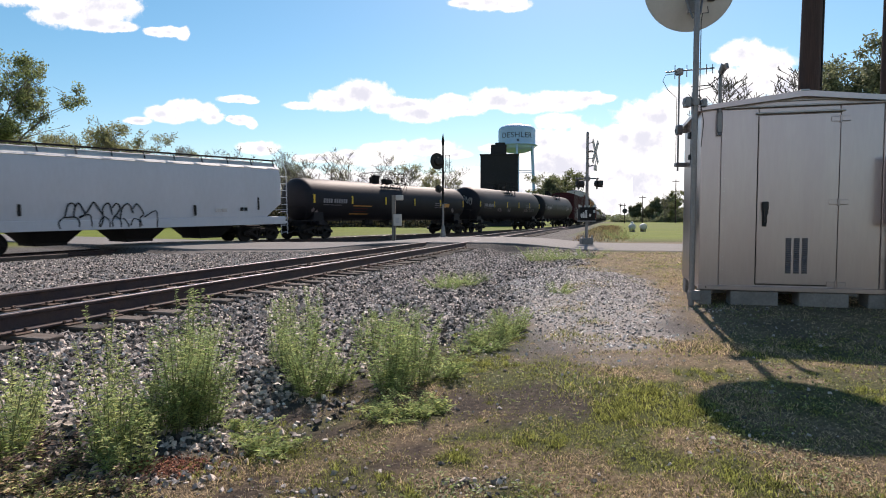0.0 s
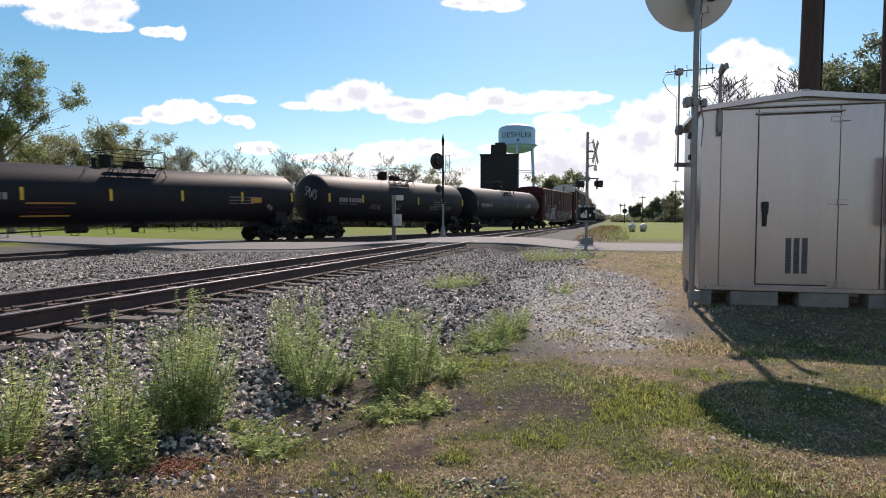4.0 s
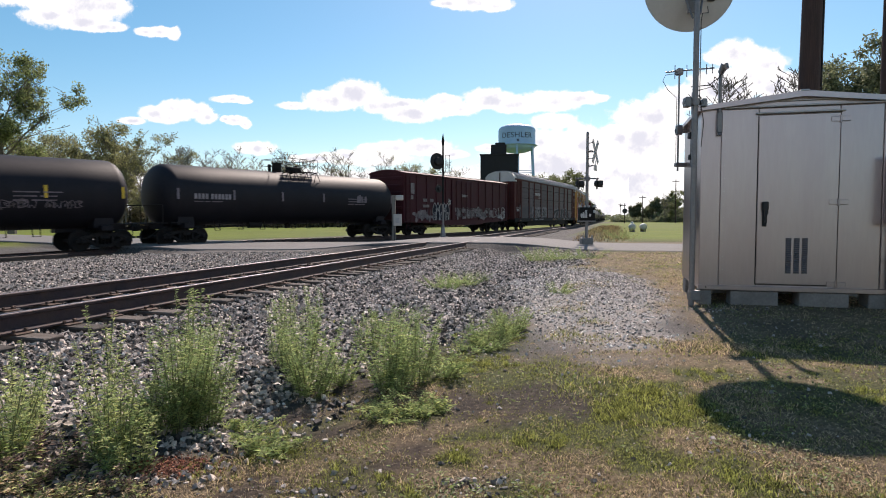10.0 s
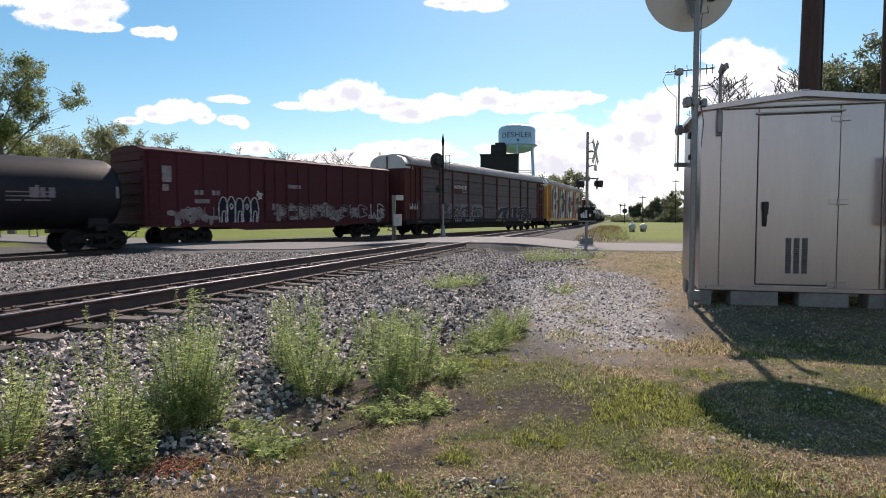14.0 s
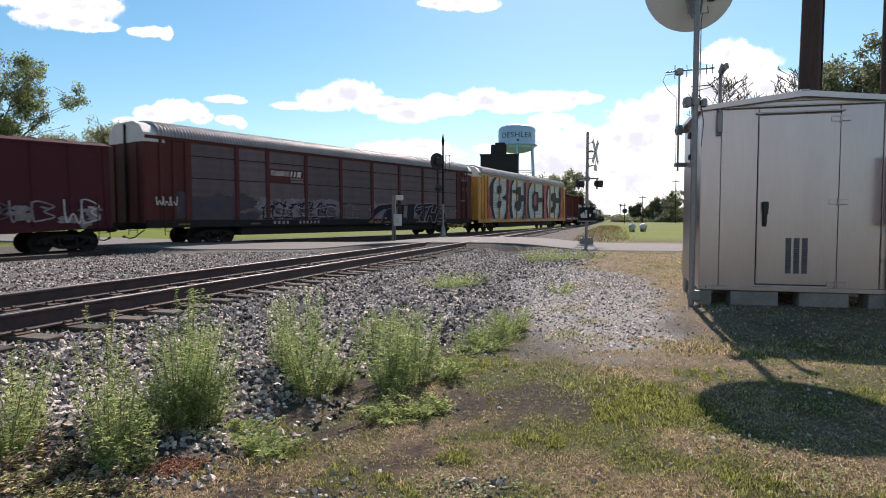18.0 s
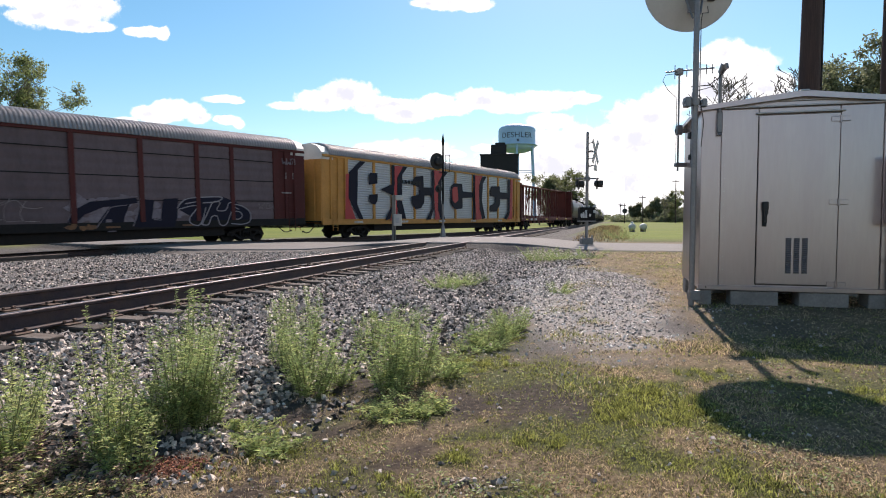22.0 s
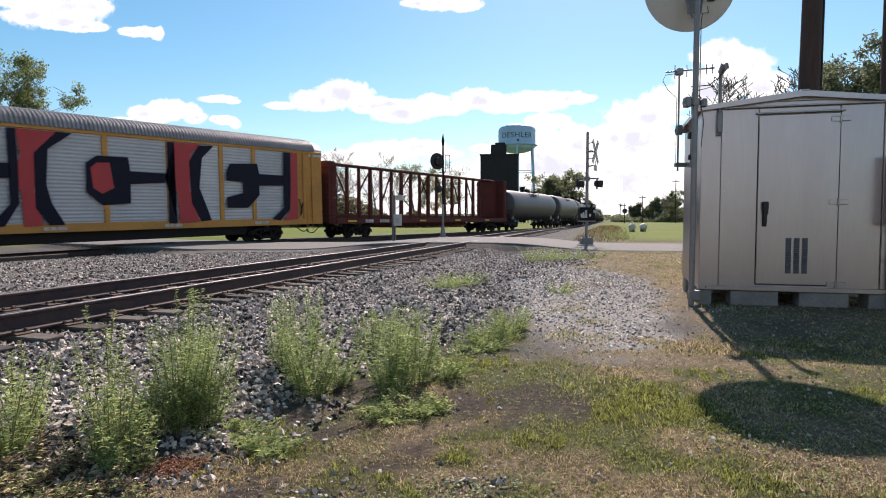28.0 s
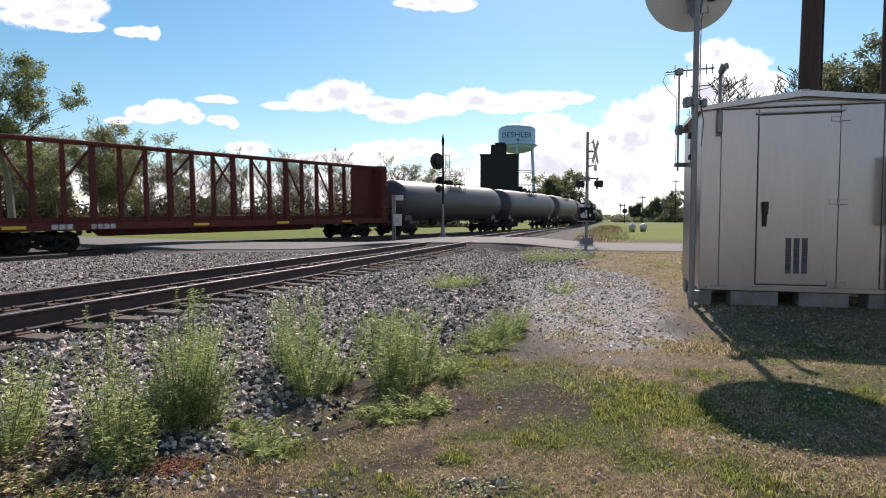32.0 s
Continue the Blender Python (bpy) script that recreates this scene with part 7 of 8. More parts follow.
for x, y, s in ((40.5, 52, 0.95),):
    put(mid, x, y, 70, s)
put(twigs, 25.4, 46, 200, 0.96)
for i in range(16):
    x = -84 + i * 3.6 + rt.uniform(-1.2, 1.2)
    put(olive if x < -46 else bare, x, 92 + rt.uniform(-4, 6), rt.uniform(0, 360), rt.uniform(0.75, 1.05) * (1.0 if x < -50 else 0.8))
for i in range(9):
    x = -54 + i * 4.1 + rt.uniform(-1.0, 1.0)
    put(bare if i % 3 else twigs, x, 104 + rt.uniform(-8, 10), rt.uniform(0, 360), rt.uniform(0.85, 1.08) * (1.0 if x < -35 else 0.9))
M_BRUSH = material("brush_brown", (0.1287, 0.1131, 0.0624), 0.8, 0, 0.1, 4, island=0.6, translucent=0.35)
# bushy undergrowth at the foot of the tree line
rngb = np.random.default_rng(9)
hedge = rngb.uniform(0, 1, (34000, 3))
hx = -100 + 108 * hedge[:, 0]
hy = 103 + 14 * hedge[:, 1] + 4 * np.sin(hx * 0.3)
hh = (2.4 + 3.4 * (0.5 + 0.5 * np.sin(hx * 0.7 + 2 * np.sin(hx * 0.23)))) * smooth(10, -20, hx)
hv, hf = leaf_cards(np.stack([hx, hy, hedge[:, 2] ** 1.3 * hh + 0.05], -1), 0.42, rngb)
tagged(new("undergrowth", raw_mesh("undergrowth", hv, hf, M_BRUSH)), "brownish brush at the foot of the tree line", "brush", kind="stuff")
hedge = rngb.uniform(0, 1, (14000, 3))
hx = 70 + 60 * hedge[:, 0]
hy = 232 + 22 * hedge[:, 1]
hh = (2.0 + 3.8 * smooth(79, 90, hx)) * (0.7 + 0.3 * np.sin(hx * 0.5 + 2 * np.sin(hx * 0.17)))
hv, hf = leaf_cards(np.stack([hx, hy, hedge[:, 2] * hh + 0.05], -1), 0.55, rngb)
tagged(new("far_brush", raw_mesh("far_brush", hv, hf, M_LEAF_DARK)), "dark brush round the far houses", "brush", kind="stuff")
# far woods along the horizon
wx = rngb.uniform(-1, 1, 30000)
wa = wx * 1.05
wd = 900 + 250 * rngb.random(30000)
wh = (5 + 5 * (0.5 + 0.5 * np.sin(wa * 47) * np.sin(wa * 19 + 1))) * rngb.random(30000) ** 1.2
wv, wf = leaf_cards(np.stack([wd * np.sin(wa), wd * np.cos(wa), wh], -1), 2.4, rngb)
tagged(new("far_woods", raw_mesh("far_woods", wv, wf, M_LEAF_DARK)), "low dark woods on the horizon", "woods", kind="stuff")

# ---- ballast stones ----
M_PALE = material("pale_stone", (0.52, 0.475, 0.44), 0.85, 0, 0.2, 50, bump=0.3, bump_scale=60, island=0.75)


M_PEBBLE = material("lawn_pebble", (0.2964, 0.2613, 0.2379), 0.85, 0, 0.2, 50, island=0.7)


def stones(x, y, size, rng, sink=0.25):
    """Broken stones: cubes with shifted corners, turned at random."""
    n = len(x)
    c = np.array([(a, b, d) for d in (-1, 1) for b in (-1, 1) for a in (-1, 1)], float)
    v = c[None] * (1 + rng.uniform(-0.45, 0.25, (n, 8, 3)))
    v *= (rng.uniform(0.42, 1.35, (n, 1, 3)) * size[:, None, None] * 0.5)
    q = rng.normal(size=(n, 4))
    q /= np.linalg.norm(q, axis=1)[:, None]
    w, i, j, k = q.T
    R = np.stack([np.stack([1 - 2 * (j * j + k * k), 2 * (i * j - k * w), 2 * (i * k + j * w)], -1),
                  np.stack([2 * (i * j + k * w), 1 - 2 * (i * i + k * k), 2 * (j * k - i * w)], -1),
                  np.stack([2 * (i * k - j * w), 2 * (j * k + i * w), 1 - 2 * (i * i + j * j)], -1)], 1)
    v = np.einsum("nab,nvb->nva", R, v)
    z = ground_z(x, y) + size * (0.5 - sink) * rng.uniform(0.4, 1.2, n)
    v += np.stack([x, y, z], -1)[:, None]
    f = np.array([(0, 2, 3, 1), (4, 5, 7, 6), (0, 1, 5, 4), (2, 6, 7, 3), (0, 4, 6, 2), (1, 3, 7, 5)])
    return v.reshape(-1, 3), (np.arange(n)[:, None, None] * 8 + f[None]).reshape(-1, 4)


rngs = np.random.default_rng(4)


def scatter(n, a0, a1, q0, q1, power):
    """Points in the main track's own coordinates, thinning with distance."""
    a = a0 + (a1 - a0) * rngs.random(n) ** power
    q = rngs.uniform(q0, q1, n)
    p = a[:, None] * U_M + (q - D_MAIN)[:, None] * N_M
    return p[:, 0], p[:, 1], q, a


sx_, sy_, sq, sa = scatter(125000, 1.0, 23, -3.6, 7.6, 1.7)
keep = (zone_bed(sx_, sy_) > rngs.random(len(sx_)) * 0.9) & (zone_fines(sx_, sy_) < rngs.random(len(sx_)))
keep &= (sy_ < road_near(sx_) - 0.4) & (zone_mud(sx_, sy_) < 0.5) & (sy_ > 1.6) & (zone_rust(sx_, sy_) < 0.15)
sx_, sy_, sq = sx_[keep], sy_[keep], sq[keep]
bx_, by_, bq_, ba_ = scatter(30000, 3.0, 25, -13, -2.4, 1.3)
bl_, _ = leg_offset(bx_, by_)
keep = (bl_ > 2.2) & (by_ < road_near(bx_) - 0.3) & (by_ > 2)
sx_, sy_ = np.concatenate([sx_, bx_[keep]]), np.concatenate([sy_, by_[keep]])
ssize = rngs.uniform(0.016, 0.040, len(sx_)) * (0.76 + 0.045 * np.minimum(sy_, 10))
sv, sf = stones(sx_, sy_, ssize, rngs)
tagged(new("ballast", raw_mesh("ballast", sv, sf, M_STONE)), "loose grey crushed-stone ballast beside the rails", "ballast", kind="stuff")
gx2, gy2, gq2, ga2 = scatter(20000, 2.5, 20, -12, -2, 1.4)
keep = (zone_fines(gx2, gy2) * zone_gravel(gx2, gy2) > rngs.random(len(gx2)) * 1.1) & (gy2 < road_near(gx2) - 0.3) & (gy2 > 2)
gx2, gy2 = gx2[keep], gy2[keep]
nd_ = 24000
du, dvv = rngs.uniform(-5.2, 5.2, nd_), rngs.uniform(-2.0, 2.0, nd_)
dx_, dy_ = 2.2 + 0.21 * du + 0.978 * dvv, 8.8 + 0.978 * du - 0.21 * dvv
keep = zone_fines(dx_, dy_) * zone_gravel(dx_, dy_) > rngs.random(nd_) * 1.1
gx2, gy2 = np.concatenate([gx2, dx_[keep]]), np.concatenate([gy2, dy_[keep]])
pv, pf = stones(gx2, gy2, rngs.uniform(0.005, 0.017, len(gx2)) * (1 + 0.07 * gy2), rngs, 0.42)
tagged(new("fine_gravel", raw_mesh("fine_gravel", pv, pf, M_PALE)), "pale fine gravel of the drive", "gravel", kind="stuff")
# pale chips among the ballast
cx2, cy2, cq2, ca2 = scatter(16000, 3.0, 20, 1.5, 7.0, 1.2)
keep = (zone_bed(cx2, cy2) > 0.3) & (zone_mud(cx2, cy2) < 0.4) & (cy2 < road_near(cx2) - 0.4) & (rngs.random(len(cx2)) < 0.35 + 0.65 * smooth(5, 9, cy2))
cv2, cf2 = stones(cx2[keep], cy2[keep], rngs.uniform(0.012, 0.026, keep.sum()) * (0.8 + 0.04 * cy2[keep]), rngs, 0.0)
tagged(new("pale_chips", raw_mesh("pale_chips", cv2, cf2, M_PALE)), "pale stone chips lying among the grey ballast", "gravel", kind="stuff")
# odd pale stones on the lawn
lx_, ly_ = rngs.uniform(-2.2, 3.8, 2600), 1.9 + 5.5 * rngs.random(2600) ** 1.2
lsz = 0.005 + 0.017 * rngs.random(2600) ** 3
for px, py, pr, k0, k1 in ((0.14, 2.45, 0.10, 0, 70), (-1.30, 2.70, 0.13, 90, 150), (0.45, 5.1, 0.3, 170, 220), (3.2, 7.0, 0.25, 220, 280), (-0.55, 2.45, 0.12, 280, 330)):
    lx_[k0:k1] = px + rngs.normal(size=k1 - k0) * pr
    ly_[k0:k1] = py + rngs.normal(size=k1 - k0) * pr * 0.5
    lsz[k0:k1] = rngs.uniform(0.006, 0.022, k1 - k0)
lv_, lf_ = stones(lx_, ly_, lsz, rngs, 0.3)
tagged(new("scattered_pebbles", raw_mesh("scattered_pebbles", lv_, lf_, M_PEBBLE)), "scattered pale pebbles in the thin grass", "pebbles", kind="stuff")

# rust-red crumbs of an old brick
rx_, ry_ = -1.31 + 0.11 * rngs.normal(size=1500), 2.86 + 0.065 * rngs.normal(size=1500)
rv_, rf_ = stones(rx_, ry_, 0.003 + 0.009 * rngs.random(1500) ** 2, rngs, 0.1)
M_CRUMB = material("brick_crumb", (0.22, 0.085, 0.05), 0.9, 0, 0.2, 50, island=0.6)
tagged(new("brick_crumbs", raw_mesh("brick_crumbs", rv_, rf_, M_CRUMB)), "rust-red crumbs of an old brick on bare soil", "rubble", kind="stuff")

# ---- grass ----
M_GRASS = material("grass_green", (0.205, 0.222, 0.062), 0.65, 0, 0, island=0.75, translucent=0.72)
M_STRAW = material("grass_straw", (0.40, 0.315, 0.205), 0.75, 0, 0, island=0.75, translucent=0.65)


def blades(x, y, h, w, rng, lean=0.6):
    n = len(x)
    a = rng.uniform(0, 2 * np.pi, n)
    z = ground_z(x, y) - 0.005
    side = np.stack([np.cos(a), np.sin(a), np.zeros(n)], -1) * (w / 2)[:, None]
    b = rng.uniform(0, 2 * np.pi, n)
    ln = rng.uniform(0, lean, n)
    tip = np.stack([np.cos(b) * ln, np.sin(b) * ln, np.ones(n)], -1) * h[:, None]
    midp = np.stack([np.cos(b) * ln * 0.35, np.sin(b) * ln * 0.35, np.full(n, 0.6)], -1) * h[:, None]
    o = np.stack([x, y, z], -1)
    v = np.stack([o - side, o + side, o + midp + side * 0.7, o + tip, o + midp - side * 0.7], 1)
    i = np.arange(n)[:, None] * 5
    return v.reshape(-1, 3), np.concatenate([i + np.array([[0, 1, 2, 4]]), i + np.array([[4, 2, 3, 3]])], 0)


rngg = np.random.default_rng(6)
ng = 560000
gyy = 1.9 + 19 * rngg.random(ng) ** 2.3
gxx = (rngg.uniform(-1, 1, ng) * 0.80) * gyy + rngg.uniform(-0.4, 0.4, ng)
gq, ga = main_offset(gxx, gyy)
dens = (1 - zone_gravel(gxx, gyy)) * (1 - 0.94 * zone_mud(gxx, gyy)) * (0.32 + 0.68 * smooth(-0.2, 0.16, vnoise(gxx, gyy, 0.34, 41) + 0.5 * vnoise(gxx, gyy, 0.09, 42)))
# blades thinned inside the dish and shelter shadows to brown them
dens = dens * (gyy < road_near(gxx) - 0.5) * (1 - 0.6 * shadow_turf(gxx, gyy))
tuft = smooth(0.22, 0.5, vnoise(gxx, gyy, 0.9, 52)) * (gq > 2.4) * (gyy > 4.6) * 0.8
dens = np.maximum(dens, tuft * zone_gravel(gxx, gyy) * 0.7)
keep = dens > rngg.random(ng)
gxx, gyy, tuft = gxx[keep], gyy[keep], tuft[keep]
gh = rngg.uniform(0.006, 0.017, len(gxx)) * (1 + 0.9 * smooth(0.1, 0.6, vnoise(gxx, gyy, 0.7, 44))) * (1 + 1.2 * tuft) * (1 + 0.035 * gyy)
gw = rngg.uniform(0.0022, 0.0046, len(gxx)) * (1 + 0.15 * gyy)
isdry = zone_dry(gxx, gyy) * 0.62 + 0.06 + 0.7 * vnoise(gxx, gyy, 0.2, 47) > rngg.random(len(gxx))
for sel, mt, nm, lb in ((~isdry, M_GRASS, "green_grass", "short green grass in uneven patches"), (isdry, M_STRAW, "dry_grass", "short straw-coloured dry grass")):
    bv, bf = blades(gxx[sel], gyy[sel], gh[sel], gw[sel], rngg, 3.0 if mt is M_STRAW else 1.6)
    quad, tri = bf[:sel.sum()], bf[sel.sum():, :3]
    allf = np.concatenate([np.concatenate([quad[:, :3], quad[:, [0, 2, 3]]]), tri])
    tagged(new(nm, raw_mesh(nm, bv, allf, mt)), lb, "grass", kind="stuff")

# clumps: many blades spreading from one foot
nt = 12000
ty = 1.95 + 12 * rngg.random(nt) ** 1.9
tx = rngg.uniform(-0.8, 0.8, nt) * ty
lush = patches(tx, ty, GREEN_SPOTS, 0.3, 27)
keep = ((1 - zone_gravel(tx, ty)) * (1 - zone_mud(tx, ty)) * (0.15 + 0.85 * smooth(-0.1, 0.25, vnoise(tx, ty, 0.5, 71))) * (0.45 + 0.75 * lush) > rngg.random(nt))
tx, ty, lush = tx[keep], ty[keep], lush[keep]
per = 30
bx = np.repeat(tx, per) + rngg.normal(size=len(tx) * per) * 0.014
by = np.repeat(ty, per) + rngg.normal(size=len(tx) * per) * 0.014
bh = np.repeat(rngg.uniform(0.009, 0.021, len(tx)) * (1 + 1.3 * lush), per) * rngg.uniform(0.6, 1.2, len(bx)) * (1 + 0.03 * by)
straw = np.repeat(zone_dry(tx, ty) * 0.75 > rngg.random(len(tx)), per)
for sel, mt, nm, lb in ((~straw, M_GRASS, "grass_tufts", "small tufts of green grass standing over the turf"), (straw, M_STRAW, "straw_tufts", "small tufts of dry straw-coloured grass")):
    bv, bf = blades(bx[sel], by[sel], bh[sel], 0.0022 * (1 + 0.15 * by[sel]), rngg, 1.2)
    k = sel.sum()
    tagged(new(nm, raw_mesh(nm, bv, np.concatenate([bf[:k, :3], bf[:k, [0, 2, 3]], bf[k:, :3]]), mt)), lb, "grass", kind="stuff")

nl = 7000
ly2 = 1.9 + 8 * rngg.random(nl) ** 2
lx2 = rngg.uniform(-0.8, 0.8, nl) * ly2
keep = (zone_gravel(lx2, ly2) < 0.5 + 0.3 * rngg.random(nl))
lx2, ly2 = lx2[keep], ly2[keep]
lv2, lf2 = blades(lx2, ly2, rngg.uniform(0.003, 0.008, len(lx2)), rngg.uniform(0.0016, 0.003, len(lx2)) * (1 + 0.1 * ly2), rngg, 9.0)
lv2[:, 2] += 0.012
k = len(lx2)
M_LITTER = material("dead_straw", (0.28, 0.23, 0.16), 0.85, island=0.6)
tagged(new("straw_litter", raw_mesh("straw_litter", lv2, np.concatenate([lf2[:k, :3], lf2[:k, [0, 2, 3]], lf2[k:, :3]]), M_LITTER)), "dead straw and clippings lying on the soil", "litter", kind="stuff")
nc = 26000
cy = 1.9 + 9 * rngg.random(nc) ** 2
cxx = rngg.uniform(-0.8, 0.8, nc) * cy
keep = (zone_gravel(cxx, cy) < 0.4) & (vnoise(cxx, cy, 0.55, 61) + 0.3 * vnoise(cxx, cy, 0.13, 62) > 0.16)
cxx, cy = cxx[keep], cy[keep]
cv, cf = leaf_cards(np.stack([cxx, cy, ground_z(cxx, cy) + rngg.uniform(0.004, 0.03, len(cy))], -1), 0.012, rngg, 2.5)
M_CLOVER = material("clover_green", (0.2028, 0.2496, 0.078), 0.55, island=0.45, translucent=0.4)
tagged(new("clover", raw_mesh("clover", cv, cf, M_CLOVER)), "low broad-leaved clover patches in the lawn", "clover", kind="stuff")

# ---- weeds ----
M_WEED = material("weed_green", (0.275, 0.360, 0.150), 0.6, 0, 0.1, 30, island=0.35, translucent=0.66)
M_WEED_PALE = material("weed_yellow_green", (0.44, 0.48, 0.20), 0.6, 0, 0.1, 30, island=0.35, translucent=0.55)
M_STEM = material("weed_stem", (0.1326, 0.1482, 0.0546), 0.7, 0, 0.2, 30)


def weed(x, y, height, spread, stems, seed, name="weed_plant", label="bushy green weed with narrow leaves growing in the gravel", pale=0.35, mats=None):
    r, rng = random.Random(seed), np.random.default_rng(seed)
    ob = thing(name, pose(x, y, gz_at(x, y) - 0.01), label, "weed", "weeds in the gravel")
    st = Shape()
    pts, dirs, sizes = [], [], []
    for i in range(int(stems * 1.5)):
        a = r.uniform(0, 2 * math.pi)
        d = 1.35 * spread * math.sqrt(r.random())
        b = Vector((math.cos(a) * d * 0.55, math.sin(a) * d * 0.55, 0))
        h = height * (0.30 + 0.78 * r.random() ** 0.8)
        lean = Vector((math.cos(a) * d * 0.8 + r.uniform(-0.10, 0.10), math.sin(a) * d * 0.8 + r.uniform(-0.10, 0.10), h))
        path = [b + lean * u + Vector((0, 0, 0.06 * h * math.sin(u * 3))) for u in (0, 0.35, 0.7, 1.0)]
        st.tube(path, 0.004, 4, [0.0035, 0.003, 0.002, 0.001])
        n = int(44 + h * 125)
        for k in range(n):
            u = 0.10 + 0.90 * (k + r.random()) / n
            j = min(int(u * 3), 2)
            uu = (0, 0.35, 0.7, 1.0)
            f = (u - uu[j]) / (uu[j + 1] - uu[j])
            p = path[j] + (path[j + 1] - path[j]) * max(min(f, 1), 0)
            aa = r.uniform(0, 2 * math.pi)
            p = p + Vector((r.uniform(-1, 1), r.uniform(-1, 1), r.uniform(-0.4, 0.6))) * 0.045 * math.sin(min(u * 1.25, 1) * math.pi) if r.random() < 0.6 else p
            pts.append(p)
            dirs.append((math.cos(aa), math.sin(aa), r.uniform(0.15, 0.9)))
            sizes.append(r.uniform(0.020, 0.052) * (1.2 - 0.55 * u))
    P, Dv, S = np.array([tuple(p) for p in pts]), np.array(dirs), np.array(sizes)
    Dv /= np.linalg.norm(Dv, axis=1)[:, None]
    side = np.cross(Dv, (0, 0, 1.0))
    side /= np.linalg.norm(side, axis=1)[:, None] + 1e-6
    wv_ = (side * (S * 0.125)[:, None])
    end = P + Dv * S[:, None] + np.array((0, 0, -1.0)) * (S * 0.25)[:, None]
    mid_ = P + Dv * (S * 0.5)[:, None]
    V = np.stack([P, mid_ + wv_, end, mid_ - wv_], 1)
    F = np.arange(4 * len(P)).reshape(-1, 4)
    tagged(part("stalk", st, M_STEM, ob), kind="stuff")
    sel = rng.random(len(P)) < pale
    for s_, mt in zip((sel, ~sel), mats or (M_WEED_PALE, M_WEED)):
        k = s_.sum()
        if k:
            part("foliage", raw_mesh("foliage", V[s_].reshape(-1, 3), F[:k], mt), mt, ob)
    return ob


WEEDS = [(-2.08, 2.80, 0.46, 0.12, 14), (-2.20, 3.10, 0.46, 0.12, 12), (-1.60, 2.86, 0.50, 0.10, 12), (-1.50, 2.80, 0.34, 0.10, 9), (-1.92, 3.38, 0.62, 0.06, 5),
         (-1.48, 3.34, 0.60, 0.15, 22), (-1.36, 3.42, 0.56, 0.12, 16), (-1.58, 3.25, 0.46, 0.12, 12), (-1.62, 3.85, 0.72, 0.07, 7), (-1.75, 4.3, 0.45, 0.08, 5),
         (-0.88, 4.02, 0.48, 0.13, 14), (-1.02, 4.25, 0.56, 0.13, 14), (-1.25, 4.65, 0.60, 0.12, 11), (-0.74, 4.3, 0.34, 0.11, 9), (-1.15, 5.2, 0.58, 0.06, 5), (-0.62, 5.4, 0.40, 0.06, 4),
         (-0.33, 3.95, 0.50, 0.13, 15), (-0.20, 4.15, 0.50, 0.13, 14), (-0.40, 4.3, 0.42, 0.12, 10), (-0.30, 5.0, 0.42, 0.10, 7), (0.02, 4.35, 0.24, 0.14, 9), (-0.75, 5.6, 0.30, 0.10, 5),
         (0.40, 5.45, 0.24, 0.16, 12), (0.62, 5.7, 0.30, 0.14, 12), (0.28, 5.2, 0.16, 0.2, 12), (0.75, 6.1, 0.26, 0.12, 8),
         (0.05, 9.6, 0.26, 0.30, 18), (0.40, 10.2, 0.24, 0.30, 18), (1.7, 8.9, 0.2, 0.2, 8), (2.5, 15.5, 0.40, 0.4, 26), (3.1, 16.0, 0.34, 0.4, 22), (4.0, 16.8, 0.3, 0.5, 20),
         (-1.12, 3.30, 0.08, 0.10, 10), (-0.90, 3.02, 0.10, 0.10, 12), (-0.32, 3.42, 0.12, 0.12, 14), (-0.08, 3.48, 0.11, 0.12, 12),
         (-0.6, 6.3, 0.3, 0.15, 8)]
for i, (x, y, h, sp, n) in enumerate(WEEDS):
    weed(x, y, h, sp, n, 100 + i, pale=0.6 if i in (0, 1, 2, 3, 4) or h < 0.15 else 0.25)
M_WEED_BROWN = material("weed_dead_brown", (0.21, 0.150, 0.125), 0.8, 0, 0.2, 30, island=0.6, translucent=0.55)
for i, (x, y, h, sp, n) in enumerate([(-1.76, 2.60, 0.12, 0.10, 5), (-1.95, 2.78, 0.18, 0.08, 5), (-1.58, 2.52, 0.10, 0.10, 4), (-2.05, 2.62, 0.14, 0.10, 5), (-1.36, 2.62, 0.08, 0.08, 4), (-1.72, 2.85, 0.18, 0.08, 6), (-2.35, 2.95, 0.2, 0.1, 7)]):
    weed(x, y, h, sp, n, 500 + i, "dead_weed", "withered brown weed beside the gravel", 0.3, (M_WEED_PALE, M_WEED_BROWN))
for i, (x, y, h, sp, n) in enumerate([(-1.88, 2.56, 0.10, 0.10, 7), (-1.62, 2.48, 0.10, 0.10, 7), (-1.75, 2.40, 0.08, 0.10, 6), (-1.40, 2.44, 0.07, 0.10, 6)]):
    weed(x, y, h, sp, n, 540 + i, "dry_weed", "low yellowed weed at the edge of the gravel", 0.6, (M_STRAW, M_WEED_PALE))
# tall dry growth beyond the road
M_TAN = material("grass_tan", (0.234, 0.1755, 0.0936), 0.8, 0, 0, island=0.6, translucent=0.3)
rngd = np.random.default_rng(12)
nd = 44000
dx, dy = rngd.uniform(7.5, 46, nd), rngd.uniform(33, 110, nd)
dq, _ = main_offset(dx, dy)
keep = (dq > 3.9) & (dq < 6.6 + 0.9 * vnoise(dx, dy, 3, 2) + 1.2 * rngd.random(nd) ** 2) & (dy > road_near(dx) + ROAD_W + 0.5)
dx, dy = dx[keep], dy[keep]
dv, df = blades(dx, dy, rngd.uniform(0.10, 0.34, len(dx)), np.full(len(dx), 0.014) * (1 + 0.02 * dy), rngd, 1.0)
k = len(dx)
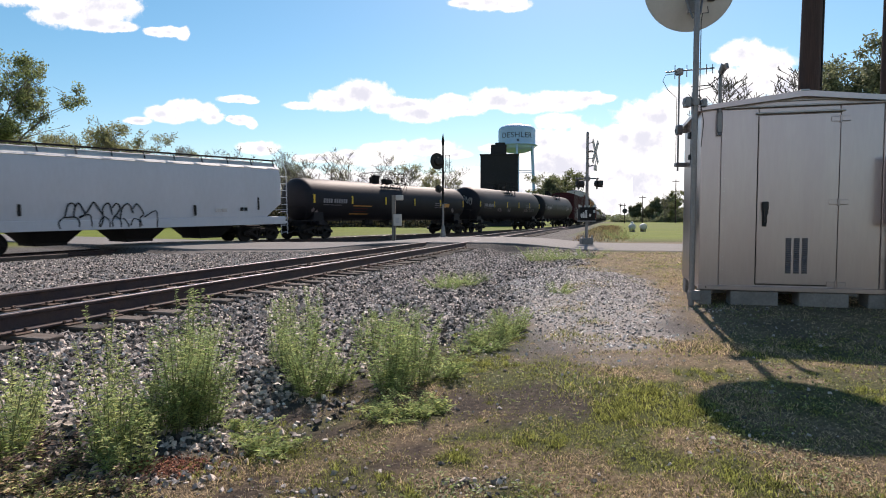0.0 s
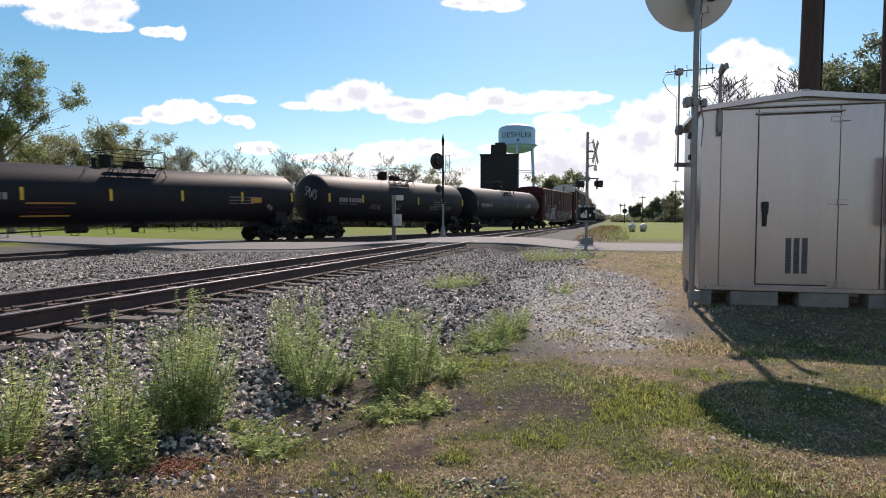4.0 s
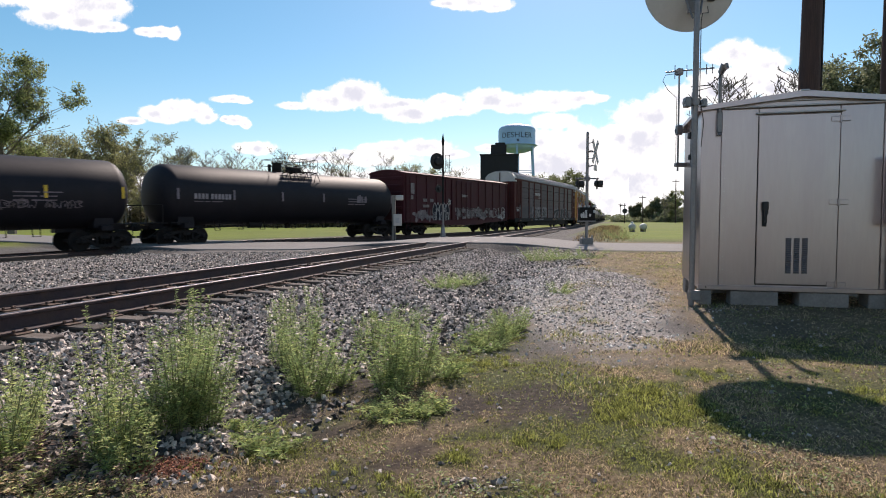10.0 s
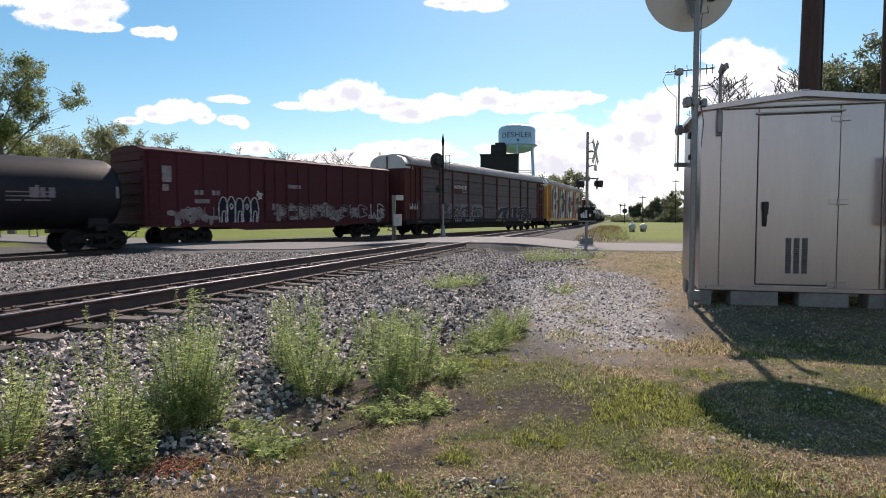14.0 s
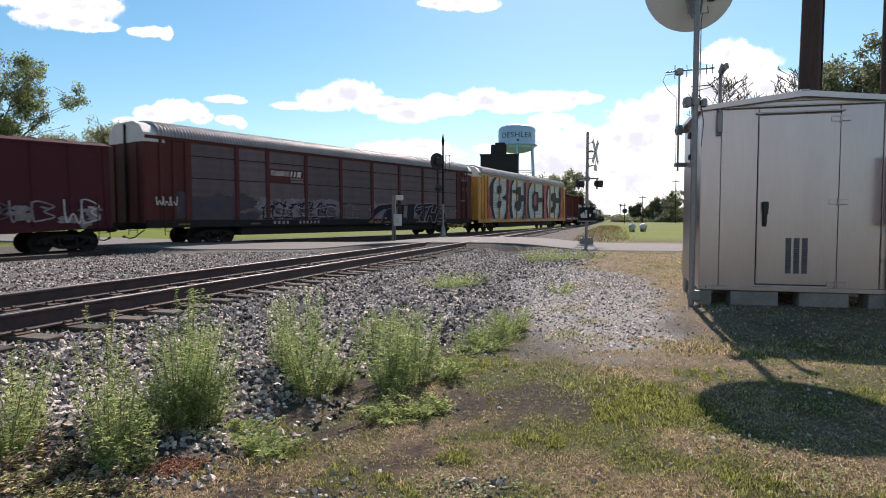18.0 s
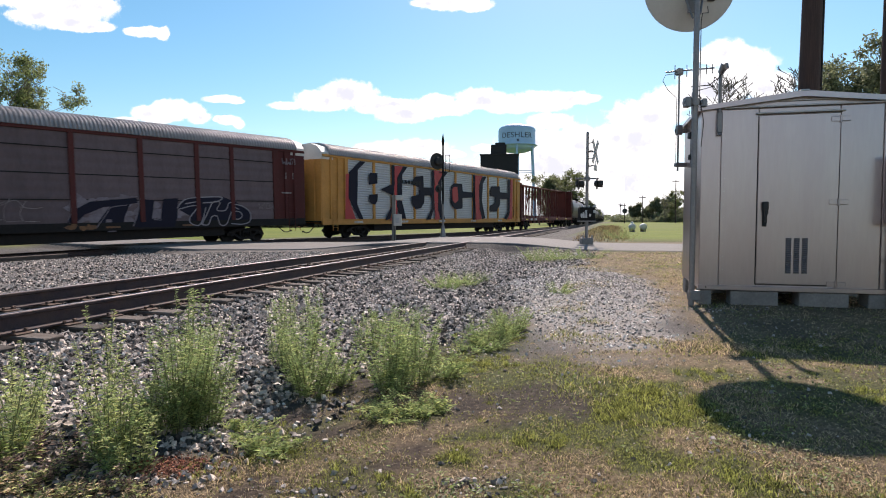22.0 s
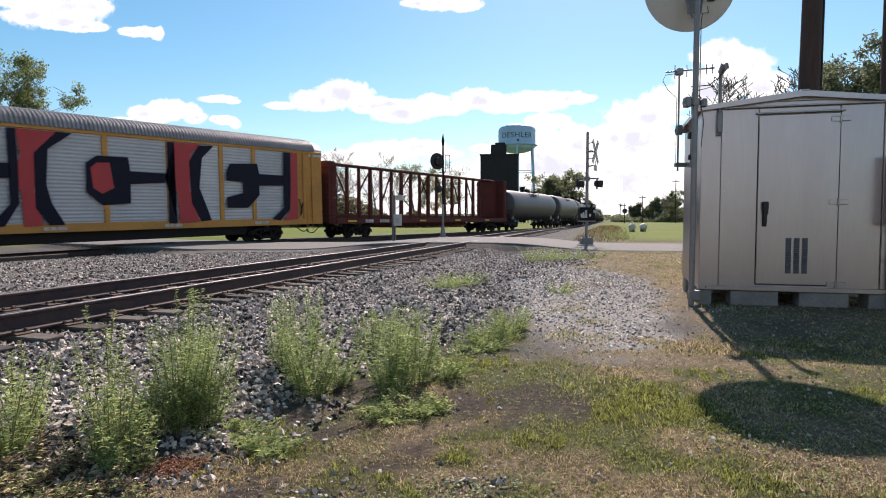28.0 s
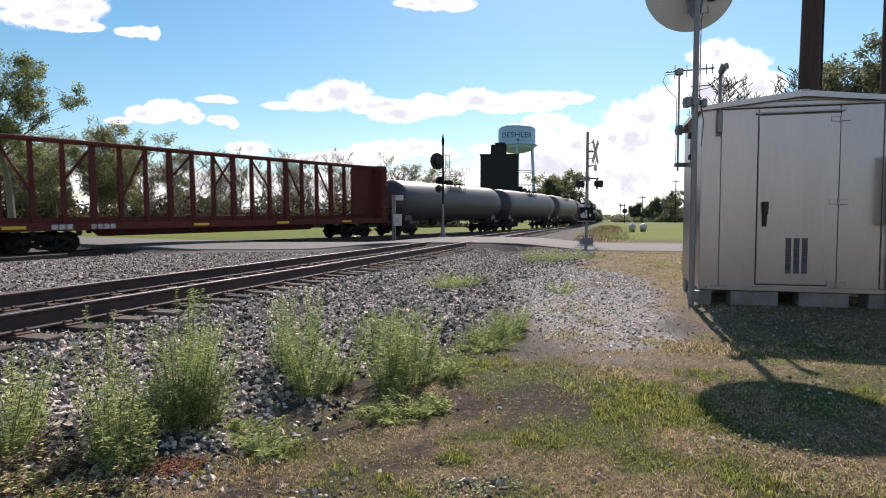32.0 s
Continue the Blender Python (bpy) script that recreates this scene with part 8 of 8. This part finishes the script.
tagged(new("tall_dry_grass", raw_mesh("tall_dry_grass", dv, np.concatenate([df[:k, :3], df[:k, [0, 2, 3]], df[k:, :3]]), M_TAN)), "tall straw-coloured grass beside the far track", "grass", kind="stuff")
weed(11.6, 39, 0.8, 0.9, 40, 300, "brown_shrub", "rusty brown dead shrub beyond the road")

# ---- clouds ----
def cloud_material(name, seed, edge_noise, shade):
    m = bpy.data.materials.new(name)
    m.use_nodes = True
    n, l = m.node_tree.nodes, m.node_tree.links
    n.remove(n["Principled BSDF"])
    co = n.new("ShaderNodeTexCoord")

    def math_(op, a, b):
        t = n.new("ShaderNodeMath")
        t.operation = op
        for i, v in enumerate((a, b)):
            if isinstance(v, (int, float)):
                t.inputs[i].default_value = v
            else:
                l.new(v, t.inputs[i])
        return t.outputs[0]

    def noise_of(scale, detail, w):
        mp = n.new("ShaderNodeMapping")
        mp.inputs["Location"].default_value = (seed * 3.7 + w, seed * 1.9, w)
        l.new(co.outputs["Object"], mp.inputs["Vector"])
        t = n.new("ShaderNodeTexNoise")
        t.inputs["Scale"].default_value, t.inputs["Detail"].default_value, t.inputs["Roughness"].default_value = scale, detail, 0.58
        l.new(mp.outputs[0], t.inputs["Vector"])
        return t.outputs["Fac"]

    at = n.new("ShaderNodeAttribute")
    at.attribute_name = "body"
    body = math_("ADD", at.outputs["Fac"], math_("MULTIPLY", math_("SUBTRACT", noise_of(0.018, 9, 0.0), 0.5), edge_noise))
    ramp = n.new("ShaderNodeMapRange")
    ramp.interpolation_type = "SMOOTHSTEP"
    ramp.inputs["From Min"].default_value, ramp.inputs["From Max"].default_value = 0.30, 0.56
    l.new(body, ramp.inputs["Value"])
    core = n.new("ShaderNodeMapRange")
    core.interpolation_type = "SMOOTHSTEP"
    core.inputs["From Min"].default_value, core.inputs["From Max"].default_value = 0.76, 1.15
    core.inputs["To Max"].default_value = shade
    l.new(math_("ADD", body, math_("MULTIPLY", math_("SUBTRACT", noise_of(0.006, 4, 9.0), 0.5), 0.95)), core.inputs["Value"])
    mx = n.new("ShaderNodeMix")
    mx.data_type = "RGBA"
    mx.inputs[6].default_value, mx.inputs[7].default_value = (0.93, 1.0, 0.985, 1), (0.60, 0.665, 0.76, 1)
    l.new(core.outputs[0], mx.inputs[0])
    em = n.new("ShaderNodeEmission")
    em.inputs["Strength"].default_value = 0.86
    l.new(mx.outputs[2], em.inputs["Color"])
    tr = n.new("ShaderNodeBsdfTransparent")
    ms = n.new("ShaderNodeMixShader")
    l.new(ramp.outputs[0], ms.inputs[0])
    l.new(tr.outputs[0], ms.inputs[1])
    l.new(em.outputs[0], ms.inputs[2])
    l.new(ms.outputs[0], n["Material Output"].inputs["Surface"])
    return m


CLOUD_D = 3000.0
CLOUDS = []


def cloud(blobs, drift, seed, edge_noise=0.75, shade=0.85, turn=None):
    """A far cloud bank: a gently curved sheet whose density swells round several centres. Blobs: bearing, elevation, half width, half height (in tangents x 1000)."""
    x0 = min(b[0] - b[2] for b in blobs) - 30
    x1 = max(b[0] + b[2] for b in blobs) + 30
    z0 = min(b[1] - b[3] for b in blobs) - 22
    z1 = max(b[1] + b[3] for b in blobs) + 22
    nx, nz = 140, 60
    U, Wv = np.meshgrid(np.linspace(x0, x1, nx), np.linspace(z0, z1, nz))
    dens = np.zeros_like(U)
    for bx, bz, hw, hh in blobs:
        d = ((U - bx) / hw) ** 2 + ((Wv - bz) / (hh * np.where(Wv < bz, 0.85, 1.0))) ** 2
        dens = np.maximum(dens, np.exp(-d * 0.9) * 1.02)
    edge = np.minimum(np.minimum(U - x0, x1 - U) / 25, np.minimum(Wv - z0, z1 - Wv) / 16)
    dens *= np.clip(edge, 0, 1)
    cxm, czm = (x0 + x1) / 2, (z0 + z1) / 2
    k = CLOUD_D / 1000
    depth = 30 * np.cos((U - cxm) / (x1 - x0) * 3)
    v = np.stack([(U - cxm) * k, depth, (Wv - czm) * k], -1).reshape(-1, 3)
    ii = np.arange(nx * nz).reshape(nz, nx)
    f = np.stack([ii[:-1, :-1], ii[:-1, 1:], ii[1:, 1:], ii[1:, :-1]], -1).reshape(-1, 4)
    me = raw_mesh("cloud", v, f, cloud_material("cloud", seed, edge_noise, shade), True)
    at = me.attributes.new("body", "FLOAT", "POINT")
    at.data.foreach_set("value", dens.astype(np.float32).ravel())
    ob = new("cloud", me)
    ob.matrix_basis = Matrix.Translation((cxm * k, CLOUD_D, EYE + czm * k))
    if turn:
        ob.matrix_basis = Matrix.Rotation(radians(-turn[0]), 4, "Z") @ Matrix.Rotation(radians(turn[1]), 4, "X") @ Matrix.Translation((0, CLOUD_D, 0))
    tagged(ob, "white fair-weather cumulus cloud drifting in a blue sky", "cloud", "cumulus clouds", "structure")
    CLOUDS.append((ob, drift * k))
    return ob


cloud([(-583, 349, 89, 39), (-665, 373, 103, 28), (-538, 314, 39, 10), (-523, 349, 26, 21), (-625, 336, 52, 17), (-575, 322, 47, 15)], -54, 1)
cloud([(-451, 307, 30, 10), (-474, 308, 17, 8), (-428, 304, 13, 12)], -48, 2)
cloud([(-432, 183, 34, 17), (-463, 174, 32, 15), (-505, 162, 24, 7), (-401, 178, 34, 13), (-380, 167, 19, 11), (-449, 168, 37, 11)], -32, 3)
cloud([(-333, 163, 21, 9), (-318, 157, 11, 9), (-351, 165, 9, 6)], -31, 13)
cloud([(-339, 198, 32, 7), (-317, 194, 15, 5)], -35, 4)
cloud([(-133, 204, 49, 24), (-178, 193, 47, 19), (-234, 186, 28, 7), (-87, 187, 41, 17), (-41, 174, 49, 16), (-55, 191, 34, 9), (15, 191, 34, 17), (26, 182, 49, 13), (89, 196, 47, 19), (131, 189, 52, 17), (186, 193, 56, 19), (237, 198, 39, 13), (267, 198, 19, 8)], -36, 5)
cloud([(79, 354, 66, 15), (33, 353, 26, 8), (111, 349, 32, 11)], -90, 6)
cloud([(497, 270, 49, 25), (537, 255, 42, 26), (465, 266, 28, 13), (563, 220, 45, 28), (478, 215, 66, 36), (524, 229, 56, 34)], -41, 7)
cloud([(-87, 116, 52, 14), (-22, 118, 47, 15), (-151, 104, 52, 11), (-209, 100, 43, 8), (-115, 98, 75, 12), (20, 107, 32, 8), (-305, 116, 34, 12), (78, 117, 21, 7)], -17, 8, 0.8, 0.8)
cloud([(191, 161, 39, 15), (168, 128, 51, 22), (238, 124, 52, 34), (349, 170, 62, 28), (390, 197, 47, 24), (340, 124, 75, 39), (201, 87, 122, 47), (304, 54, 131, 52), (113, 82, 52, 21), (298, 137, 34, 22)], -19, 9, 0.8, 0.8)
cloud([(-400, 60, 200, 22), (-150, 55, 220, 26), (60, 50, 160, 30), (-650, 60, 160, 20)], -20, 10, 1.2, 0.8)
cloud([(700, 160, 60, 40), (760, 120, 80, 50)], -36, 11)
cloud([(0, 22, 300, 34), (260, 24, 280, 44), (560, 30, 280, 44), (-380, 18, 320, 26)], -18, 12, 1.2, 0.6)
# unseen clouds added round the rest of the sky; their glow fills the shade
rc = random.Random(40)
for i, az in enumerate(range(60, 312, 18)):
    for el in (5, 12, 22):
        if rc.random() < {5: 0.45, 12: 0.5, 22: 0.3}[el]:
            w = rc.uniform(150, 240)
            cloud([(0, 0, w, w * 0.34), (w * 0.7, w * 0.12, w * 0.7, w * 0.26), (-w * 0.6, -w * 0.1, w * 0.6, w * 0.24)], -30, 20 + i * 3 + el, 0.9, 0.5, (az + rc.uniform(-6, 6), el + rc.uniform(-2, 2)))


def motions():
    times = [i * 0.8 for i in range(41)]
    for car, mid, base in TRAIN:
        walk(car, [(t, car_pose(SPEED * (mid - t) + 2.10, base)) for t in times])
    turns = [(i * 4 / 30, SPEED * i * 4 / 30 / WHEEL_R) for i in range(241)]
    for wheel, ax, first in WHEELS:
        walk(wheel, [(t, Matrix.Translation((ax, 0, WHEEL_R)) @ Matrix.Rotation(a + radians(first), 4, "Y")) for t, a in turns])
    for ob, drift in CLOUDS:
        o = ob.matrix_basis.copy()
        walk(ob, [(t, Matrix.Translation((drift * t / 32.0, 0, 0)) @ o) for t in (0.0, 8.0, 16.0, 24.0, 32.0)])


motions()
